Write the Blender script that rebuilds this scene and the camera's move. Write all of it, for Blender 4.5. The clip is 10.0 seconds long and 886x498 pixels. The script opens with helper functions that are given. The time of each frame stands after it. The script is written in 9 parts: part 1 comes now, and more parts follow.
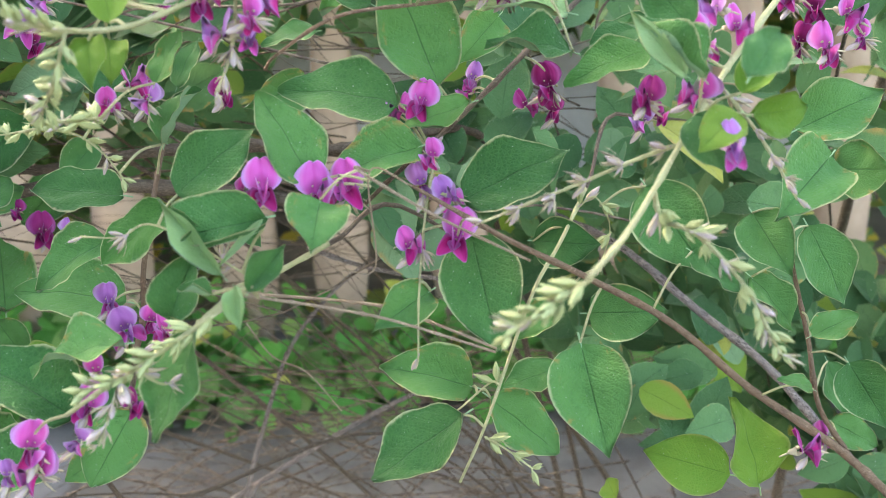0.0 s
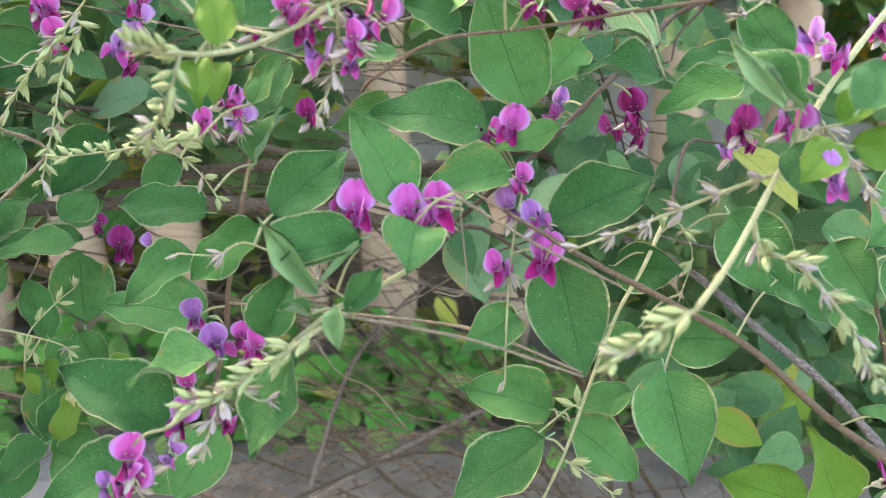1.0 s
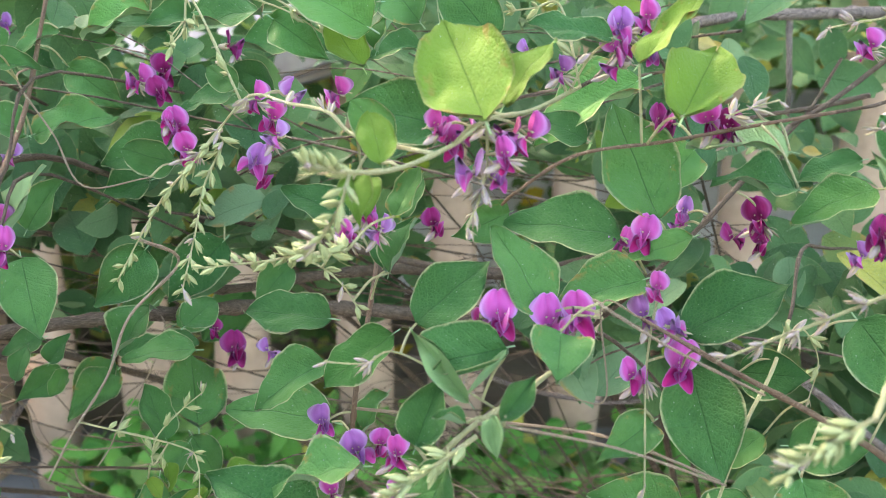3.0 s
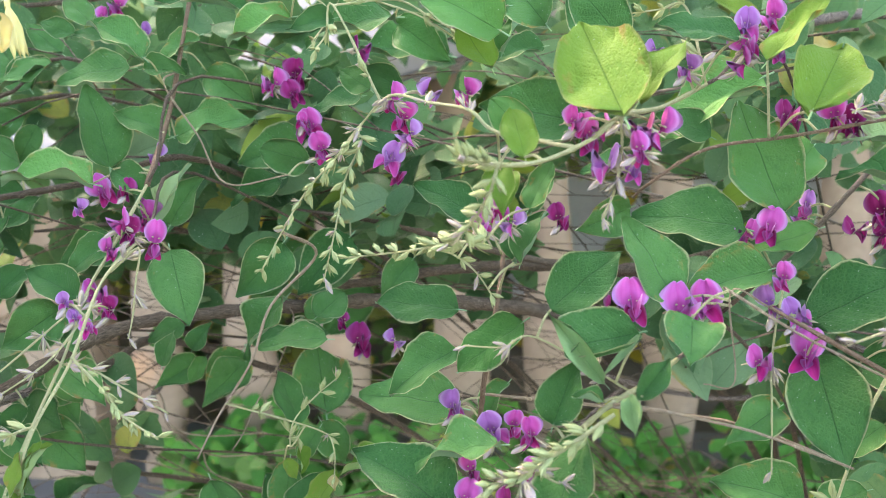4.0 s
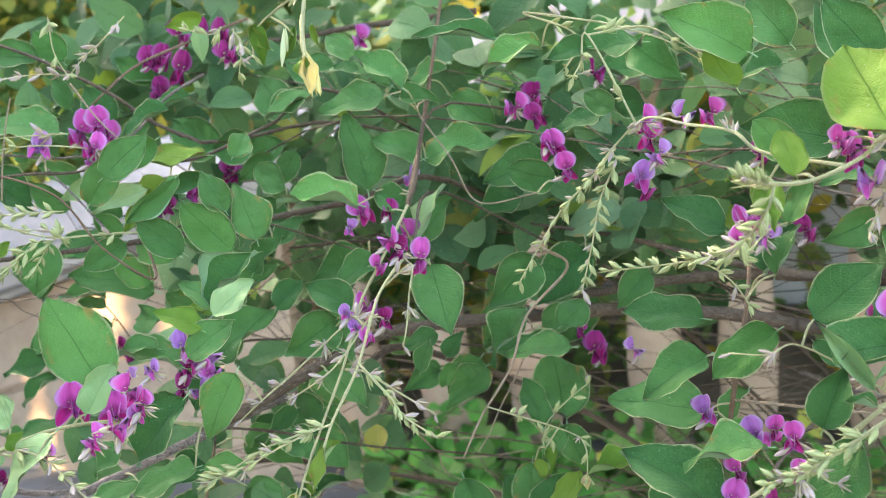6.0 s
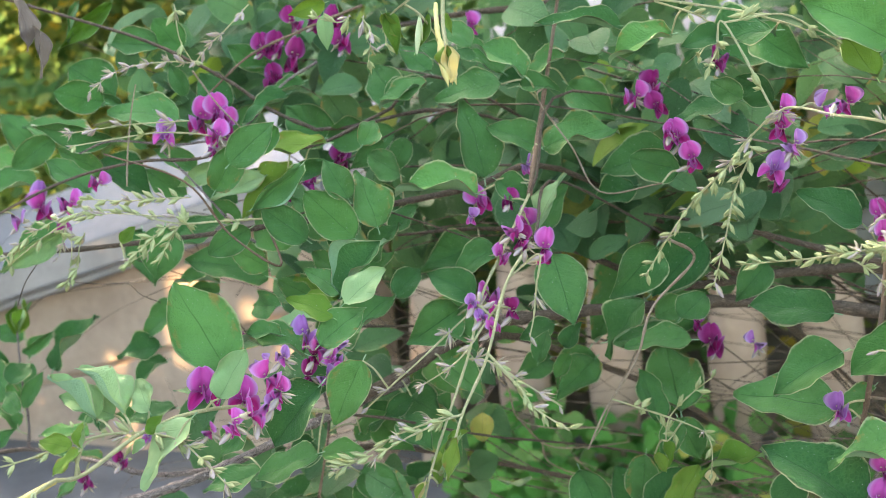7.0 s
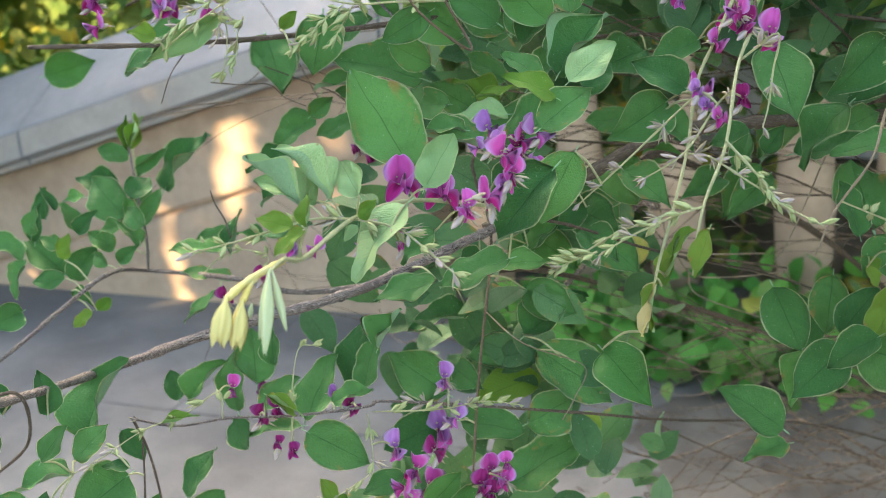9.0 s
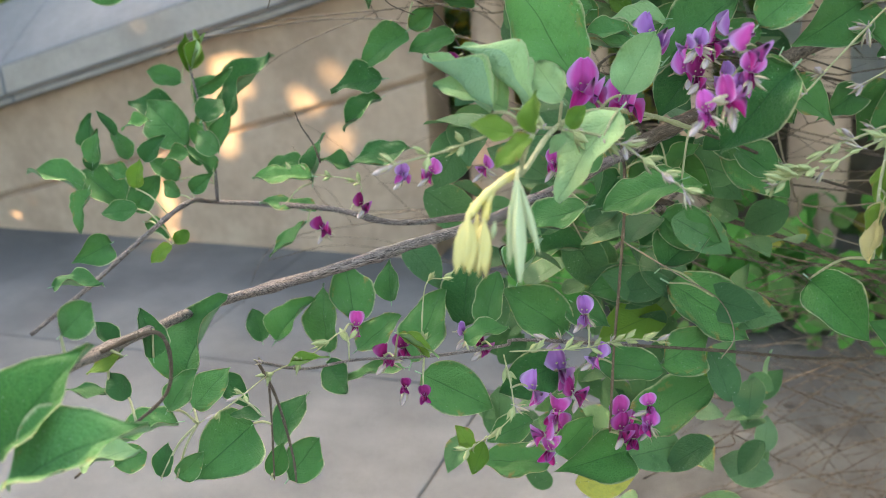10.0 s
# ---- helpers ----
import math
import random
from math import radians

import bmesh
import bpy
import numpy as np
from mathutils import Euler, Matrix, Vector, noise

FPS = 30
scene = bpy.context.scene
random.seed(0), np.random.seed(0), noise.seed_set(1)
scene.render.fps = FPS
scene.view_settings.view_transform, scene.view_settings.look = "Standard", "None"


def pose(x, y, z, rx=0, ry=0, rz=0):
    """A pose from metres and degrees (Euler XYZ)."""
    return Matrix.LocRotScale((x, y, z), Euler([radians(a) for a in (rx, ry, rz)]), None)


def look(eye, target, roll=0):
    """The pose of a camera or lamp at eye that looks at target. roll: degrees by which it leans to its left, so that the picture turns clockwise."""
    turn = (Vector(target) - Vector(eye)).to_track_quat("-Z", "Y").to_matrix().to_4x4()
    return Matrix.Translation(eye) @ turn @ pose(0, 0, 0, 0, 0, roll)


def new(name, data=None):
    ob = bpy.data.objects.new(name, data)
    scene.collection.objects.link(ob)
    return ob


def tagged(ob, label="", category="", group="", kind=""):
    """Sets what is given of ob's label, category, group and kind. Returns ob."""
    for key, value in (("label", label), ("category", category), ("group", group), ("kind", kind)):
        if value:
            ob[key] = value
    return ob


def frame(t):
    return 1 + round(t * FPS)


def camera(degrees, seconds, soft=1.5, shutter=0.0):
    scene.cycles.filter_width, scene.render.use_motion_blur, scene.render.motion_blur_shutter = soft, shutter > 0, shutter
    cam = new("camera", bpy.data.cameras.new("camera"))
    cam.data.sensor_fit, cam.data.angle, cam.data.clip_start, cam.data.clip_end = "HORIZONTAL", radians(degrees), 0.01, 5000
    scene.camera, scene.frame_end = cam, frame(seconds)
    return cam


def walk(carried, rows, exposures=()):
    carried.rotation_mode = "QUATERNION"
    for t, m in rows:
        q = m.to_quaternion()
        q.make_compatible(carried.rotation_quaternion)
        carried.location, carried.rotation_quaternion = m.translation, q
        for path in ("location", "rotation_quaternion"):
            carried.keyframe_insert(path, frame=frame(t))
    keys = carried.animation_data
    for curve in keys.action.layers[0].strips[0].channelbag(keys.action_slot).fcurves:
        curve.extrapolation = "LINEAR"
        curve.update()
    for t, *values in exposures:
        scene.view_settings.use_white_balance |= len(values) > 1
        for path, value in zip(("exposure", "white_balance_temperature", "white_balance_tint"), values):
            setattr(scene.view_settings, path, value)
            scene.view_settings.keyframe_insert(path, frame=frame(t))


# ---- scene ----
# ---- camera ----
cam = camera(43.6, 10.0, 0.5)
cam.data.dof.use_dof = True
cam.data.dof.focus_distance = 0.50
cam.data.dof.aperture_fstop = 18.0
PATH = [
    (0.0, 0.0337, 0.0205, 1.0166, 72.42, 1.18, -0.43),
    (0.5, 0.0305, 0.0190, 1.0109, 73.10, 0.88, 0.41),
    (1.0, 0.0166, 0.0177, 1.0199, 73.35, 0.70, 2.02),
    (1.5, 0.0068, 0.0226, 1.0219, 75.41, 0.70, 2.81),
    (2.0, -0.0010, 0.0256, 1.0285, 78.02, 0.80, 3.58),
    (2.2, -0.0040, 0.0247, 1.0288, 78.12, 1.17, 3.79),
    (3.3, -0.0229, -0.0034, 1.0265, 78.65, 1.58, 5.32),
    (3.5, -0.0281, -0.0115, 1.0267, 78.78, 1.65, 6.39),
    (4.0, -0.0313, -0.0177, 1.0264, 78.85, 2.24, 9.00),
    (4.5, -0.0322, -0.0162, 1.0281, 79.22, 2.62, 11.67),
    (5.0, -0.0431, -0.0184, 1.0383, 78.63, 3.12, 13.24),
    (5.5, -0.0497, -0.0400, 1.0422, 78.77, 3.67, 15.39),
    (6.8, -0.0848, -0.0712, 1.0307, 81.11, 4.78, 20.72),
    (7.0, -0.0905, -0.0670, 1.0421, 79.32, 4.58, 21.20),
    (7.5, -0.1090, -0.0661, 1.0092, 78.05, 4.13, 22.77),
    (8.0, -0.1261, -0.0682, 1.0112, 76.24, 4.19, 23.04),
    (8.5, -0.1549, -0.0626, 1.0104, 74.89, 4.24, 22.78),
    (9.0, -0.1930, -0.0592, 1.0001, 72.60, 4.04, 22.35),
    (9.5, -0.2420, -0.0550, 0.9960, 70.96, 3.78, 21.68),
    (10.0, -0.2939, -0.0417, 0.9792, 69.51, 3.75, 20.67),
]
walk(cam, [(t, pose(x, y, z, rx, ry, rz)) for t, x, y, z, rx, ry, rz in PATH], [(0.0, 3.40, 7650, 15), (5.5, 3.36, 7650, 15), (7.0, 3.16, 7700, 13), (10.0, 2.92, 7650, 10)])

# ---- world and sun ----
SUN_UP, SUN_TURN = 13.0, -45.0
world = bpy.data.worlds.new("sky")
scene.world = world
world.use_nodes = True
sky = world.node_tree.nodes.new("ShaderNodeTexSky")
sky.sky_type, sky.sun_disc = "NISHITA", False
sky.sun_elevation, sky.sun_rotation = radians(38), radians(SUN_TURN)
sky.air_density, sky.dust_density = 1.0, 3.0
back = world.node_tree.nodes["Background"]
world.node_tree.links.new(sky.outputs[0], back.inputs[0])
back.inputs[1].default_value = 0.15
sun = new("sun", bpy.data.lights.new("sun", "SUN"))
sun.data.energy, sun.data.angle, sun.data.color = 2.8, radians(1.2), (1.0, 0.78, 0.52)
az = radians(SUN_TURN)
toward = Vector((math.sin(az) * math.cos(radians(SUN_UP)), -abs(math.cos(az)) * math.cos(radians(SUN_UP)), math.sin(radians(SUN_UP))))
sun.matrix_basis = look(toward * 20, (0, 0, 0))


# ---- materials ----
def node(m, kind, **kw):
    n = m.node_tree.nodes.new("ShaderNode" + kind)
    for k, v in kw.items():
        if k == "op":
            n.operation = v
        elif k == "blend":
            n.blend_type = v
        elif k == "data":
            n.data_type = v
    return n


def plug(m, a, b):
    m.node_tree.links.new(a, b)


def num(m, op, a, b=None, c=None):
    """A Math node on sockets or numbers."""
    n = node(m, "Math", op=op)
    for i, v in enumerate((a, b, c)):
        if v is None:
            continue
        if isinstance(v, (int, float)):
            n.inputs[i].default_value = v
        else:
            plug(m, v, n.inputs[i])
    return n.outputs[0]


def ramp(m, v, lo, hi):
    n = node(m, "MapRange")
    n.interpolation_type = "SMOOTHSTEP"
    plug(m, v, n.inputs[0])
    n.inputs[1].default_value, n.inputs[2].default_value = lo, hi
    return n.outputs[0]


def mix(m, f, a, b, blend="MIX"):
    n = node(m, "Mix", data="RGBA", blend=blend)
    for i, v in ((0, f), (6, a), (7, b)):
        if isinstance(v, (int, float)):
            n.inputs[i].default_value = v
        elif isinstance(v, tuple):
            n.inputs[i].default_value = (*v, 1.0)
        else:
            plug(m, v, n.inputs[i])
    return n.outputs[2]


def grain(m, scale, detail=4.0, rough=0.6, where="Object"):
    tc = node(m, "TexCoord")
    n = node(m, "TexNoise")
    plug(m, tc.outputs[where], n.inputs["Vector"])
    n.inputs["Scale"].default_value, n.inputs["Detail"].default_value, n.inputs["Roughness"].default_value = scale, detail, rough
    return n.outputs["Fac"]


def blank(name, rough=0.6, spec=0.4):
    m = bpy.data.materials.new(name)
    m.use_nodes = True
    b = m.node_tree.nodes["Principled BSDF"]
    b.inputs["Roughness"].default_value, b.inputs["Specular IOR Level"].default_value = rough, spec
    return m, b


def bump(m, b, h, dist, strength=0.5):
    n = node(m, "Bump")
    n.inputs["Distance"].default_value, n.inputs["Strength"].default_value = dist, strength
    plug(m, h, n.inputs["Height"])
    plug(m, n.outputs[0], b.inputs["Normal"])


def thin(m, b, col, share):
    """Lets a share of the light through, as a leaf or petal does."""
    t = node(m, "BsdfTranslucent")
    plug(m, col, t.inputs[0])
    mx = node(m, "MixShader")
    mx.inputs[0].default_value = share
    plug(m, b.outputs[0], mx.inputs[1])
    plug(m, t.outputs[0], mx.inputs[2])
    plug(m, mx.outputs[0], m.node_tree.nodes["Material Output"].inputs[0])


def speckled(name, base, other, scale, rough=0.85, relief=0.002, fine=60.0, spec=0.25):
    m, b = blank(name, rough, spec)
    big, small = grain(m, scale), grain(m, fine, 6.0, 0.7)
    c = mix(m, ramp(m, big, 0.35, 0.65), base, other)
    c = mix(m, 0.35, c, mix(m, small, (0.25, 0.25, 0.25), (0.9, 0.9, 0.9)), "OVERLAY")
    plug(m, c, b.inputs["Base Color"])
    bump(m, b, small, relief)
    return m


def leaf_material(name, dark, pale, rim, share, veins=0.5, many=False, yellowed=0.0):
    """A leaf's face: midrib, side veins, pale hairy rim, blotches and specks of dust, by its own length and width."""
    m, b = blank(name, 0.6, 0.16)
    uv = node(m, "UVMap")
    sp = node(m, "SeparateXYZ")
    plug(m, uv.outputs[0], sp.inputs[0])
    u, v = sp.outputs[0], num(m, "ABSOLUTE", num(m, "MULTIPLY_ADD", sp.outputs[1], 2.0, -1.0))
    info = node(m, "ObjectInfo")
    rnd = node(m, "NewGeometry").outputs["Random Per Island"] if many else info.outputs["Random"]
    k = 20.0 if many else 1.0
    c = mix(m, ramp(m, num(m, "ADD", rnd, num(m, "MULTIPLY", grain(m, 2.2 * k), 0.5)), 0.15, 1.15), dark, pale)
    if yellowed:
        c = mix(m, num(m, "MULTIPLY", ramp(m, rnd, 0.99 - yellowed, 1.0 - yellowed), 0.75), c, (0.50, 0.45, 0.07))
    wave = num(m, "SINE", num(m, "MULTIPLY", num(m, "SUBTRACT", u, num(m, "MULTIPLY", v, 0.28)), 50.0))
    side = ramp(m, wave, 0.72, 1.0)
    rib = num(m, "SUBTRACT", 1.0, ramp(m, v, 0.0, 0.045))
    vein = num(m, "MAXIMUM", num(m, "MULTIPLY", side, 0.45), rib)
    c = mix(m, num(m, "MULTIPLY", side, veins * 0.2), c, pale)
    mesh = node(m, "TexVoronoi")
    mesh.feature = "DISTANCE_TO_EDGE"
    net = node(m, "Mapping")
    net.inputs["Scale"].default_value = (30.0, 22.0, 1.0)
    plug(m, uv.outputs[0], net.inputs["Vector"])
    plug(m, net.outputs[0], mesh.inputs["Vector"])
    mesh.inputs["Scale"].default_value = 1.0
    cell = ramp(m, mesh.outputs["Distance"], 0.0, 0.22)
    c = mix(m, num(m, "MULTIPLY", num(m, "SUBTRACT", 1.0, cell), 0.22), c, pale)
    patch = grain(m, 7.0 * k, 5.0, 0.65)
    c = mix(m, num(m, "MULTIPLY", ramp(m, patch, 0.5, 0.75), 0.4), c, dark)
    edge = ramp(m, num(m, "ADD", v, num(m, "MULTIPLY", grain(m, 11.0 * k), 0.14)), 0.985, 1.065)
    c = mix(m, num(m, "MULTIPLY", edge, 0.25 if many else 0.8), c, rim)
    burnt = num(m, "MULTIPLY", ramp(m, num(m, "MULTIPLY_ADD", rnd, 0.22, grain(m, 4.0 * k, 3.0, 0.6)), 0.74, 0.83), ramp(m, v, 0.6, 0.97))
    c = mix(m, num(m, "MULTIPLY", burnt, 0.75), c, (0.42, 0.26, 0.08))
    tc = node(m, "TexCoord")
    fine = node(m, "TexVoronoi")
    plug(m, tc.outputs["Object"], fine.inputs["Vector"])
    fine.inputs["Scale"].default_value = 38.0 * k
    hair = num(m, "MULTIPLY", num(m, "SUBTRACT", 1.0, ramp(m, fine.outputs["Distance"], 0.06, 0.2)), ramp(m, grain(m, 5.0 * k), 0.4, 0.65))
    c = mix(m, num(m, "MULTIPLY", hair, 0.25), c, (0.42, 0.52, 0.36))
    dust = node(m, "TexVoronoi")
    plug(m, tc.outputs["Object"], dust.inputs["Vector"])
    dust.inputs["Scale"].default_value = 17.0 * k
    fleck = num(m, "SUBTRACT", 1.0, ramp(m, dust.outputs["Distance"], 0.04, 0.11))
    fleck = num(m, "MULTIPLY", fleck, ramp(m, grain(m, 3.5 * k), 0.44, 0.58))
    c = mix(m, num(m, "MULTIPLY", fleck, 0.85), c, (0.6, 0.66, 0.55))
    c = mix(m, num(m, "MULTIPLY", num(m, "SUBTRACT", 1.0, ramp(m, v, 0.0, 0.03)), 0.55), c, tuple(0.5 * x for x in dark))
    plug(m, c, b.inputs["Base Color"])
    plug(m, num(m, "MULTIPLY_ADD", grain(m, 9.0 * k), 0.25, 0.5), b.inputs["Roughness"])
    h = num(m, "ADD", num(m, "MULTIPLY", vein, -1.0), num(m, "MULTIPLY", grain(m, 40.0 * k), 0.5))
    h = num(m, "ADD", h, num(m, "MULTIPLY", cell, 0.5))
    bump(m, b, h, 0.0009, 0.7)
    b.inputs["Sheen Weight"].default_value, b.inputs["Sheen Roughness"].default_value = 0.04, 0.5
    thin(m, b, c, share)
    return m


def petal_material(name, deep, light, rim):
    m, b = blank(name, 0.55, 0.2)
    uv = node(m, "UVMap")
    sp = node(m, "SeparateXYZ")
    plug(m, uv.outputs[0], sp.inputs[0])
    v = num(m, "ABSOLUTE", num(m, "MULTIPLY_ADD", sp.outputs[1], 2.0, -1.0))
    info = node(m, "ObjectInfo")
    c = mix(m, num(m, "MULTIPLY_ADD", info.outputs["Random"], 0.5, num(m, "MULTIPLY", grain(m, 3.0), 0.5)), deep, light)
    out = num(m, "MAXIMUM", v, ramp(m, sp.outputs[0], 0.6, 1.0))
    c = mix(m, num(m, "MULTIPLY", ramp(m, out, 0.55, 1.02), 0.8), c, rim)
    eye = num(m, "SUBTRACT", 1.0, ramp(m, num(m, "MULTIPLY_ADD", v, 0.35, sp.outputs[0]), 0.14, 0.42))
    c = mix(m, num(m, "MULTIPLY", eye, 0.8), c, tuple(0.45 * x for x in deep))
    crease = num(m, "SUBTRACT", 1.0, ramp(m, v, 0.0, 0.16))
    c = mix(m, num(m, "MULTIPLY", crease, 0.45), c, deep)
    streak = num(m, "SINE", num(m, "MULTIPLY", sp.outputs[1], 60.0))
    c = mix(m, num(m, "MULTIPLY", ramp(m, streak, 0.6, 1.0), 0.09), c, deep)
    plug(m, c, b.inputs["Base Color"])
    bump(m, b, streak, 0.0002, 0.2)
    thin(m, b, c, 0.3)
    return m


def stem_material(name, base, other, scale=90.0, stretch=0.12, relief=0.0008):
    m, b = blank(name, 0.75, 0.25)
    tc = node(m, "TexCoord")
    mp = node(m, "Mapping")
    mp.inputs["Scale"].default_value = (1.0, 1.0, 1.0)
    plug(m, tc.outputs["UV"], mp.inputs["Vector"])
    n = node(m, "TexNoise")
    mp.inputs["Scale"].default_value = (scale * stretch * 2.0, scale * 0.022, 1.0)
    plug(m, mp.outputs[0], n.inputs["Vector"])
    n.inputs["Detail"].default_value = 6.0
    spots = grain(m, 600.0, 3.0)
    c = mix(m, ramp(m, n.outputs["Fac"], 0.42, 0.58), base, other)
    c = mix(m, num(m, "MULTIPLY", ramp(m, spots, 0.6, 0.68), 0.5), c, tuple(min(1.0, 1.7 * x + 0.05) for x in other))
    plug(m, c, b.inputs["Base Color"])
    bump(m, b, n.outputs["Fac"], relief, 0.8)
    return m


RIM = (0.54, 0.57, 0.31)
LEAF = leaf_material("leaf green", (0.031, 0.131, 0.033), (0.100, 0.270, 0.072), RIM, 0.25)
LEAF_UNDER = leaf_material("leaf underside", (0.22, 0.40, 0.21), (0.31, 0.50, 0.28), RIM, 0.22)
YOUNG = leaf_material("young leaf", (0.12, 0.28, 0.032), (0.22, 0.37, 0.055), (0.34, 0.40, 0.13), 0.4)
SOFT = leaf_material("downy leaf", (0.26, 0.46, 0.17), (0.40, 0.59, 0.27), (0.46, 0.54, 0.28), 0.3)
MAGENTA = petal_material("magenta petal", (0.55, 0.055, 0.32), (0.64, 0.15, 0.50), (0.58, 0.38, 0.66))
CRIMSON = petal_material("crimson petal", (0.46, 0.016, 0.17), (0.56, 0.04, 0.28), (0.50, 0.22, 0.52))
# Dark crimson lowered further, so deep shade on inner flowers sits in the colour.
SHADED_PETAL = petal_material("shaded dark petal", (0.24, 0.010, 0.10), (0.36, 0.025, 0.19), (0.38, 0.12, 0.30))
LILAC = petal_material("lilac petal", (0.37, 0.12, 0.42), (0.50, 0.25, 0.56), (0.58, 0.44, 0.64))
CALYX = speckled("calyx", (0.44, 0.41, 0.25), (0.36, 0.30, 0.22), 90.0, 0.8, 0.0002, 500.0)
BUD = speckled("bud", (0.37, 0.40, 0.19), (0.26, 0.32, 0.13), 120.0, 0.8, 0.0003, 700.0)
BUD_LILAC = speckled("lilac bud", (0.42, 0.37, 0.26), (0.36, 0.28, 0.33), 120.0, 0.8, 0.0003, 700.0)
BARK = stem_material("bark", (0.055, 0.040, 0.026), (0.17, 0.128, 0.088))
BARK_GREY = stem_material("grey bark", (0.045, 0.034, 0.028), (0.40, 0.33, 0.28), relief=0.0016)
STEM_RED = stem_material("reddish stem", (0.12, 0.075, 0.045), (0.25, 0.17, 0.11))
STEM_PALE = stem_material("pale stem", (0.36, 0.39, 0.17), (0.50, 0.48, 0.28))
DRY = stem_material("dry stem", (0.22, 0.16, 0.10), (0.40, 0.32, 0.22))
GOLD_DOWN = speckled("downy golden leaf", (0.58, 0.48, 0.14), (0.50, 0.46, 0.21), 60.0, 0.8, 0.0003, 900.0)
PALE_DOWN = speckled("downy pale green leaf", (0.34, 0.42, 0.20), (0.46, 0.50, 0.30), 60.0, 0.8, 0.0003, 900.0)
GOLDEN = leaf_material("unopened golden leaf", (0.74, 0.64, 0.26), (0.80, 0.73, 0.38), (0.72, 0.70, 0.46), 0.5)
FRESH = leaf_material("fresh green leaf", (0.055, 0.195, 0.040), (0.135, 0.345, 0.085), RIM, 0.32)
WITHERED = leaf_material("withered leaf", (0.20, 0.15, 0.11), (0.40, 0.34, 0.27), (0.42, 0.36, 0.28), 0.15)


# ---- building blocks ----
def part(name, data, material, parent, label=""):
    ob = new(name, data)
    for mt in (material if isinstance(material, tuple) else (material,)):
        if mt.name not in [x.name for x in data.materials if x]:
            data.materials.append(mt)
    ob.parent = parent
    if label:
        ob["label"] = label
    return ob


def mesh_from(name, verts, faces, uvs=None, smooth=True, slots=None):
    me = bpy.data.meshes.new(name)
    me.from_pydata([tuple(v) for v in verts], [], faces)
    if uvs is not None:
        layer = me.uv_layers.new(name="UVMap")
        idx = np.zeros(len(me.loops), dtype=np.int32)
        me.loops.foreach_get("vertex_index", idx)
        layer.data.foreach_set("uv", np.asarray(uvs, dtype=np.float32)[idx].ravel())
    me.polygons.foreach_set("use_smooth", [smooth] * len(me.polygons))
    if slots is not None:
        me.polygons.foreach_set("material_index", slots)
    me.update()
    return me


def curve_points(pts, per=6):
    """A smooth line through points."""
    p = [Vector(q) for q in pts]
    p = [p[0] * 2 - p[1], *p, p[-1] * 2 - p[-2]]
    out = []
    for i in range(1, len(p) - 2):
        a, b, c, d = p[i - 1:i + 3]
        for k in range(per):
            t = k / per
            out.append(0.5 * (2 * b + (c - a) * t + (2 * a - 5 * b + 4 * c - d) * t * t + (3 * b - a - 3 * c + d) * t ** 3))
    out.append(p[-2])
    return out


def tube(name, pts, r0, r1, sides=7, per=6, rough=0.0, knots=0.0):
    line = curve_points(pts, per)
    verts, faces, uvs = [], [], []
    n, run = len(line), 0.0
    side = Vector((0.3, 0.2, 1.0))
    for i, q in enumerate(line):
        d = (line[min(i + 1, n - 1)] - line[max(i - 1, 0)]).normalized()
        side = (side - d * side.dot(d)).normalized()
        other = d.cross(side)
        if i:
            run += (q - line[i - 1]).length
        r = r0 + (r1 - r0) * i / (n - 1)
        if knots and i % 7 == 3:
            r *= 1.0 + knots
        for k in range(sides):
            a = 2 * math.pi * k / sides
            rr = r * (1 + rough * noise.noise((q.x * 300 + k * 3.1, q.y * 300, q.z * 300)))
            verts.append(q + side * math.cos(a) * rr + other * math.sin(a) * rr)
            uvs.append((k / sides, run * 20))
    for i in range(n - 1):
        for k in range(sides):
            l = (k + 1) % sides
            faces.append((i * sides + k, i * sides + l, (i + 1) * sides + l, (i + 1) * sides + k))
    verts += [line[0], line[-1]]
    uvs += [(0.5, 0), (0.5, run * 20)]
    for k in range(sides):
        l = (k + 1) % sides
        faces.append((len(verts) - 2, l, k))
        faces.append((len(verts) - 1, (n - 1) * sides + k, (n - 1) * sides + l))
    return mesh_from(name, verts, faces, uvs)


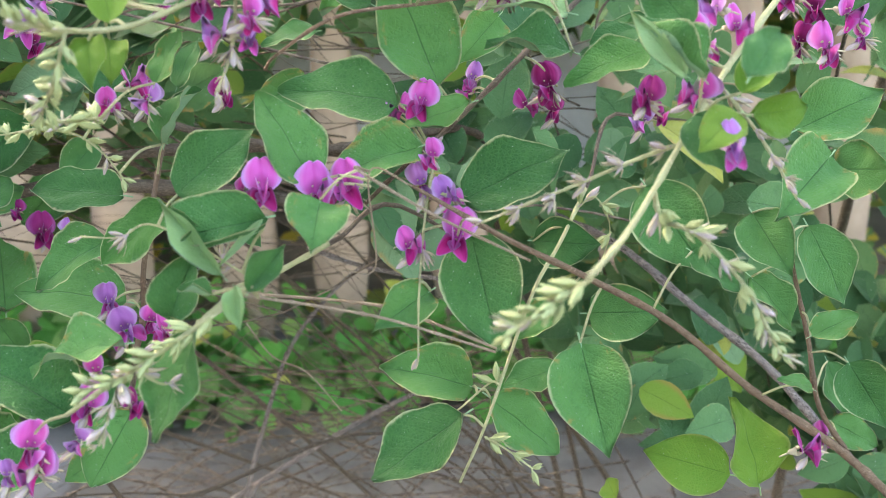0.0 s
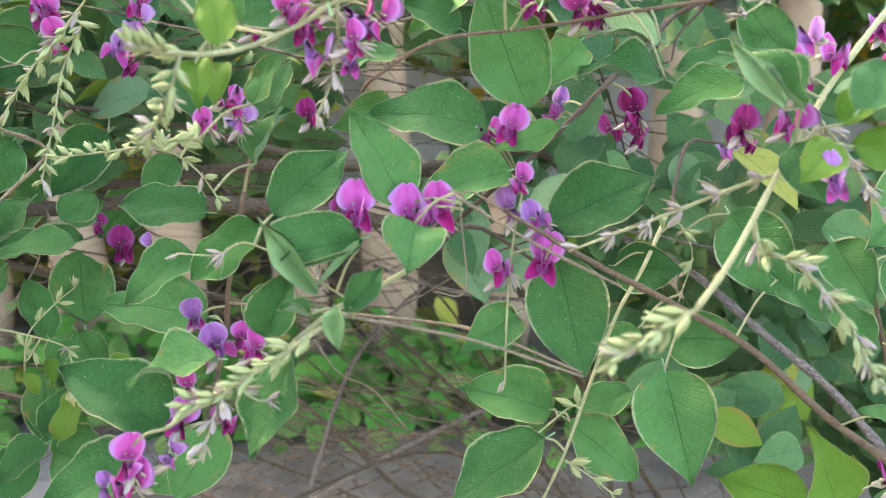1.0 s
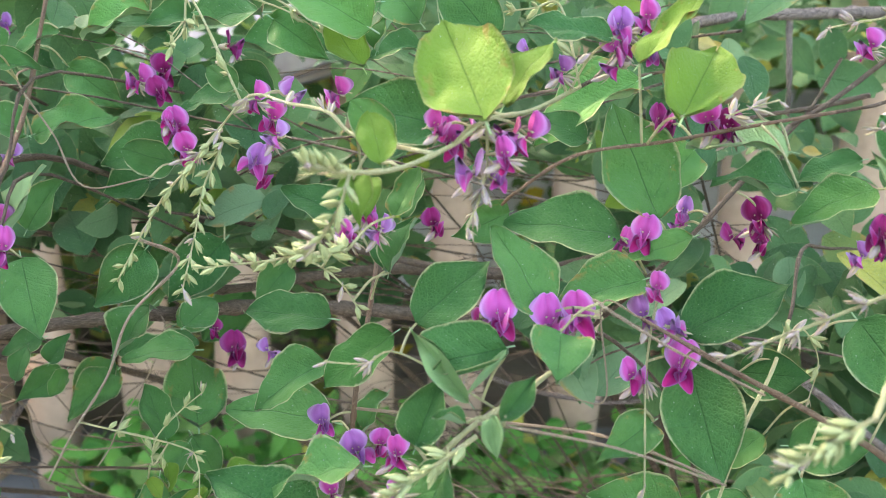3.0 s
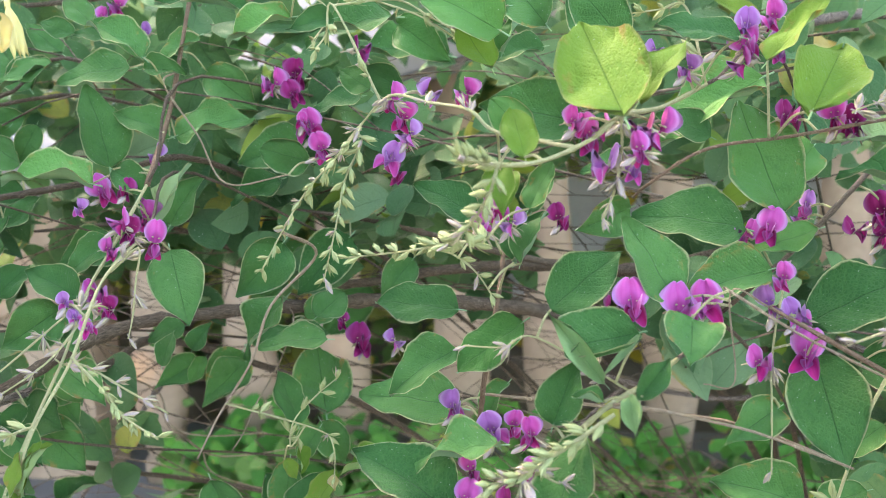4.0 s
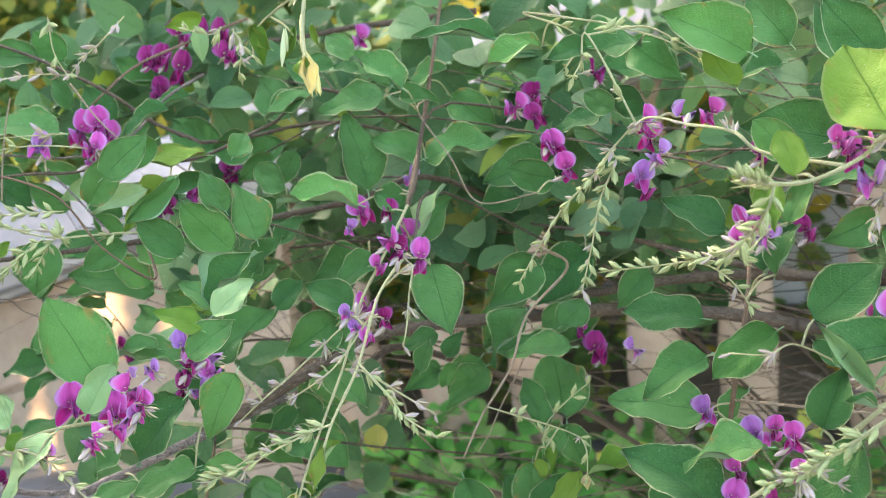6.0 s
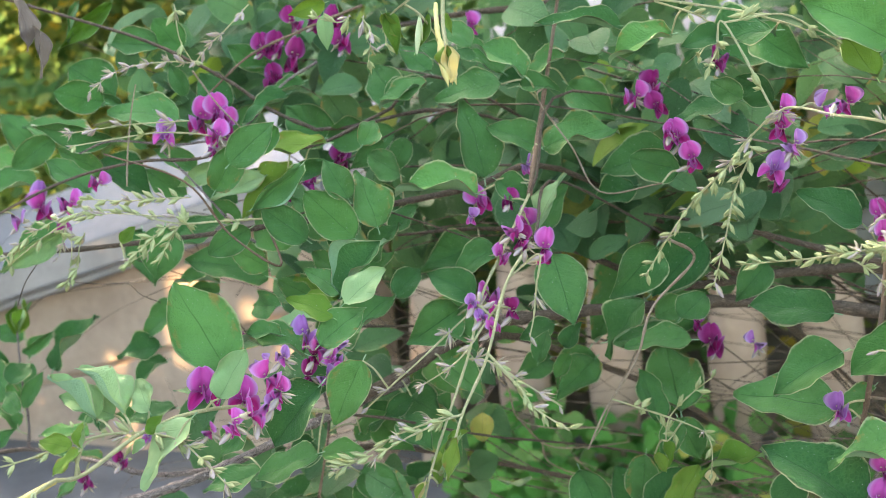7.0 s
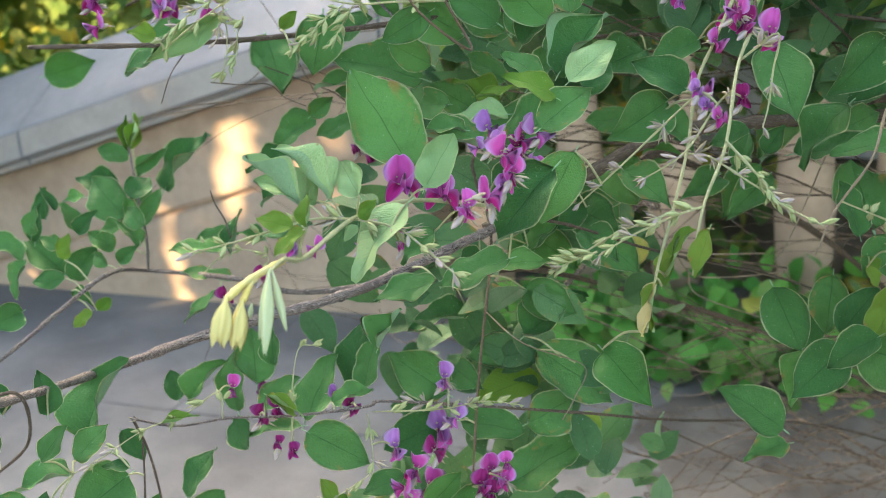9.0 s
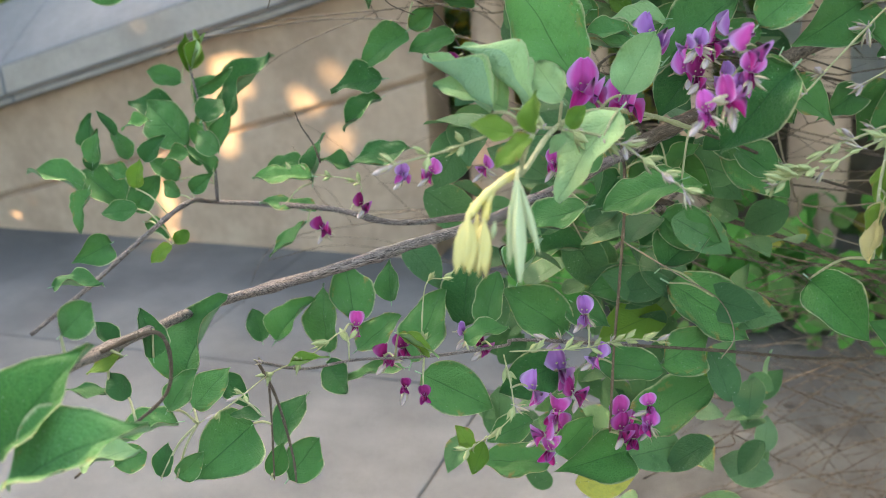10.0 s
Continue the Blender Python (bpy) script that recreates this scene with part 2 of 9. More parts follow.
def blade(name, nu, nv, width, lift, thick, petiole=0.0):
    """A thin two-faced blade along +x. width(u): half width; lift(u, s): height above its plane, s from -1 to 1 across."""
    verts, uvs, faces, slots = [], [], [], []
    for layer in (1, -1):
        for i in range(nu + 1):
            u = i / nu
            w = width(u)
            for j in range(nv + 1):
                s = 2 * j / nv - 1
                x, z, *aside = lift(u, s)
                y = aside[0] * w if aside else s * w
                verts.append((x, y, z + layer * thick / 2 * (1 - 0.7 * abs(s) ** 3)))
                uvs.append((u, (s + 1) / 2))
    row, size = nv + 1, (nu + 1) * (nv + 1)
    for i in range(nu):
        for j in range(nv):
            a, b, c, d = i * row + j, i * row + j + 1, (i + 1) * row + j + 1, (i + 1) * row + j
            faces.append((a, d, c, b))
            slots.append(0)
            faces.append((a + size, b + size, c + size, d + size))
            slots.append(1)
    rim = [i * row for i in range(nu + 1)] + [nu * row + j for j in range(1, nv + 1)] + [i * row + nv for i in range(nu - 1, -1, -1)] + [j for j in range(nv - 1, 0, -1)]
    for a, b in zip(rim, rim[1:] + rim[:1]):
        faces.append((a, b, b + size, a + size))
        slots.append(0)
    if petiole:
        n0 = len(verts)
        for x, r, z in ((-petiole, 0.010, -0.02), (0.0, 0.009, -0.006), (0.04, 0.004, -0.008)):
            for k in range(5):
                a = 2 * math.pi * k / 5
                verts.append((x, math.cos(a) * r * 1.5, z + math.sin(a) * r - 0.004))
                uvs.append((0.02, 0.52))
        for i in range(2):
            for k in range(5):
                l = (k + 1) % 5
                faces.append((n0 + i * 5 + k, n0 + i * 5 + l, n0 + i * 5 + 5 + l, n0 + i * 5 + 5 + k))
                slots.append(1)
    return mesh_from(name, verts, faces, uvs, True, slots)


def ovate(u, middle=0.44, tip=0.85):
    if u < middle:
        return 0.5 * math.sqrt(max(0.0, 1 - ((middle - u) / middle) ** 2)) + 0.004
    return 0.5 * max(0.0, math.cos(math.pi / 2 * (u - middle) / (1 - middle))) ** tip + 0.004


def leaf_shape(fold, bend, wave, middle, tip, seed, curl=0.0, hook=0.0):
    def lift(u, s):
        w = ovate(u, middle, tip) * 2
        z = 1.5 * fold * (math.sqrt(s * s + 0.03) - 0.17) * w * 0.5 - 1.3 * bend * (u - 0.3) ** 2 + wave * 0.075 * math.sin(9 * u + seed + 2.2 * s) * abs(s) + 0.016 * math.sin(24 * u + 3 * seed + 4 * s) * abs(s) ** 3
        z += 0.10 * noise.noise((u * 3 + seed * 7, s * 2, seed)) * w
        x = u
        if hook and u > 0.66:
            over = (u - 0.66) / 0.34 * 3.3 * hook
            x = 0.66 + 0.15 * math.sin(over)
            z += 0.13 * (1 - math.cos(over))
        if curl and s > 0.1:
            turn = (s - 0.1) / 0.9 * 3.6 * curl
            z += 0.17 * w * (1 - math.cos(turn))
            return x + 0.03 * turn * (u - 0.5), z, 0.1 + 0.34 * math.sin(turn) + 0.12 * turn * (1 - 0.5 * curl)
        return x, z
    return blade("leaf", 16, 16 if curl else 8, lambda u: ovate(u, middle, tip) * (1 + 0.035 * noise.noise((u * 9, seed * 3.7, 0.5)) * u) + (0.012 if u > 0.97 else 0.0), lift, 0.010, 0.10)


SHAPES = [(0.18, 0.14, 0.7, 0.42, 1.02, 1), (0.32, 0.22, 1.0, 0.40, 1.12, 2), (0.12, 0.10, 0.8, 0.46, 0.82, 3),
          (0.42, 0.28, 1.3, 0.40, 1.20, 4), (0.18, -0.10, 1.0, 0.44, 0.74, 5), (0.28, 0.34, 1.5, 0.38, 1.10, 6),
          (0.35, 0.35, 1.5, 0.44, 0.95, 7, 0.9), (0.52, 0.15, 1.7, 0.42, 1.05, 8, 0.6), (0.10, 0.0, 0.6, 0.5, 0.55, 9, 0.7, 1.0)]
LEAF_MESHES = {}
for kind_no, (top, under) in enumerate(((LEAF, LEAF_UNDER), (YOUNG, SOFT), (SOFT, LEAF_UNDER), (GOLDEN, GOLDEN), (WITHERED, WITHERED), (FRESH, LEAF_UNDER))):
    for shape_no, shape in enumerate(SHAPES):
        me = leaf_shape(*shape)
        me.materials.append(top)
        me.materials.append(under)
        LEAF_MESHES[shape_no, kind_no] = me


def petal(name, nu, nv, length, half, cup, back, mat, droop=0.0, tip=0.6):
    def width(u):
        return half * (max(0.0, math.sin(math.pi * min(1.0, u * 0.93 + 0.07))) ** tip)

    def lift(u, s):
        return u * length, cup * (s * width(u) / half) ** 2 * 0.35 - back * u * u + droop * u

    def ease(u):
        return 1 - (1 - u) ** 1.7
    me = blade(name, nu, nv, lambda u: width(ease(u)), lambda u, s: lift(ease(u), s), 0.02)
    me.materials.append(mat)
    me.materials.append(mat)
    return me


def turned(me, m):
    me.transform(m)
    me.update()
    return me


def calyx_mesh():
    bm = bmesh.new()
    bmesh.ops.create_cone(bm, cap_ends=True, segments=8, radius1=0.05, radius2=0.13, depth=0.22, matrix=pose(-0.42, 0, -0.02, 0, 90, 0))
    for k in range(4):
        a = math.pi / 2 * k + 0.6
        m = pose(-0.28, math.cos(a) * 0.11, math.sin(a) * 0.11, 0, 75, 0) @ pose(0, 0, 0.07)
        bmesh.ops.create_cone(bm, cap_ends=True, segments=4, radius1=0.055, radius2=0.004, depth=0.20, matrix=m)
    bmesh.ops.create_cone(bm, cap_ends=True, segments=5, radius1=0.022, radius2=0.03, depth=0.3, matrix=pose(-0.62, 0, -0.08, 0, 70, 0))
    me = bpy.data.meshes.new("calyx")
    bm.to_mesh(me)
    bm.free()
    me.polygons.foreach_set("use_smooth", [True] * len(me.polygons))
    me.materials.append(CALYX)
    return me


CALYX_MESH = calyx_mesh()


def banner_petal(half, hood, fold, mat, notch=0.09):
    """The upright standard: a round hood, creased down its middle, narrowed to a claw at the base."""
    def width(u):
        return half * max(0.05, math.sin(math.pi * min(1.0, 0.07 + 0.922 * u ** 0.95))) ** 0.46

    def lift(u, s):
        dip = notch * (1 - abs(s)) ** 2 * u ** 4
        w = s * width(u) / half
        z = hood * w * w * (0.6 + 0.6 * u) + 0.10 * math.exp(-(s / 0.2) ** 2) * (0.5 + 0.5 * u) + 0.22 * (u - 0.45) ** 2 + fold * abs(w)
        return 0.68 * (u - dip) - 0.06 * w * w * u, z + 0.012 * math.sin(11 * u + 5 * s)
    def ease(u):
        return 1 - (1 - u) ** 2
    me = blade("standard", 12, 12, lambda u: width(ease(u)), lambda u, s: lift(ease(u), s), 0.016)
    me.materials.append(mat)
    me.materials.append(mat)
    return me


def flower_set(std, wing, keel, form):
    """The petals of one flower: form 0 fresh and hooded, 1 spread, 2 half folded, 3 drooping."""
    half, hood, fold, lean = ((0.37, 0.20, 0.0, -92), (0.36, 0.12, -0.05, -96), (0.34, 0.34, 0.16, -80), (0.29, 0.36, 0.10, -98))[form]
    pitch, yaw, roll, reach = ((54, 22, 36, 0.45), (34, 44, 24, 0.47), (46, 28, 44, 0.45), (70, 22, 42, 0.48))[form]
    banner = turned(banner_petal(half, hood, fold, std), pose(-0.14, 0, -0.05, 0, lean, 0))
    wing_l = turned(petal("wing", 7, 6, reach, 0.17, 0.9, 0.14, wing, 0.0, 0.62), pose(-0.12, 0.05, -0.05, roll, pitch, yaw))
    wing_r = turned(petal("wing", 7, 6, reach * 1.06, 0.175, 0.8, 0.10, wing, 0.0, 0.62), pose(-0.12, -0.05, -0.05, -roll, pitch - 6, -yaw - 4))
    boat = turned(petal("keel", 7, 4, 0.38, 0.11, 1.7, -0.16, keel, -0.08, 0.8), pose(-0.10, 0, -0.07, 0, pitch - 10, 0))
    return (("standard", banner), ("wing", wing_l), ("wing", wing_r), ("keel", boat), ("calyx", CALYX_MESH))


FLOWER_MESHES = [[flower_set(*trio, form) for form in range(4)] for trio in ((MAGENTA, CRIMSON, MAGENTA), (LILAC, MAGENTA, LILAC), (SHADED_PETAL, SHADED_PETAL, CRIMSON))]


def bud_mesh(mat, base, body, sepals):
    """A bud in its calyx. body: rings of x and radius; sepals: their number, reach and splay."""
    bm = bmesh.new()
    rings = [[bm.verts.new((x, math.cos(a) * r, math.sin(a) * r * 0.8 + 0.10 * x * x)) for a in [2 * math.pi * k / 6 for k in range(6)]] for x, r in body]
    for p, q in zip(rings, rings[1:]):
        for k in range(6):
            bm.faces.new((p[k], p[(k + 1) % 6], q[(k + 1) % 6], q[k]))
    count, reach, splay = sepals
    for k in range(count):
        a = 2 * math.pi * k / count + 0.3
        c, s = math.cos(a), math.sin(a)
        long = reach * (0.85 + 0.3 * ((k * 7) % 5) / 4)
        rows = ((0.0, 0.07, 0.06), (0.35 * long, 0.13 + 0.5 * splay, 0.12), (0.7 * long, 0.13 + 0.85 * splay, 0.08))
        strip = []
        for x, r, w in rows:
            strip.append([bm.verts.new(q) for q in ((x, c * r - s * w, s * r + c * w), (x + 0.02, c * (r + 0.035), s * (r + 0.035)), (x, c * r + s * w, s * r - c * w))])
        tip = bm.verts.new((long, c * (0.12 + splay), s * (0.12 + splay)))
        for p, q in zip(strip, strip[1:]):
            for f in ((p[0], p[1], q[1], q[0]), (p[1], p[2], q[2], q[1]), (p[2], p[0], q[0], q[2])):
                bm.faces.new(f).material_index = 1
        end = strip[-1]
        for f in ((end[0], end[1], tip), (end[1], end[2], tip), (end[2], end[0], tip)):
            bm.faces.new(f).material_index = 1
    bmesh.ops.recalc_face_normals(bm, faces=bm.faces)
    me = bpy.data.meshes.new("bud")
    bm.to_mesh(me)
    bm.free()
    me.polygons.foreach_set("use_smooth", [True] * len(me.polygons))
    me.materials.append(mat)
    me.materials.append(base)
    return me


YOUNG_BUD = ((-0.4, 0.05), (0.0, 0.09), (0.10, 0.20), (0.30, 0.28), (0.55, 0.26), (0.80, 0.14), (1.0, 0.02))
SPENT_BUD = ((-0.5, 0.05), (-0.1, 0.07), (0.08, 0.20), (0.28, 0.24), (0.55, 0.25), (0.85, 0.17), (1.02, 0.03))
WITHERED_BUD = ((-0.5, 0.05), (-0.1, 0.08), (0.08, 0.19), (0.25, 0.20), (0.45, 0.15), (0.62, 0.10), (0.72, 0.02))
BUDS = ((bud_mesh(BUD, BUD, YOUNG_BUD, (4, 0.66, 0.16)), bud_mesh(BUD, BUD, YOUNG_BUD, (3, 0.95, 0.24))),
        (bud_mesh(BUD_LILAC, CALYX, SPENT_BUD, (4, 0.75, 0.20)), bud_mesh(BUD_LILAC, CALYX, WITHERED_BUD, (5, 0.85, 0.42))))


def pod_mesh(mat, profile, ridges, teeth):
    """Leaflets still folded together: a ridged body along x that ends in several points."""
    bm = bmesh.new()
    around = 4 * ridges
    rings = []
    for x, w, t in profile:
        ring = []
        for k in range(around):
            a = 2 * math.pi * k / around
            r = w * (1 + 0.32 * min(1.0, 2 * x) * math.cos(ridges * a))
            end = teeth * max(0.0, x - 0.7) / 0.3 * (0.5 + 0.5 * math.cos(ridges * a)) * (0.7 + 0.3 * math.cos(2 * a + 1))
            ring.append(bm.verts.new((x + end, math.cos(a) * r, math.sin(a) * r * t + 0.06 * math.sin(3 * x))))
        rings.append(ring)
    for p, q in zip(rings, rings[1:]):
        for k in range(around):
            bm.faces.new((p[k], p[(k + 1) % around], q[(k + 1) % around], q[k]))
    bm.faces.new(rings[0][::-1])
    tip = bm.verts.new((profile[-1][0] - 0.05, 0, 0))
    for k in range(around):
        bm.faces.new((rings[-1][k], rings[-1][(k + 1) % around], tip))
    bmesh.ops.recalc_face_normals(bm, faces=bm.faces)
    me = bpy.data.meshes.new("folded_leaf")
    bm.to_mesh(me)
    bm.free()
    me.polygons.foreach_set("use_smooth", [True] * len(me.polygons))
    me.materials.append(mat)
    return me


PODS = (pod_mesh(GOLD_DOWN, ((0, 0.10, 1.0), (0.15, 0.14, 1.0), (0.35, 0.34, 0.8), (0.6, 0.46, 0.75), (0.85, 0.42, 0.7), (1.0, 0.26, 0.6)), 5, 0.24),
        pod_mesh(PALE_DOWN, ((0, 0.06, 1.0), (0.15, 0.20, 0.9), (0.4, 0.44, 0.7), (0.6, 0.46, 0.6), (0.8, 0.30, 0.6), (0.95, 0.10, 0.6)), 3, 0.10))


def folded_leaves(bush, rows):
    for x, y, z, rx, ry, rz, length, width, kind in rows:
        ob = part("folded_leaf", PODS[kind], (), bush)
        ob.matrix_basis = pose(x, y, z, rx, ry, rz) @ Matrix.Diagonal((length, width, width, 1))


def branch(label):
    ob = new("flowering_branch")
    return tagged(ob, label, "shrub branch", "branches of the flowering shrub")


def stem(bush, pts, r0, r1, mat, name="stem"):
    thick = r0 > 0.0012
    return part(name, tube(name, pts, r0, r1, 12 if r0 > 0.0018 else 8 if thick else 5, 7, 0.25 if thick else 0.1, 0.25), mat, bush)


def leaves(bush, rows):
    for x, y, z, rx, ry, rz, length, width, shape, kind in rows:
        if kind == 0 and int(abs(x) * 20000 + abs(z) * 30000) % 7 == 0:
            kind = 5
        ob = part("leaf", LEAF_MESHES[shape, kind], (), bush)
        ob.matrix_basis = pose(x, y, z, rx, ry, rz) @ Matrix.Diagonal((length, width, 0.5 * (length + width), 1))


def flowers(bush, rows):
    for x, y, z, rx, ry, rz, size, kind in rows:
        no = int(x * 70000 + y * 31000 + z * 13000) % 97
        form = (0, 0, 2, 1, 0, 2, 3)[no % 7] if kind != 1 else (3, 1, 3, 2)[no % 4]
        aside = 0.0 if size > 0.0155 else (0, 30, -35, 62, -58, 12, -15)[no % 7]
        top = new("flower")
        top.parent = bush
        top.matrix_basis = pose(x, y, z, rx, ry, rz + aside) @ Matrix.Diagonal((size * 1.14, size * 1.24, size * 1.12, 1)) @ pose(0, 0, -0.06)
        for name, me in FLOWER_MESHES[kind][form]:
            part(name, me, (), top)
        for k in range(no % 3):
            wither = part("spent_bud", BUDS[1][k], (), bush)
            wither.matrix_basis = pose(x, y, z, 50.0 * k, 20 + no % 40, rz + 70 * (2 * k - 1) + no % 23) @ pose(0.25 * size, 0, -0.25 * size) @ Matrix.Diagonal((0.0075, 0.006, 0.006, 1))


rng = random.Random(11)


def spike(bush, pts, r, mat, count, kind):
    """A flower spike: a downy stalk with buds to all sides, larger below, crowded at the tip."""
    stalk = part("flower_spike", tube("flower_spike", pts, r, r * 0.6, 5, 6, 0.2, 0.3), mat, bush)
    line = curve_points(pts, 12)
    count = max(5, int(count * 0.9))
    nodes = max(2, (count + 2) // 3)
    for i in range(count):
        f = min(1.0, 0.10 + 0.90 * ((i // 3) / max(1, nodes - 1)) ** 0.85 + rng.uniform(0.0, 0.02))
        k = min(len(line) - 2, int(f * (len(line) - 1)))
        along = (line[k + 1] - line[k]).normalized()
        side = Vector((rng.uniform(-1, 1), rng.uniform(-1, 1), rng.uniform(-0.7, 1)))
        out = (along * rng.uniform(0.5, 1.0) + (side - along * side.dot(along)).normalized() * rng.uniform(0.4, 0.9)).normalized()
        size = (0.0070 - 0.0018 * f) * rng.uniform(0.7, 1.3)
        ob = part("bud", BUDS[1 if rng.random() < 0.12 else kind][i % 2], (), stalk)
        wide = size * (0.72 if kind else 0.74)
        ob.matrix_basis = Matrix.Translation(line[k] + out * (r * 0.5 + size * 0.2)) @ out.to_track_quat("X", "Z").to_matrix().to_4x4() @ Matrix.Diagonal((size, wide, wide, 1))


def stalks(bush, rows):
    for ax, ay, az_, bx, by, bz in rows:
        a, b = Vector((ax, ay, az_)), Vector((bx, by, bz))
        bow = (a + b) / 2 + Vector((0, 0, 0.12 * (b - a).length))
        part("leaf_stalk", tube("leaf_stalk", (a, bow, b), 0.0006, 0.0005, 5, 4), STEM_PALE, bush)


# ---- the ground and the stone balustrade ----
STONE = speckled("sandstone", (0.40, 0.285, 0.20), (0.49, 0.36, 0.255), 5.0, 0.9, 0.003, 45.0)
COPING = speckled("pale coping stone", (0.19, 0.192, 0.193), (0.24, 0.24, 0.236), 3.0, 0.8, 0.002, 50.0)
FASCIA = speckled("weathered beige fascia", (0.34, 0.295, 0.25), (0.42, 0.37, 0.315), 4.0, 0.85, 0.003, 60.0)
PAVING = speckled("grey paving", (0.13, 0.127, 0.118), (0.20, 0.194, 0.178), 2.6, 0.9, 0.003, 150.0)
EARTH = speckled("earth", (0.10, 0.085, 0.06), (0.18, 0.15, 0.11), 2.0, 0.95, 0.01, 30.0)


def box(bm, x0, x1, y0, y1, z0, z1, slope=0.0, level_foot=False):
    c = [bm.verts.new((x, y, z + (0.0 if level_foot and z == z0 else slope * (x - x0)))) for z in (z0, z1) for y in (y0, y1) for x in (x0, x1)]
    for f in ((0, 2, 3, 1), (4, 5, 7, 6), (0, 1, 5, 4), (2, 6, 7, 3), (0, 4, 6, 2), (1, 3, 7, 5)):
        bm.faces.new([c[i] for i in f])


def finish(bm, name, bevel=0.0, smooth=False):
    if bevel:
        bmesh.ops.bevel(bm, geom=list(bm.edges), offset=bevel, segments=2, profile=0.6, affect="EDGES")
    bm.normal_update()
    me = bpy.data.meshes.new(name)
    bm.to_mesh(me)
    bm.free()
    me.polygons.foreach_set("use_smooth", [smooth] * len(me.polygons))
    return me


bm = bmesh.new()
bmesh.ops.create_grid(bm, x_segments=40, y_segments=40, size=300)
ground = part("ground", finish(bm, "ground"), EARTH, None)
tagged(ground, "bare brown earth stretching away", "ground", kind="structure")

pavement = tagged(new("pavement"), "weathered grey stone paving below the shrub", "pavement", kind="structure")
for i in range(-5, 5):
    for j in range(-6, 3):
        bm = bmesh.new()
        x, y = i * 1.62 + 0.7 * (j % 2), j * 1.02 - 0.35
        box(bm, x + 0.0015, x + 1.6185, y + 0.0015, y + 1.0185, -0.08, 0.004 + 0.0015 * rng.random())
        part("slab", finish(bm, "slab", 0.004), PAVING, pavement)


# Darker sheet over the paving, standing in for the shrub's shade on it.
bm = bmesh.new()
bmesh.ops.create_grid(bm, x_segments=60, y_segments=44, size=0.5)
for v in bm.verts:
    u, w = v.co.x + 0.5, v.co.y + 0.5
    ragged = 0.08 * noise.noise((w * 5, 1.0, 2.0)) + 0.06 * noise.noise((u * 6, 4.0, 2.0))
    v.co = Vector((-0.78 + ragged * (1 - u) + u * 3.0, 0.85 + ragged * (1 - w) + w * 1.44, 0.0))
    edge = min(1.0, 9 * min(u, 1 - u, w))
    v.co.z = -0.01 + edge * (0.028 + 0.014 * noise.noise(v.co * 9) + 0.007 * noise.noise(v.co * 34))
SHADED_GROUND = speckled("ground darkened for shade", (0.090, 0.082, 0.069), (0.140, 0.129, 0.108), 7.0, 0.95, 0.008, 110.0)
bed = part("soil_bed", finish(bm, "soil_bed", 0.0, True), SHADED_GROUND, None)
tagged(bed, "grey-brown ground under the shrub, darkened to look shaded", "soil", kind="structure")


def baluster_mesh(height):
    """A turned stone baluster: square foot and head, narrow neck, full belly."""
    prof = ((0.0, 0.052), (0.06, 0.052), (0.08, 0.040), (0.12, 0.046), (0.22, 0.060), (0.34, 0.064), (0.48, 0.056), (0.66, 0.044), (0.80, 0.040), (0.86, 0.046), (0.90, 0.040), (1.0, 0.052))
    bm = bmesh.new()
    rings = []
    for f, r in prof:
        rings.append([bm.verts.new((math.cos(a) * r, math.sin(a) * r, f * height)) for a in [2 * math.pi * k / 20 for k in range(20)]])
    for p, q in zip(rings, rings[1:]):
        for k in range(20):
            bm.faces.new((p[k], p[(k + 1) % 20], q[(k + 1) % 20], q[k]))
    bm.faces.new(rings[0][::-1])
    bm.faces.new(rings[-1])
    return finish(bm, "baluster", 0.0, True)


def rail_under(x):
    return 0.594 + 0.269 * (x + 1.66)


balustrade = tagged(new("balustrade"), "sandstone balustrade with a pale sloping coping above the paving", "balustrade", kind="structure")
for x in (-1.11, -0.885, -0.665, -0.39, -0.19, 0.07, 0.42, 0.66, 0.90, 1.14, 1.38, 1.62):
    ob = part("baluster", baluster_mesh(rail_under(x) - 0.004), STONE, balustrade)
    ob.location = (x, 2.34, 0.006)
bm = bmesh.new()
box(bm, -3.6, -1.26, 2.30, 2.46, rail_under(-3.6) - 0.236, rail_under(-3.6) - 0.002, 0.269)
box(bm, -3.6, -1.262, 2.306, 2.458, -0.3, rail_under(-3.6) - 0.250, 0.269, True)
box(bm, -3.6, -1.266, 2.325, 2.45, -0.29, rail_under(-3.6) - 0.02, 0.269, True)
part("panel", finish(bm, "panel", 0.006), STONE, balustrade)
COPING_SHAPE = ((2.225, 0.0), (2.225, 0.018), (2.20, 0.026), (2.20, 0.102), (2.215, 0.114), (2.34, 0.19), (2.47, 0.265), (2.60, 0.29), (2.80, 0.24), (2.92, 0.09), (2.92, 0.0))
bm = bmesh.new()
for x0, x1 in ((-3.6, -2.40), (-2.397, -1.30), (-1.297, -0.20), (-0.197, 0.90), (0.903, 2.0)):
    ends = [[bm.verts.new((x, y, rail_under(x) + z)) for y, z in COPING_SHAPE] for x in (x0, x1)]
    for k in range(len(COPING_SHAPE)):
        l = (k + 1) % len(COPING_SHAPE)
        bm.faces.new((ends[0][k], ends[0][l], ends[1][l], ends[1][k])).material_index = 1 if k in (0, 1, 2, len(COPING_SHAPE) - 1) else 0
    bm.faces.new(ends[0][::-1])
    bm.faces.new(ends[1])
bmesh.ops.recalc_face_normals(bm, faces=bm.faces)
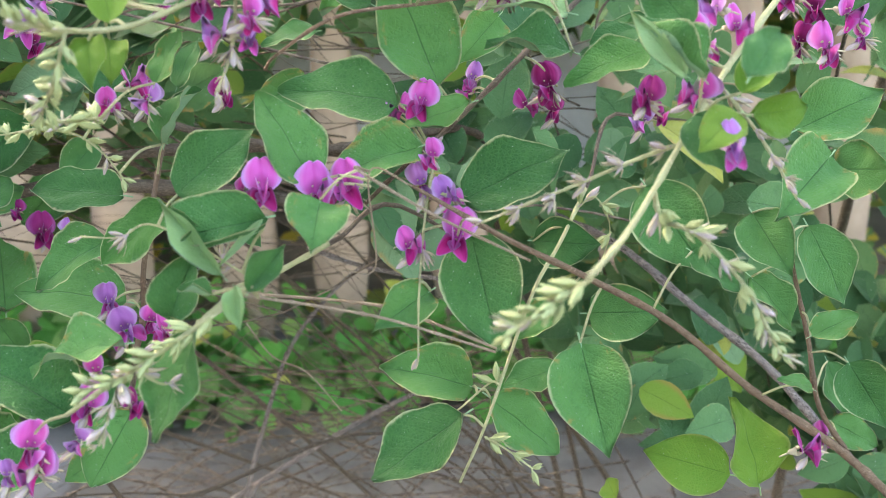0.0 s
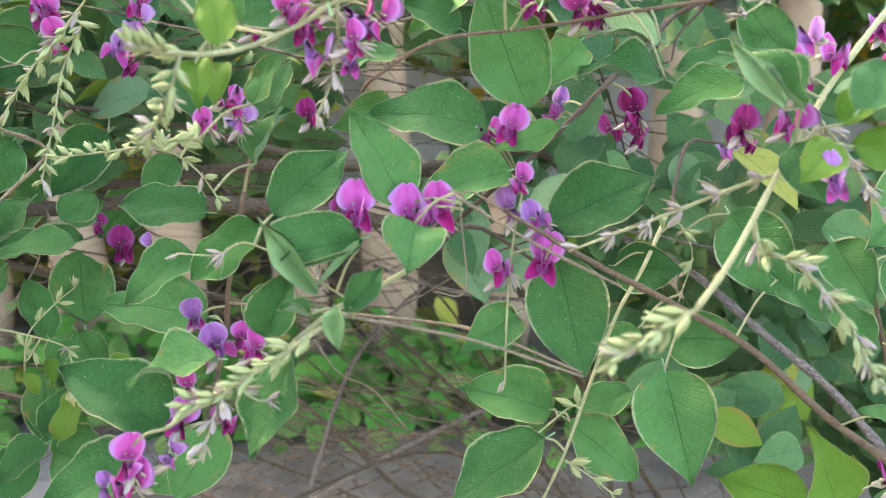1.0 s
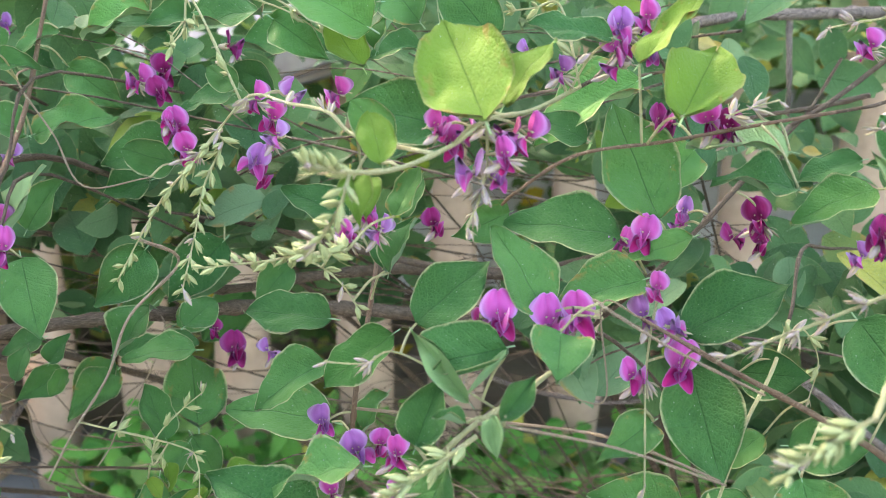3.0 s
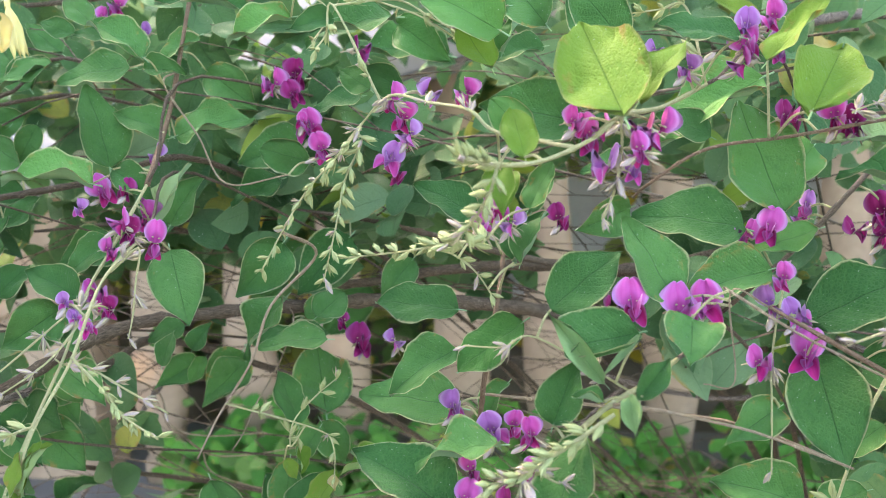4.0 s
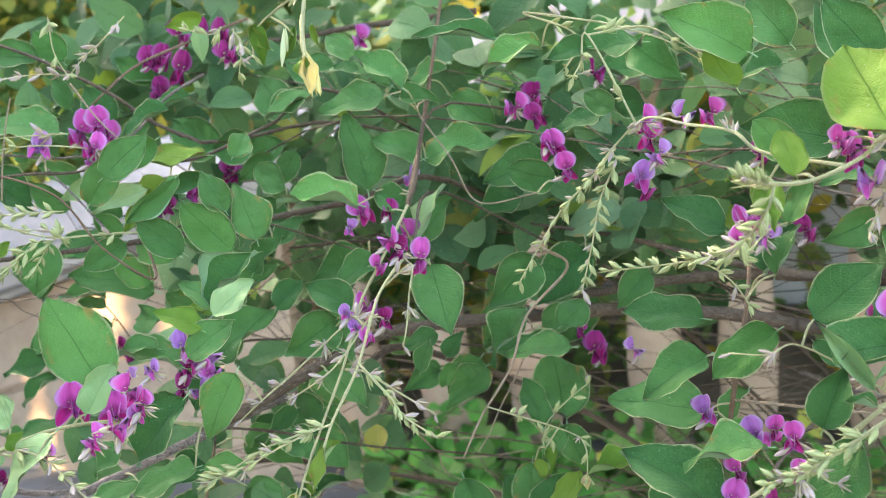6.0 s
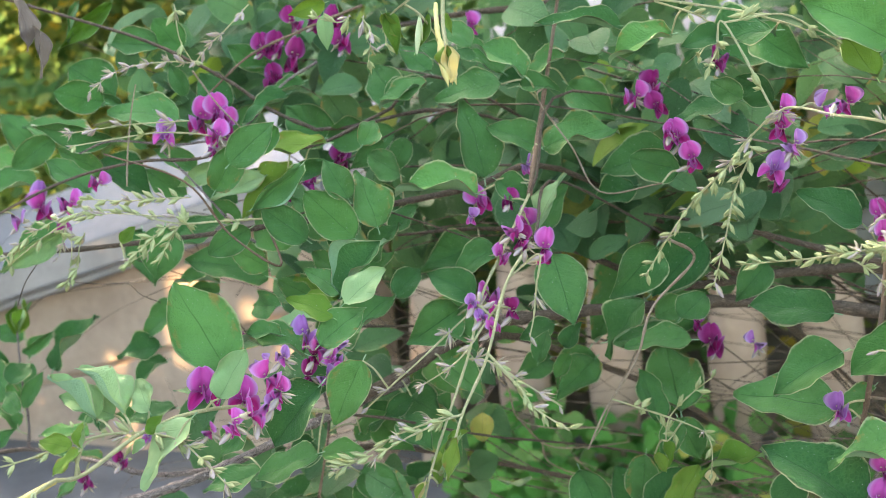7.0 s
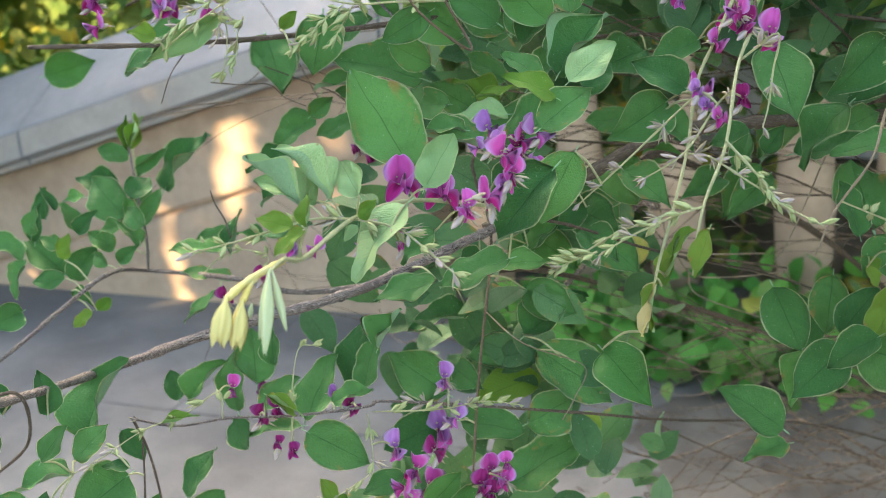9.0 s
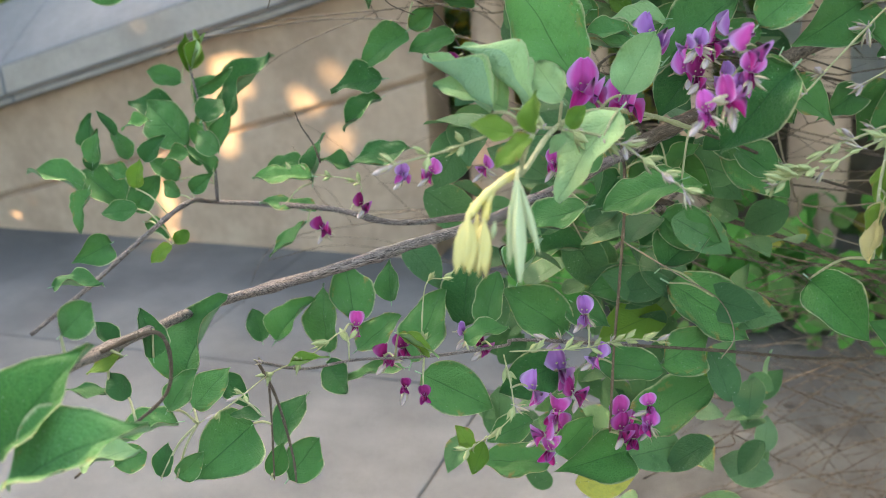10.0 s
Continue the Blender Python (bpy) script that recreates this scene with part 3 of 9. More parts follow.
part("coping", finish(bm, "coping", 0.004), (COPING, FASCIA), balustrade, "pale grey coping slab")

# ---- the flowering shrub ----

bush = branch("slender grey shrub twig with small oval leaves")
stem(bush, [(0.1054, 1.0548, -0.0100), (0.1012, 1.0348, 0.2400), (-0.1883, 0.9571, 0.6220), (-0.3327, 0.7143, 0.8095), (-0.3601, 0.6124, 0.8257)], 0.0018, 0.0029, BARK, "cane")
stem(bush, [(-0.3601, 0.6124, 0.8257), (-0.3810, 0.5361, 0.8296), (-0.4032, 0.5016, 0.8240), (-0.4160, 0.4778, 0.8211), (-0.4341, 0.4562, 0.8145), (-0.4548, 0.4282, 0.8090), (-0.4692, 0.4046, 0.8084), (-0.4826, 0.3819, 0.8091), (-0.5092, 0.3523, 0.8062), (-0.6106, 0.4130, 0.7562), (-0.5915, 0.3245, 0.7802), (-0.5273, 0.2095, 0.8288), (-0.5385, 0.1711, 0.8311)], 0.0027, 0.0023, BARK_GREY)
stem(bush, [(-0.5445, 0.2404, 0.8158), (-0.5247, 0.2535, 0.8208), (-0.5259, 0.2558, 0.7973), (-0.5395, 0.2448, 0.7835), (-0.5622, 0.2393, 0.7637)], 0.0009, 0.0005, BARK, "side_twig")
stem(bush, [(-0.1291, 0.8813, 0.5347), (-0.1372, 0.8592, 0.5360), (-0.1041, 0.8605, 0.6408), (-0.0831, 0.8534, 0.6841), (-0.0539, 0.8448, 0.7213), (-0.0255, 0.8237, 0.7519)], 0.0020, 0.0014, BARK_GREY, "side_twig")
stem(bush, [(-0.2136, 0.9083, 0.4678), (-0.1095, 0.8750, 0.5502), (-0.0486, 0.8594, 0.5951), (0.0132, 0.8425, 0.6354), (0.0821, 0.8500, 0.6513)], 0.0024, 0.0016, BARK_GREY, "side_twig")
stem(bush, [(-0.3601, 0.6124, 0.8257), (-0.3494, 0.6709, 0.7908), (-0.3408, 0.6690, 0.7663), (-0.3182, 0.6767, 0.7566), (-0.2806, 0.6925, 0.7536)], 0.0009, 0.0005, DRY, "dry_twig")
stem(bush, [(-0.3408, 0.6690, 0.7663), (-0.3350, 0.7182, 0.7263), (-0.3070, 0.7294, 0.7220), (-0.2752, 0.7436, 0.7229)], 0.0008, 0.0005, DRY, "dry_twig")
stem(bush, [(-0.3362, 0.7082, 0.7344), (-0.3308, 0.7165, 0.7112), (-0.2866, 0.7311, 0.6908)], 0.0007, 0.0004, DRY, "dry_twig")
stem(bush, [(-0.3494, 0.6709, 0.7908), (-0.3809, 0.7415, 0.7696), (-0.4186, 0.7591, 0.7241), (-0.4915, 0.7978, 0.6432)], 0.0022, 0.0016, BARK_GREY, "side_twig")
stem(bush, [(-0.4115, 0.8520, 0.5418), (-0.3577, 0.8636, 0.5116), (-0.2850, 0.8826, 0.4801), (-0.2136, 0.9083, 0.4678)], 0.0010, 0.0005, BARK, "side_twig")
stem(bush, [(-0.4672, 0.8372, 0.4118), (-0.4000, 0.8771, 0.4422), (-0.3630, 0.9069, 0.4798), (-0.3484, 0.9145, 0.4838)], 0.0010, 0.0005, BARK, "side_twig")
stem(bush, [(-0.4279, 0.7203, 0.5154), (-0.3792, 0.7408, 0.5150), (-0.3776, 0.7447, 0.5235), (-0.3423, 0.7515, 0.5016)], 0.0007, 0.0004, BARK, "side_twig")
stem(bush, [(-0.2962, 0.9539, 0.3763), (-0.3166, 0.9438, 0.3725), (-0.2934, 0.9688, 0.4130), (-0.2744, 0.9862, 0.4380)], 0.0007, 0.0004, BARK, "side_twig")
stem(bush, [(-0.4180, 0.9173, 0.4166), (-0.3410, 0.9539, 0.4269), (-0.2895, 0.9773, 0.4311)], 0.0007, 0.0004, BARK, "side_twig")
stem(bush, [(-0.2962, 0.9539, 0.3763), (-0.2610, 0.9748, 0.3922), (-0.2301, 0.9891, 0.3953)], 0.0007, 0.0004, BARK, "side_twig")
leaves(bush, [
    (-0.3667, 0.7058, 0.8221, 67.4, 1.5, -20.4, 0.0317, 0.0191, 1, 0),
    (-0.3652, 0.5405, 0.8162, 42.1, 30.5, -21.2, 0.0439, 0.0278, 2, 0),
    (-0.3905, 0.5139, 0.8095, 28.2, -42.2, 26.5, 0.0207, 0.0137, 5, 0),
    (-0.4372, 0.6759, 0.7025, 18.0, -28.4, 22.3, 0.0359, 0.0237, 3, 0),
    (-0.3880, 0.4592, 0.8163, 25.0, -2.1, 23.7, 0.0262, 0.0173, 0, 0),
    (-0.4135, 0.4359, 0.8136, -15.0, 14.5, -151.9, 0.0348, 0.0230, 4, 0),
    (-0.6132, 0.3770, 0.7240, 4.7, -60.9, 61.2, 0.0524, 0.0346, 3, 0),
    (-0.5948, 0.3370, 0.7627, 33.0, -69.6, 134.8, 0.0239, 0.0158, 1, 0),
    (-0.5850, 0.2998, 0.7820, 18.2, -60.6, 165.4, 0.0194, 0.0128, 3, 0)])
leaves(bush, [
    (-0.5066, 0.1544, 0.8223, 15.2, -20.8, 30.2, 0.0422, 0.0278, 1, 0),
    (-0.5157, 0.1632, 0.8245, 25.2, -46.2, 45.0, 0.0402, 0.0266, 1, 0),
    (-0.5890, 0.3391, 0.7289, -8.8, 10.2, -153.5, 0.0324, 0.0214, 3, 0),
    (-0.6087, 0.4520, 0.6485, 11.4, -52.6, 49.8, 0.0365, 0.0241, 0, 0),
    (-0.5907, 0.4310, 0.6405, 61.7, -24.6, 76.2, 0.0307, 0.0243, 4, 0),
    (-0.5993, 0.3935, 0.7257, 19.6, 50.6, -1.8, 0.0217, 0.0143, 2, 0),
    (-0.6454, 0.3832, 0.7986, -66.5, 8.6, -109.8, 0.0212, 0.0166, 3, 0),
    (-0.3687, 0.5502, 0.8251, 48.6, -11.9, 71.3, 0.0493, 0.0296, 0, 0),
    (-0.2409, 0.6281, 0.7152, -66.7, -61.9, -179.6, 0.0406, 0.0271, 4, 0)])
leaves(bush, [
    (-0.4111, 0.4907, 0.8112, -56.6, 19.0, -103.5, 0.0276, 0.0197, 3, 0),
    (-0.3729, 0.5441, 0.8255, 59.7, 10.5, -30.7, 0.0382, 0.0270, 2, 0),
    (-0.4448, 0.4211, 0.7788, -3.0, -54.2, 51.6, 0.0240, 0.0159, 7, 0),
    (-0.3996, 0.5574, 0.8004, 51.6, 25.0, -20.4, 0.0330, 0.0230, 1, 0),
    (-0.3559, 0.6269, 0.8596, -52.4, -3.8, -158.3, 0.0295, 0.0195, 2, 0),
    (-0.5480, 0.2609, 0.8053, -12.7, 22.0, -149.0, 0.0150, 0.0099, 4, 1),
    (-0.5477, 0.2596, 0.7885, -42.2, -29.5, 161.1, 0.0148, 0.0097, 0, 0),
    (-0.5421, 0.2207, 0.7833, 13.0, -15.3, 28.4, 0.0217, 0.0143, 5, 2),
    (-0.5293, 0.2114, 0.8386, 58.4, -17.8, 86.2, 0.0154, 0.0123, 4, 0)])
leaves(bush, [
    (-0.6075, 0.2963, 0.8140, 8.2, -6.3, 25.1, 0.0208, 0.0135, 5, 0),
    (-0.5582, 0.2613, 0.7875, 3.2, -9.2, -160.2, 0.0165, 0.0103, 4, 0),
    (-0.3700, 0.5607, 0.8352, 24.4, 50.2, -1.0, 0.0358, 0.0236, 0, 0)])
flowers(bush, [
    (-0.4264, 0.4249, 0.8377, 9.1, 1.5, -89.2, 0.0094, 0),
    (-0.4822, 0.4875, 0.8145, -16.1, 11.6, -67.9, 0.0097, 0)])
stalks(bush, [(-0.3786, 0.5448, 0.8292, -0.3652, 0.5405, 0.8162), (-0.3951, 0.5141, 0.8260, -0.3905, 0.5139, 0.8095), (-0.4366, 0.4529, 0.8139, -0.4135, 0.4359, 0.8136), (-0.5950, 0.3405, 0.7759, -0.5948, 0.3370, 0.7627), (-0.5806, 0.3050, 0.7885, -0.5850, 0.2998, 0.7820), (-0.5385, 0.1711, 0.8311, -0.5157, 0.1632, 0.8245), (-0.3765, 0.5526, 0.8288, -0.3687, 0.5502, 0.8251), (-0.4101, 0.4888, 0.8224, -0.4111, 0.4907, 0.8112), (-0.3783, 0.5458, 0.8291, -0.3729, 0.5441, 0.8255), (-0.5546, 0.2584, 0.8082, -0.5480, 0.2609, 0.8053), (-0.5363, 0.2474, 0.7868, -0.5477, 0.2596, 0.7885), (-0.5443, 0.2437, 0.7793, -0.5421, 0.2207, 0.7833), (-0.5273, 0.2095, 0.8288, -0.5293, 0.2114, 0.8386), (-0.5597, 0.2676, 0.8043, -0.5582, 0.2613, 0.7875), (-0.3741, 0.5614, 0.8283, -0.3700, 0.5607, 0.8352)])

bush = branch("arching grey-brown branch with oval green leaves and magenta flowers")
stem(bush, [(0.1905, 1.0460, -0.0100), (0.1865, 1.0260, 0.2400), (0.1029, 0.9829, 0.6486), (0.0558, 0.7658, 0.8379), (-0.0328, 0.7340, 0.8600)], 0.0018, 0.0042, BARK, "cane")
stem(bush, [(-0.0328, 0.7340, 0.8600), (-0.0710, 0.7286, 0.8646), (-0.1158, 0.7117, 0.8692), (-0.1612, 0.7037, 0.8665), (-0.2028, 0.6957, 0.8614), (-0.2367, 0.6903, 0.8628), (-0.2706, 0.6876, 0.8772), (-0.2970, 0.6855, 0.8888), (-0.3269, 0.6732, 0.9038), (-0.3633, 0.6580, 0.9096), (-0.4148, 0.6490, 0.9072)], 0.0042, 0.0009, BARK)
leaves(bush, [
    (-0.3204, 0.7041, 1.0049, -39.9, -12.1, -173.0, 0.0330, 0.0218, 3, 0),
    (-0.2369, 0.6959, 0.8851, -29.9, 47.4, -158.2, 0.0790, 0.0521, 1, 0),
    (-0.4409, 0.6043, 0.9134, 51.7, -48.4, 29.0, 0.0329, 0.0217, 3, 0),
    (-0.2178, 0.7569, 0.8457, -66.0, 35.8, -129.2, 0.0504, 0.0328, 4, 0),
    (-0.3478, 0.6352, 0.9028, -53.2, 11.7, -138.1, 0.0434, 0.0288, 5, 0)])
flowers(bush, [
    (-0.4481, 0.6375, 0.9661, -12.8, -6.7, -52.6, 0.0182, 2)])
stalks(bush, [(-0.2445, 0.6897, 0.8661, -0.2369, 0.6959, 0.8851), (-0.3574, 0.6604, 0.9087, -0.3478, 0.6352, 0.9028)])

bush = branch("arching grey-brown branch with oval green leaves and magenta flowers")
stem(bush, [(0.2675, 1.2221, -0.0100), (0.2781, 1.2021, 0.2400), (0.0933, 0.9762, 0.6221), (0.0112, 0.7524, 0.8021), (-0.0702, 0.7024, 0.8363)], 0.0018, 0.0044, BARK, "cane")
stem(bush, [(-0.0702, 0.7024, 0.8363), (-0.1064, 0.6882, 0.8468), (-0.1779, 0.6679, 0.8565), (-0.2259, 0.6497, 0.8573), (-0.2619, 0.6337, 0.8587), (-0.2965, 0.6077, 0.8607), (-0.3219, 0.5830, 0.8616), (-0.3437, 0.5472, 0.8560), (-0.3709, 0.5190, 0.8409), (-0.4108, 0.4985, 0.8229)], 0.0044, 0.0034, BARK)
stem(bush, [(-0.0688, 0.8259, 0.7649), (-0.0245, 0.8041, 0.7562), (0.0341, 0.7748, 0.7553), (0.0749, 0.7774, 0.7587)], 0.0018, 0.0014, BARK_GREY, "side_twig")
stem(bush, [(-0.0989, 0.7151, 0.7478), (-0.0818, 0.7092, 0.7255), (-0.0578, 0.6975, 0.7183), (-0.0352, 0.6907, 0.6928)], 0.0006, 0.0004, DRY, "dry_twig")
stem(bush, [(-0.2419, 0.6426, 0.8579), (-0.2340, 0.6243, 0.8532), (-0.2418, 0.6154, 0.8295), (-0.2488, 0.5859, 0.8118), (-0.2550, 0.5798, 0.7971), (-0.2612, 0.5749, 0.7874)], 0.0006, 0.0004, DRY, "dry_twig")
leaves(bush, [
    (-0.2083, 0.5960, 0.8030, 1.6, -29.0, 110.0, 0.0560, 0.0371, 4, 0),
    (-0.2143, 0.5586, 0.8102, 2.1, -63.8, 144.8, 0.0331, 0.0218, 2, 0),
    (-0.2291, 0.5835, 0.7786, 3.9, 73.0, -99.2, 0.0348, 0.0230, 4, 0),
    (-0.2543, 0.6026, 0.8455, 12.9, -4.8, 3.7, 0.0471, 0.0311, 4, 0),
    (-0.2283, 0.6304, 0.8548, 67.2, -13.2, 47.6, 0.0290, 0.0202, 0, 0),
    (-0.2812, 0.6595, 0.8236, -47.9, 46.3, -132.8, 0.0403, 0.0287, 1, 0),
    (-0.2624, 0.5310, 0.8621, 57.9, -55.1, 25.9, 0.0178, 0.0118, 3, 0),
    (-0.3388, 0.5309, 0.8516, 27.7, 25.4, -23.7, 0.0355, 0.0231, 1, 0),
    (-0.4058, 0.5041, 0.8632, 54.3, -48.9, 29.3, 0.0419, 0.0276, 2, 0)])
leaves(bush, [
    (-0.2505, 0.5419, 0.6971, -42.0, -36.9, -172.0, 0.0431, 0.0284, 0, 0),
    (-0.2471, 0.5405, 0.6894, -23.9, 10.1, -153.5, 0.0275, 0.0181, 5, 0),
    (-0.2374, 0.5548, 0.7424, -6.3, 37.1, -111.8, 0.0343, 0.0229, 5, 0),
    (-0.2567, 0.5277, 0.7891, 66.1, 62.7, -18.9, 0.0379, 0.0253, 4, 0),
    (-0.2727, 0.6426, 0.8221, -42.9, 25.5, -121.1, 0.0404, 0.0243, 5, 0),
    (-0.2193, 0.5348, 0.7543, -47.7, 25.7, -127.0, 0.0423, 0.0278, 0, 0),
    (-0.2117, 0.5422, 0.7512, 62.2, -0.7, -29.4, 0.0494, 0.0392, 4, 0),
    (-0.2226, 0.5553, 0.7535, 35.7, -46.3, 36.4, 0.0335, 0.0221, 2, 0),
    (-0.3555, 0.5619, 0.8501, 28.0, 26.4, -49.0, 0.0435, 0.0303, 4, 0)])
leaves(bush, [
    (-0.3852, 0.4819, 0.8738, 27.9, -38.8, 39.1, 0.0461, 0.0304, 5, 0),
    (-0.3023, 0.6336, 0.8236, -48.9, 11.2, -118.3, 0.0345, 0.0203, 3, 0),
    (-0.2074, 0.5801, 0.8048, 63.4, 62.3, -0.1, 0.0309, 0.0204, 5, 0),
    (-0.3530, 0.4952, 0.8267, 28.7, 25.1, -26.8, 0.0277, 0.0200, 1, 0),
    (-0.2720, 0.5471, 0.8712, -44.3, 17.5, -164.4, 0.0226, 0.0160, 0, 0),
    (-0.2687, 0.5642, 0.8480, -45.4, 54.0, -152.6, 0.0173, 0.0114, 2, 0),
    (-0.2238, 0.5800, 0.8795, -21.9, 45.9, -156.5, 0.0429, 0.0283, 5, 0),
    (-0.3574, 0.5211, 0.8317, -62.9, 35.3, -160.1, 0.0203, 0.0134, 2, 0)])
flowers(bush, [
    (-0.1895, 0.6180, 0.8433, -11.6, -13.9, -54.4, 0.0183, 2),
    (-0.1973, 0.6034, 0.8600, 7.1, -16.7, -76.0, 0.0096, 2)])
stalks(bush, [(-0.2399, 0.6175, 0.8352, -0.2543, 0.6026, 0.8455), (-0.2354, 0.6275, 0.8540, -0.2283, 0.6304, 0.8548), (-0.3498, 0.5409, 0.8526, -0.3388, 0.5309, 0.8516), (-0.3409, 0.5519, 0.8568, -0.3555, 0.5619, 0.8501), (-0.3665, 0.5236, 0.8433, -0.3574, 0.5211, 0.8317)])

bush = branch("arching grey-brown branch with oval green leaves")
stem(bush, [(0.2194, 1.1588, -0.0100), (0.2105, 1.1388, 0.2400), (0.1217, 0.9911, 0.6573), (0.0689, 0.7821, 0.8517), (-0.0139, 0.7279, 0.8652)], 0.0018, 0.0030, BARK, "cane")
stem(bush, [(-0.0139, 0.7279, 0.8652), (-0.0514, 0.7114, 0.8659), (-0.1062, 0.6949, 0.8804), (-0.1486, 0.6804, 0.8950), (-0.1755, 0.6676, 0.9050), (-0.2016, 0.6546, 0.9131), (-0.2368, 0.6500, 0.9197)], 0.0030, 0.0008, BARK)
leaves(bush, [
    (-0.1380, 0.6743, 1.0114, -37.8, -10.7, -166.0, 0.0571, 0.0377, 3, 0),
    (-0.2349, 0.6221, 0.9426, -41.3, 16.7, -152.7, 0.0335, 0.0221, 5, 0),
    (-0.1961, 0.6306, 0.9057, -56.6, 41.1, -145.7, 0.0479, 0.0316, 1, 0),
    (-0.1562, 0.6228, 0.8927, -58.3, 43.9, -144.6, 0.0310, 0.0207, 1, 0)])
stalks(bush, [(-0.2016, 0.6546, 0.9131, -0.1961, 0.6306, 0.9057)])

bush = branch("reddish-brown shrub stem with oval green leaves")
stem(bush, [(0.4892, 1.0555, -0.0100), (0.4778, 1.0355, 0.2400), (0.3856, 0.8919, 0.5010), (0.3237, 0.5837, 0.6468), (0.2633, 0.5334, 0.7157)], 0.0018, 0.0024, BARK, "cane")
stem(bush, [(0.2633, 0.5334, 0.7157), (0.2273, 0.5137, 0.7527), (0.1775, 0.4952, 0.7937), (0.1307, 0.4583, 0.8425), (0.0900, 0.4267, 0.8750), (0.0578, 0.4027, 0.8985), (0.0235, 0.4088, 0.9177)], 0.0024, 0.0007, STEM_RED)
stem(bush, [(0.2364, 0.5219, 0.7456), (0.2159, 0.5107, 0.7765), (0.2078, 0.5115, 0.8120), (0.1986, 0.5119, 0.8464), (0.1909, 0.5111, 0.8770)], 0.0014, 0.0009, STEM_RED, "side_twig")
stem(bush, [(0.0086, 0.4026, 0.9249), (0.0061, 0.3826, 0.9303), (0.0322, 0.3835, 0.9133), (0.0643, 0.3854, 0.8960)], 0.0006, 0.0005, DRY, "dry_twig")
stem(bush, [(0.0235, 0.4088, 0.9177), (0.0086, 0.4026, 0.9249), (0.0099, 0.3962, 0.8918), (-0.0018, 0.3941, 0.8912)], 0.0004, 0.0003, DRY, "dry_twig")
stem(bush, [(0.4032, 0.7766, 0.5390), (0.3005, 0.7029, 0.6549), (0.2452, 0.6887, 0.7193), (0.1925, 0.6797, 0.7659), (0.1498, 0.7085, 0.7979), (0.1095, 0.7422, 0.8112)], 0.0030, 0.0022, BARK_GREY, "side_twig")
leaves(bush, [
    (-0.0123, 0.4043, 0.9204, -22.8, -58.9, 152.5, 0.0386, 0.0255, 0, 0),
    (-0.0069, 0.3807, 0.9207, -10.8, 26.6, -93.9, 0.0224, 0.0217, 1, 0),
    (0.0871, 0.4229, 0.8493, 25.6, 53.3, -72.5, 0.0451, 0.0317, 1, 0),
    (0.1853, 0.4827, 0.9198, 59.1, -22.7, 7.6, 0.0424, 0.0280, 1, 0),
    (0.1960, 0.4686, 0.9122, -35.4, 17.8, -130.5, 0.0482, 0.0285, 1, 0),
    (0.1367, 0.4543, 0.8759, 42.5, 34.0, -12.4, 0.0274, 0.0181, 5, 0),
    (0.1793, 0.5192, 0.8731, 43.4, 36.4, -66.4, 0.0361, 0.0255, 1, 0),
    (0.2057, 0.5183, 0.8665, 47.3, 59.5, -32.6, 0.0415, 0.0274, 0, 0),
    (0.1993, 0.4841, 0.8248, 31.4, -22.8, 7.6, 0.0240, 0.0158, 2, 0)])
leaves(bush, [
    (0.1787, 0.5112, 0.8442, 32.5, 45.0, -18.5, 0.0328, 0.0217, 5, 0),
    (0.2205, 0.4921, 0.8079, 49.3, 43.8, -57.2, 0.0347, 0.0255, 1, 0),
    (0.1655, 0.4790, 0.7583, -62.9, -13.2, 168.4, 0.0409, 0.0279, 0, 1),
    (0.1805, 0.4814, 0.7501, -13.8, -69.5, 121.8, 0.0426, 0.0281, 5, 1),
    (0.2282, 0.5267, 0.7607, 52.5, 27.7, -9.6, 0.0275, 0.0181, 2, 0),
    (0.2000, 0.4768, 0.8017, -17.6, -19.8, 173.4, 0.0168, 0.0111, 0, 0),
    (0.2408, 0.5820, 0.8776, 81.7, -10.7, -56.9, 0.0327, 0.0309, 4, 0),
    (0.2274, 0.5358, 0.7893, 20.4, 64.3, -41.3, 0.0289, 0.0191, 2, 0),
    (0.0938, 0.5543, 0.7813, -31.0, 19.6, -173.6, 0.0319, 0.0210, 4, 0)])
flowers(bush, [
    (-0.0089, 0.3992, 0.9196, -4.8, -6.5, -58.1, 0.0160, 0),
    (-0.0011, 0.4045, 0.9188, 11.2, -1.1, -112.3, 0.0162, 0),
    (0.0394, 0.4138, 0.8975, -12.4, -13.7, -92.7, 0.0168, 0),
    (0.1820, 0.4266, 0.7995, -10.3, -11.4, -75.8, 0.0141, 2),
    (0.2292, 0.5334, 0.7487, 9.1, -4.5, -73.2, 0.0119, 0)])
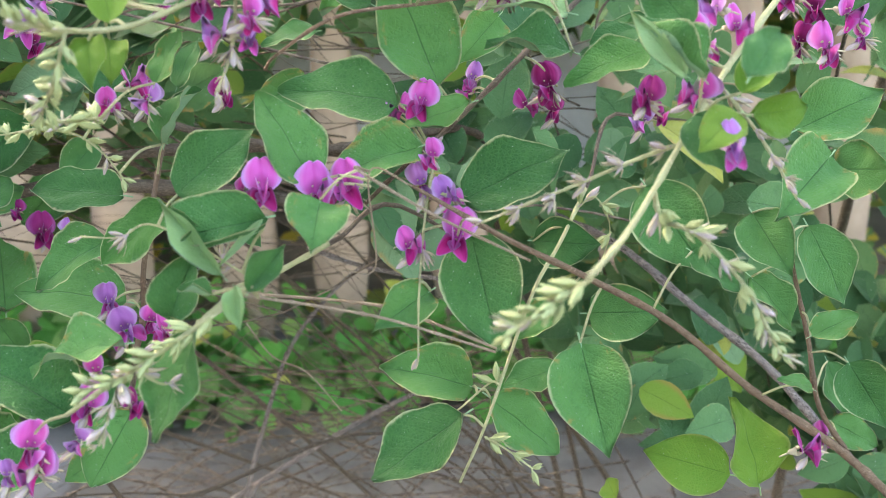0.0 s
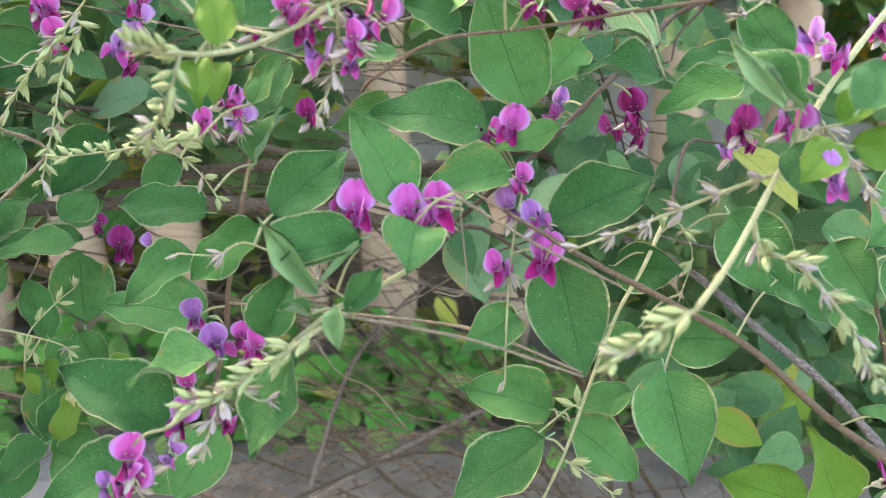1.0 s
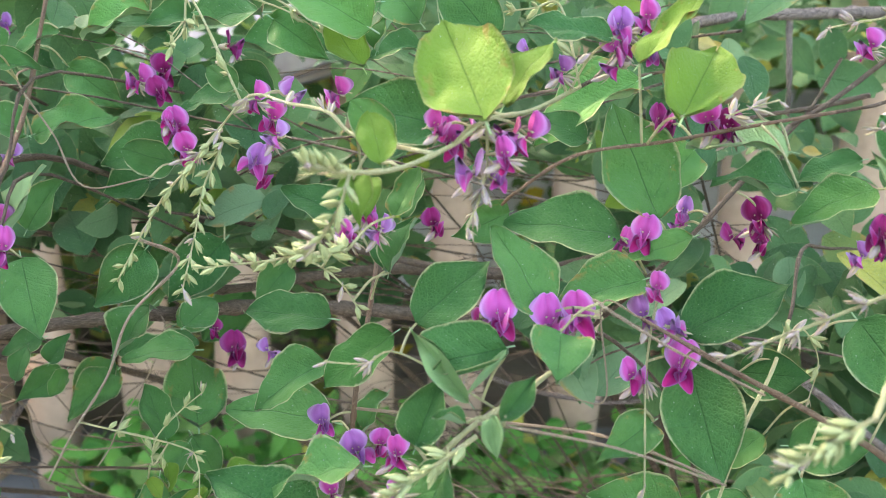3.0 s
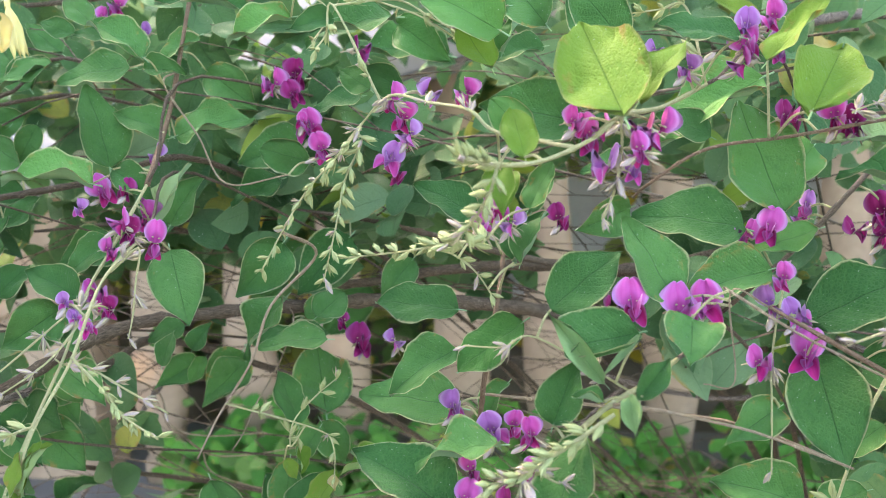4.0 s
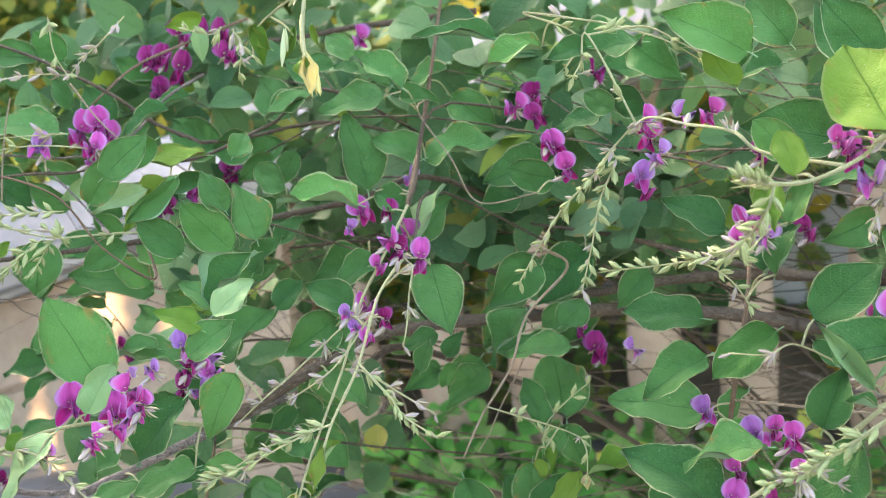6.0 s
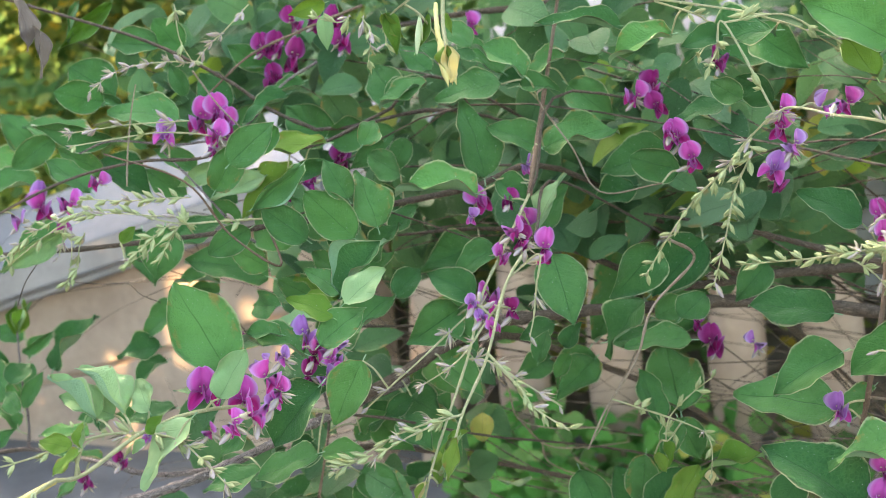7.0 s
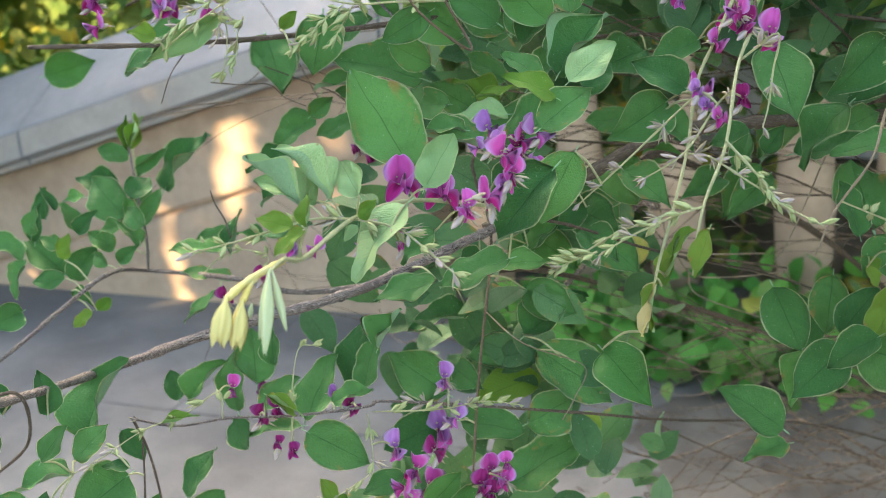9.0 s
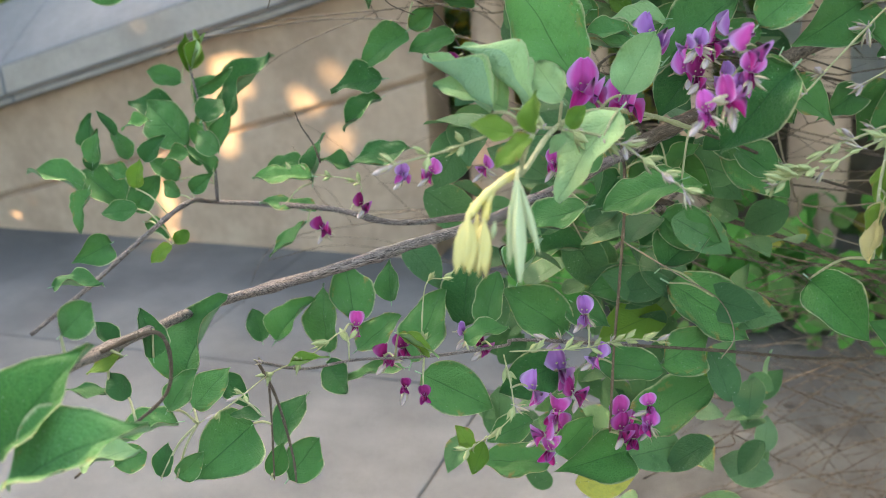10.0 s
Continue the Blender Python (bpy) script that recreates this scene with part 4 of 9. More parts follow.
stalks(bush, [(0.0087, 0.4019, 0.9216, -0.0123, 0.4043, 0.9204), (0.0061, 0.3826, 0.9303, -0.0069, 0.3807, 0.9207), (0.0965, 0.4318, 0.8697, 0.0871, 0.4229, 0.8493), (0.1201, 0.4501, 0.8510, 0.1367, 0.4543, 0.8759), (0.1912, 0.5112, 0.8759, 0.1793, 0.5192, 0.8731), (0.1943, 0.5115, 0.8634, 0.2057, 0.5183, 0.8665), (0.2041, 0.5117, 0.8258, 0.1993, 0.4841, 0.8248), (0.1979, 0.5118, 0.8491, 0.1787, 0.5112, 0.8442), (0.2094, 0.5113, 0.8050, 0.2205, 0.4921, 0.8079), (0.2285, 0.5176, 0.7576, 0.2282, 0.5267, 0.7607), (0.1825, 0.4971, 0.7896, 0.2000, 0.4768, 0.8017), (0.2136, 0.5110, 0.7867, 0.2274, 0.5358, 0.7893), (0.0088, 0.4016, 0.9198, -0.0128, 0.4049, 0.9156), (0.0088, 0.4016, 0.9197, 0.0022, 0.4110, 0.9155), (0.0430, 0.4053, 0.9067, 0.0390, 0.4204, 0.8925)])
stalks(bush, [(0.2348, 0.5210, 0.7480, 0.2281, 0.5384, 0.7460)])

bush = branch("pale young shrub stem with downy buds and magenta flowers")
stem(bush, [(0.5396, 1.2289, -0.0100), (0.5518, 1.2089, 0.2400), (0.3494, 0.8931, 0.7840), (0.2519, 0.5861, 1.0093), (0.2004, 0.4988, 0.9983)], 0.0011, 0.0013, BARK, "cane")
stem(bush, [(0.2004, 0.4988, 0.9983), (0.1673, 0.4509, 0.9819), (0.1417, 0.4226, 0.9604), (0.1296, 0.3993, 0.9542), (0.1127, 0.3736, 0.9402), (0.0889, 0.3266, 0.9258), (0.0706, 0.2841, 0.9245)], 0.0013, 0.0009, STEM_PALE)
spike(bush, [(0.0725, 0.2932, 0.9212), (0.0658, 0.2917, 0.9171), (0.0599, 0.2907, 0.9143), (0.0503, 0.2883, 0.9078)], 0.0008, STEM_PALE, 29, 0)
spike(bush, [(0.1136, 0.3734, 0.9393), (0.1016, 0.3719, 0.9359), (0.0888, 0.3700, 0.9313), (0.0759, 0.3681, 0.9266), (0.0631, 0.3663, 0.9223), (0.0465, 0.3639, 0.9164)], 0.0008, STEM_PALE, 19, 1)
spike(bush, [(0.0982, 0.3451, 0.9314), (0.1012, 0.3466, 0.9214), (0.1063, 0.3364, 0.9213), (0.1130, 0.3353, 0.9169), (0.1248, 0.3316, 0.9030), (0.1298, 0.3289, 0.8933), (0.1348, 0.3262, 0.8836)], 0.0009, STEM_PALE, 40, 0)
spike(bush, [(0.1296, 0.3993, 0.9542), (0.1412, 0.3956, 0.9401), (0.1490, 0.3922, 0.9280), (0.1567, 0.3886, 0.9149)], 0.0008, STEM_PALE, 15, 1)
leaves(bush, [
    (0.1100, 0.4215, 0.9629, -26.9, 16.4, -172.7, 0.0332, 0.0219, 0, 0),
    (0.1192, 0.3780, 0.9597, -38.3, -42.6, 166.2, 0.0301, 0.0199, 6, 0),
    (0.1129, 0.3732, 0.9612, -94.7, -46.3, 164.6, 0.0277, 0.0083, 6, 2),
    (0.1174, 0.3904, 0.9735, -62.9, -43.1, 133.9, 0.0259, 0.0172, 4, 0),
    (0.1283, 0.3648, 0.9566, 38.8, -45.3, 18.6, 0.0179, 0.0119, 1, 1),
    (0.1327, 0.3651, 0.9493, 93.3, -0.3, 27.7, 0.0251, 0.0155, 1, 1),
    (0.1272, 0.3613, 0.9508, -37.3, 18.3, -134.6, 0.0229, 0.0138, 0, 1),
    (0.1166, 0.3744, 0.9485, 35.8, 36.4, -74.3, 0.0238, 0.0158, 0, 0),
    (0.1186, 0.3211, 0.9685, 32.6, -26.0, 53.6, 0.0249, 0.0145, 2, 0)])
flowers(bush, [
    (0.1267, 0.4028, 0.9791, 13.2, 0.2, -130.8, 0.0121, 1),
    (0.1438, 0.4257, 0.9706, 6.4, -2.1, -106.6, 0.0129, 0),
    (0.1305, 0.4232, 0.9641, 11.3, 6.2, -90.2, 0.0129, 0),
    (0.1223, 0.3478, 0.9445, 9.8, -16.2, -112.5, 0.0129, 1),
    (0.1056, 0.4024, 0.9499, 1.3, -14.6, -68.8, 0.0120, 2),
    (0.1217, 0.4553, 0.9330, -5.4, -6.1, -95.2, 0.0082, 2),
    (0.1197, 0.3905, 0.9529, -8.4, -14.8, -119.7, 0.0120, 0),
    (0.1749, 0.4709, 0.9779, 10.0, -14.7, -94.0, 0.0137, 0),
    (0.1941, 0.4982, 0.9688, 8.9, 7.0, -119.3, 0.0127, 2),
    (0.1924, 0.4735, 0.9570, 4.3, -6.1, -75.9, 0.0155, 0),
    (0.1866, 0.4942, 0.9559, -18.9, 9.5, -137.4, 0.0122, 2),
    (0.2066, 0.4875, 0.9679, 12.9, 16.1, -107.7, 0.0144, 0)])
flowers(bush, [
    (0.2099, 0.4846, 0.9589, -0.5, 6.1, -96.4, 0.0101, 0)])
stalks(bush, [(0.1352, 0.4099, 0.9571, 0.1100, 0.4215, 0.9629), (0.1200, 0.3848, 0.9463, 0.1192, 0.3780, 0.9597), (0.1272, 0.3956, 0.9522, 0.1174, 0.3904, 0.9735), (0.1167, 0.3796, 0.9435, 0.1283, 0.3648, 0.9566), (0.1163, 0.3791, 0.9432, 0.1327, 0.3651, 0.9493), (0.1136, 0.3734, 0.9393, 0.1272, 0.3613, 0.9508), (0.1157, 0.3782, 0.9427, 0.1166, 0.3744, 0.9485), (0.1465, 0.4279, 0.9645, 0.1457, 0.4311, 0.9678), (0.1401, 0.4194, 0.9596, 0.1310, 0.4293, 0.9622), (0.1777, 0.4659, 0.9870, 0.1757, 0.4761, 0.9737)])

bush = branch("pale young shrub stem with downy buds and magenta flowers")
stem(bush, [(0.4191, 1.0764, -0.0100), (0.4114, 1.0564, 0.2400), (0.2867, 0.9196, 0.7643), (0.1345, 0.5991, 0.9050), (0.0990, 0.5044, 0.8903)], 0.0009, 0.0010, BARK, "cane")
stem(bush, [(0.0990, 0.5044, 0.8903), (0.0844, 0.4686, 0.8775), (0.0712, 0.4526, 0.8604), (0.0595, 0.4434, 0.8314), (0.0493, 0.4266, 0.8114), (0.0390, 0.4200, 0.7906)], 0.0010, 0.0006, STEM_PALE)
spike(bush, [(0.0930, 0.4896, 0.8850), (0.1006, 0.4840, 0.8919), (0.1067, 0.4804, 0.8789), (0.1018, 0.4753, 0.8626)], 0.0004, STEM_PALE, 13, 0)
spike(bush, [(0.0563, 0.4382, 0.8252), (0.0524, 0.4411, 0.8247), (0.0407, 0.4380, 0.8158), (0.0287, 0.4259, 0.8116), (0.0103, 0.4205, 0.7960)], 0.0005, STEM_PALE, 11, 0)
spike(bush, [(0.0493, 0.4256, 0.8081), (0.0585, 0.4243, 0.8025), (0.0688, 0.4223, 0.7946)], 0.0005, STEM_PALE, 11, 0)
leaves(bush, [
    (0.0457, 0.4528, 0.8180, -39.9, -15.5, 177.5, 0.0408, 0.0269, 1, 0),
    (0.0527, 0.4486, 0.8147, 40.2, 38.8, -11.7, 0.0383, 0.0253, 2, 0),
    (0.0409, 0.4218, 0.8200, -26.8, 33.3, -166.4, 0.0446, 0.0294, 4, 0),
    (0.1006, 0.5024, 0.8310, 70.1, -7.8, -20.5, 0.0371, 0.0268, 0, 0),
    (0.0740, 0.4865, 0.8718, 73.2, -5.5, -33.9, 0.0315, 0.0228, 0, 0),
    (0.1201, 0.4730, 0.8991, 52.9, 41.8, -50.4, 0.0442, 0.0310, 0, 0),
    (0.0862, 0.4893, 0.8416, -35.8, 34.4, -166.0, 0.0255, 0.0168, 0, 0),
    (0.1111, 0.4705, 0.7521, -40.8, -16.1, 102.8, 0.0137, 0.0110, 1, 1)])
flowers(bush, [
    (0.1134, 0.4544, 0.9309, 12.0, 7.7, -124.5, 0.0092, 1)])
stalks(bush, [(0.0471, 0.4397, 0.8207, 0.0457, 0.4528, 0.8180), (0.0492, 0.4403, 0.8223, 0.0527, 0.4486, 0.8147), (0.0494, 0.4267, 0.8116, 0.0409, 0.4218, 0.8200), (0.0881, 0.4776, 0.8807, 0.0740, 0.4865, 0.8718), (0.1024, 0.4829, 0.8880, 0.1201, 0.4730, 0.8991), (0.1018, 0.4753, 0.8626, 0.0862, 0.4893, 0.8416)])

bush = branch("pale young shrub stem with downy buds and magenta flowers")
stem(bush, [(0.2839, 1.2057, -0.0100), (0.2981, 1.1857, 0.2400), (0.1172, 0.8636, 0.6774), (0.0229, 0.5272, 0.8735), (-0.0101, 0.4271, 0.8907)], 0.0010, 0.0011, BARK, "cane")
stem(bush, [(-0.0101, 0.4271, 0.8907), (-0.0246, 0.3856, 0.8934), (-0.0366, 0.3641, 0.8928), (-0.0545, 0.3591, 0.8786), (-0.0710, 0.3461, 0.8721), (-0.0875, 0.3423, 0.8617)], 0.0011, 0.0008, STEM_PALE)
stem(bush, [(-0.0361, 0.3649, 0.8928), (-0.0265, 0.3596, 0.8940), (-0.0023, 0.3721, 0.8846), (0.0178, 0.3742, 0.8788), (0.0520, 0.3868, 0.8615)], 0.0006, 0.0005, DRY, "dry_twig")
spike(bush, [(-0.0290, 0.3775, 0.8932), (-0.0640, 0.3877, 0.9109), (-0.0768, 0.3850, 0.9079), (-0.0930, 0.3923, 0.9063)], 0.0005, STEM_PALE, 8, 1)
spike(bush, [(-0.0348, 0.3444, 0.8964), (-0.0449, 0.3394, 0.8905), (-0.0555, 0.3354, 0.8845), (-0.0649, 0.3316, 0.8792), (-0.0759, 0.3286, 0.8764)], 0.0009, STEM_PALE, 40, 0)
spike(bush, [(-0.0649, 0.3316, 0.8792), (-0.0662, 0.3282, 0.8749), (-0.0683, 0.3240, 0.8685), (-0.0704, 0.3199, 0.8621)], 0.0006, STEM_PALE, 12, 1)
spike(bush, [(-0.0611, 0.3341, 0.8805), (-0.0538, 0.3373, 0.8741), (-0.0479, 0.3430, 0.8753)], 0.0005, STEM_PALE, 8, 1)
leaves(bush, [
    (-0.0593, 0.3991, 0.9187, 49.1, -38.8, 16.1, 0.0360, 0.0238, 0, 0),
    (-0.0782, 0.3808, 0.8706, -10.0, 6.4, -175.9, 0.0344, 0.0227, 5, 0),
    (-0.0980, 0.3781, 0.8443, -26.4, -31.5, 171.7, 0.0458, 0.0302, 1, 0),
    (-0.0570, 0.3637, 0.8848, 37.7, -64.1, 40.3, 0.0258, 0.0170, 3, 0),
    (-0.0442, 0.3453, 0.8882, -7.1, 63.6, -140.7, 0.0369, 0.0243, 4, 0),
    (-0.0262, 0.3838, 0.9142, -57.7, 6.9, -158.6, 0.0371, 0.0267, 8, 0),
    (-0.0384, 0.3619, 0.9017, -69.8, -48.6, 161.0, 0.0315, 0.0088, 7, 2),
    (-0.0256, 0.3751, 0.9162, -50.6, 32.3, -135.1, 0.0231, 0.0028, 0, 2),
    (-0.0266, 0.3452, 0.9013, 41.3, -42.0, 38.2, 0.0183, 0.0114, 7, 0),
    (-0.0300, 0.3388, 0.9048, 2.8, 50.9, -73.3, 0.0128, 0.0087, 6, 2),
    (-0.0383, 0.3463, 0.9003, -31.5, -9.8, 179.3, 0.0109, 0.0072, 7, 0)])
leaves(bush, [
    (-0.1113, 0.3919, 0.8210, -32.8, 15.3, -173.1, 0.0447, 0.0295, 1, 0)])
flowers(bush, [
    (-0.0278, 0.3922, 0.9235, 1.0, -13.4, -80.8, 0.0157, 0),
    (-0.0358, 0.4032, 0.9188, -17.6, 5.1, -51.6, 0.0075, 0),
    (-0.0837, 0.4033, 0.8666, 15.4, 10.8, -70.1, 0.0134, 1),
    (-0.0685, 0.3973, 0.8684, 9.5, -10.8, -108.1, 0.0111, 0),
    (-0.0753, 0.4074, 0.8682, -10.7, 12.6, -70.5, 0.0096, 0),
    (-0.0920, 0.3753, 0.8501, -11.0, -14.7, -35.6, 0.0127, 0),
    (-0.0899, 0.3833, 0.8593, 5.9, -6.6, -50.9, 0.0104, 0),
    (-0.0743, 0.3712, 0.8517, -13.0, -8.9, -65.6, 0.0093, 2),
    (-0.0660, 0.3747, 0.8624, 1.3, 12.4, -40.0, 0.0085, 0),
    (-0.0914, 0.3579, 0.8443, -15.0, 12.8, -106.3, 0.0091, 1),
    (-0.1004, 0.3441, 0.8495, -15.8, 9.0, -57.1, 0.0137, 0),
    (-0.1021, 0.3459, 0.8408, -10.9, -13.2, -70.6, 0.0139, 0)])
flowers(bush, [
    (-0.1108, 0.3451, 0.8391, 6.9, 0.2, -61.0, 0.0077, 1)])
stalks(bush, [(-0.0640, 0.3877, 0.9109, -0.0593, 0.3991, 0.9187), (-0.0523, 0.3597, 0.8804, -0.0570, 0.3637, 0.8848), (-0.0462, 0.3614, 0.8852, -0.0442, 0.3453, 0.8882), (-0.0347, 0.3792, 0.8960, -0.0264, 0.3807, 0.9115), (-0.0265, 0.3596, 0.8940, -0.0255, 0.3452, 0.9026), (-0.0265, 0.3596, 0.8940, -0.0300, 0.3388, 0.9048), (-0.0292, 0.3611, 0.8937, -0.0383, 0.3463, 0.9003), (-0.0875, 0.3423, 0.8617, -0.1045, 0.3492, 0.8479)])

bush = branch("reddish-brown shrub stem with oval green leaves")
stem(bush, [(0.2282, 1.0508, -0.0100), (0.2325, 1.0308, 0.2400), (0.0120, 0.8534, 0.5830), (-0.1148, 0.5067, 0.7325), (-0.1038, 0.4767, 0.8243)], 0.0012, 0.0014, BARK, "cane")
stem(bush, [(-0.1038, 0.4767, 0.8243), (-0.0999, 0.4827, 0.8438), (-0.0963, 0.4792, 0.8665), (-0.0913, 0.4880, 0.8952), (-0.0896, 0.5036, 0.9121), (-0.0899, 0.5292, 0.9281)], 0.0014, 0.0010, STEM_RED)
stem(bush, [(-0.0979, 0.4807, 0.8565), (-0.0062, 0.4492, 0.8591), (0.0194, 0.4203, 0.8641), (0.0386, 0.4095, 0.8603), (0.0536, 0.4081, 0.8539)], 0.0008, 0.0005, DRY, "dry_twig")
leaves(bush, [
    (-0.1141, 0.5209, 0.8879, -32.4, -6.5, -179.7, 0.0433, 0.0286, 2, 0),
    (-0.1088, 0.4734, 0.8813, -33.7, 29.8, -167.9, 0.0384, 0.0254, 1, 0),
    (-0.1122, 0.5014, 0.8424, -31.6, -9.1, 179.5, 0.0522, 0.0345, 0, 0),
    (-0.0947, 0.4348, 0.8188, -42.4, 41.8, -122.0, 0.0343, 0.0251, 4, 0),
    (-0.0591, 0.4959, 0.8824, 31.6, 43.3, -14.2, 0.0180, 0.0119, 0, 0),
    (-0.0998, 0.4977, 0.9388, -39.6, -32.2, -177.7, 0.0343, 0.0227, 0, 0),
    (-0.0803, 0.4724, 0.9221, 4.6, -60.4, 29.7, 0.0269, 0.0178, 3, 0),
    (-0.0275, 0.5398, 0.9356, -80.5, 13.4, -140.8, 0.0333, 0.0208, 1, 0),
    (-0.0263, 0.5780, 0.9551, -24.7, 9.6, -177.0, 0.0286, 0.0189, 0, 0)])
leaves(bush, [
    (-0.1094, 0.4442, 0.7951, -45.5, 15.6, -140.3, 0.0210, 0.0169, 0, 0),
    (-0.0954, 0.5719, 0.8325, -21.3, 51.3, -160.9, 0.0275, 0.0182, 3, 0)])
flowers(bush, [
    (-0.1096, 0.4682, 0.8546, -0.2, -9.5, -63.5, 0.0126, 1),
    (-0.0927, 0.4962, 0.9441, 17.2, -1.8, -77.6, 0.0114, 0),
    (-0.0610, 0.5070, 0.9364, 5.7, 3.2, -56.3, 0.0116, 2)])
stalks(bush, [(-0.0946, 0.4822, 0.8762, -0.1088, 0.4734, 0.8813), (-0.0999, 0.4827, 0.8438, -0.1122, 0.5014, 0.8424), (-0.0897, 0.5113, 0.9170, -0.0998, 0.4977, 0.9388), (-0.0906, 0.4947, 0.9025, -0.0803, 0.4724, 0.9221), (-0.0982, 0.4810, 0.8548, -0.1119, 0.4728, 0.8512)])

bush = branch("arching grey-brown branch with oval green leaves and magenta flowers")
stem(bush, [(0.5024, 1.1514, -0.0100), (0.5200, 1.1214, 0.2400), (0.4300, 0.8700, 0.8200), (0.2300, 0.6150, 1.0150), (0.1017, 0.5301, 0.9758)], 0.0011, 0.0013, BARK, "cane")
stem(bush, [(0.1017, 0.5301, 0.9758), (0.0697, 0.4808, 0.9551), (0.0398, 0.4519, 0.9322), (0.0195, 0.4365, 0.9181), (0.0039, 0.4417, 0.9026)], 0.0013, 0.0008, BARK)
spike(bush, [(0.0241, 0.4400, 0.9213), (0.0312, 0.4282, 0.9240), (0.0284, 0.4232, 0.9076), (0.0262, 0.4182, 0.8912), (0.0247, 0.4027, 0.8743), (0.0241, 0.3966, 0.8542)], 0.0006, STEM_PALE, 8, 1)
leaves(bush, [
    (0.0339, 0.4473, 0.9477, -36.7, -63.2, 145.9, 0.0499, 0.0329, 4, 0),
    (0.0184, 0.4424, 0.9420, -37.9, -10.3, 179.1, 0.0467, 0.0308, 0, 0),
    (0.0422, 0.4280, 0.9063, 39.5, -25.1, 10.3, 0.0457, 0.0302, 0, 0),
    (0.0453, 0.4355, 0.8906, 22.0, 52.3, -72.0, 0.0474, 0.0321, 0, 0),
    (0.0461, 0.4388, 0.9425, -24.6, 20.5, -171.4, 0.0287, 0.0190, 4, 0),
    (0.0269, 0.4283, 0.9284, -36.0, 15.0, -173.2, 0.0379, 0.0250, 1, 0),
    (0.1241, 0.4908, 0.9649, -31.9, 15.5, -173.0, 0.0285, 0.0188, 2, 0),
    (0.0637, 0.5613, 0.9625, -45.9, 31.6, -131.7, 0.0347, 0.0213, 1, 0),
    (0.0290, 0.4150, 0.8752, -46.0, 18.0, -141.6, 0.0278, 0.0175, 3, 0)])
flowers(bush, [
    (0.0270, 0.4364, 0.9438, -13.7, -8.3, -98.0, 0.0136, 0),
    (0.0180, 0.4429, 0.9397, -4.3, -10.5, -84.2, 0.0107, 0),
    (0.0479, 0.4774, 0.9466, -13.6, -11.5, -95.6, 0.0105, 1),
    (0.0444, 0.4754, 0.9401, 18.5, 6.4, -113.5, 0.0081, 0),
    (0.0299, 0.4209, 0.9262, 7.2, 6.2, -127.0, 0.0099, 0),
    (0.0269, 0.4251, 0.9142, 15.9, 11.3, -58.9, 0.0122, 1),
    (0.0366, 0.4244, 0.9104, 15.0, -7.5, -67.9, 0.0118, 1),
    (0.0226, 0.4184, 0.8923, 13.0, -3.7, -103.3, 0.0120, 0),
    (0.0786, 0.4787, 0.9420, 13.6, 9.5, -130.2, 0.0144, 2),
    (0.0725, 0.4949, 0.9319, 15.6, -16.1, -67.0, 0.0110, 2),
    (0.0835, 0.4943, 0.9285, -10.1, 8.7, -119.8, 0.0100, 2)])
stalks(bush, [(0.0404, 0.4525, 0.9327, 0.0339, 0.4473, 0.9477), (0.0293, 0.4439, 0.9249, 0.0184, 0.4424, 0.9420), (0.0288, 0.4239, 0.9098, 0.0422, 0.4280, 0.9063), (0.0271, 0.4202, 0.8977, 0.0453, 0.4355, 0.8906), (0.0404, 0.4525, 0.9327, 0.0461, 0.4388, 0.9425), (0.0253, 0.4089, 0.8811, 0.0290, 0.4150, 0.8752), (0.0285, 0.4433, 0.9243, 0.0174, 0.4472, 0.9368), (0.0572, 0.4687, 0.9455, 0.0478, 0.4817, 0.9437), (0.0530, 0.4647, 0.9423, 0.0464, 0.4787, 0.9390), (0.0312, 0.4282, 0.9237, 0.0329, 0.4244, 0.9247), (0.0291, 0.4245, 0.9116, 0.0353, 0.4292, 0.9074), (0.0684, 0.4796, 0.9541, 0.0835, 0.4835, 0.9403)])

bush = branch("reddish-brown shrub stem with oval green leaves")
stem(bush, [(0.4753, 1.0514, -0.0100), (0.5027, 1.0314, 0.2400), (0.4200, 0.8000, 0.7600), (0.2300, 0.5350, 0.9850), (0.1043, 0.4620, 0.9878)], 0.0008, 0.0008, BARK, "cane")
stem(bush, [(0.1043, 0.4620, 0.9878), (0.0720, 0.4458, 0.9850), (0.0332, 0.4282, 0.9809), (-0.0001, 0.4118, 0.9784), (-0.0213, 0.4059, 0.9666), (-0.0276, 0.4139, 0.9601)], 0.0008, 0.0006, STEM_RED)
leaves(bush, [
    (0.0831, 0.4266, 0.9623, -25.1, -14.5, 177.8, 0.0316, 0.0209, 5, 0),
    (0.0833, 0.4452, 0.9747, -22.3, -8.1, 179.8, 0.0396, 0.0188, 1, 2),
    (0.0367, 0.4019, 0.9927, 27.5, -31.3, 63.7, 0.0488, 0.0285, 1, 1),
    (0.0230, 0.4220, 1.0104, 7.2, -41.5, 19.5, 0.0344, 0.0179, 4, 1)])
flowers(bush, [
    (0.0356, 0.4504, 0.9869, -9.1, -4.9, -114.8, 0.0117, 2),
    (0.0525, 0.4429, 0.9871, 13.7, 14.8, -81.0, 0.0142, 0),
    (0.0596, 0.4436, 0.9846, 4.0, 5.3, -135.7, 0.0114, 2)])
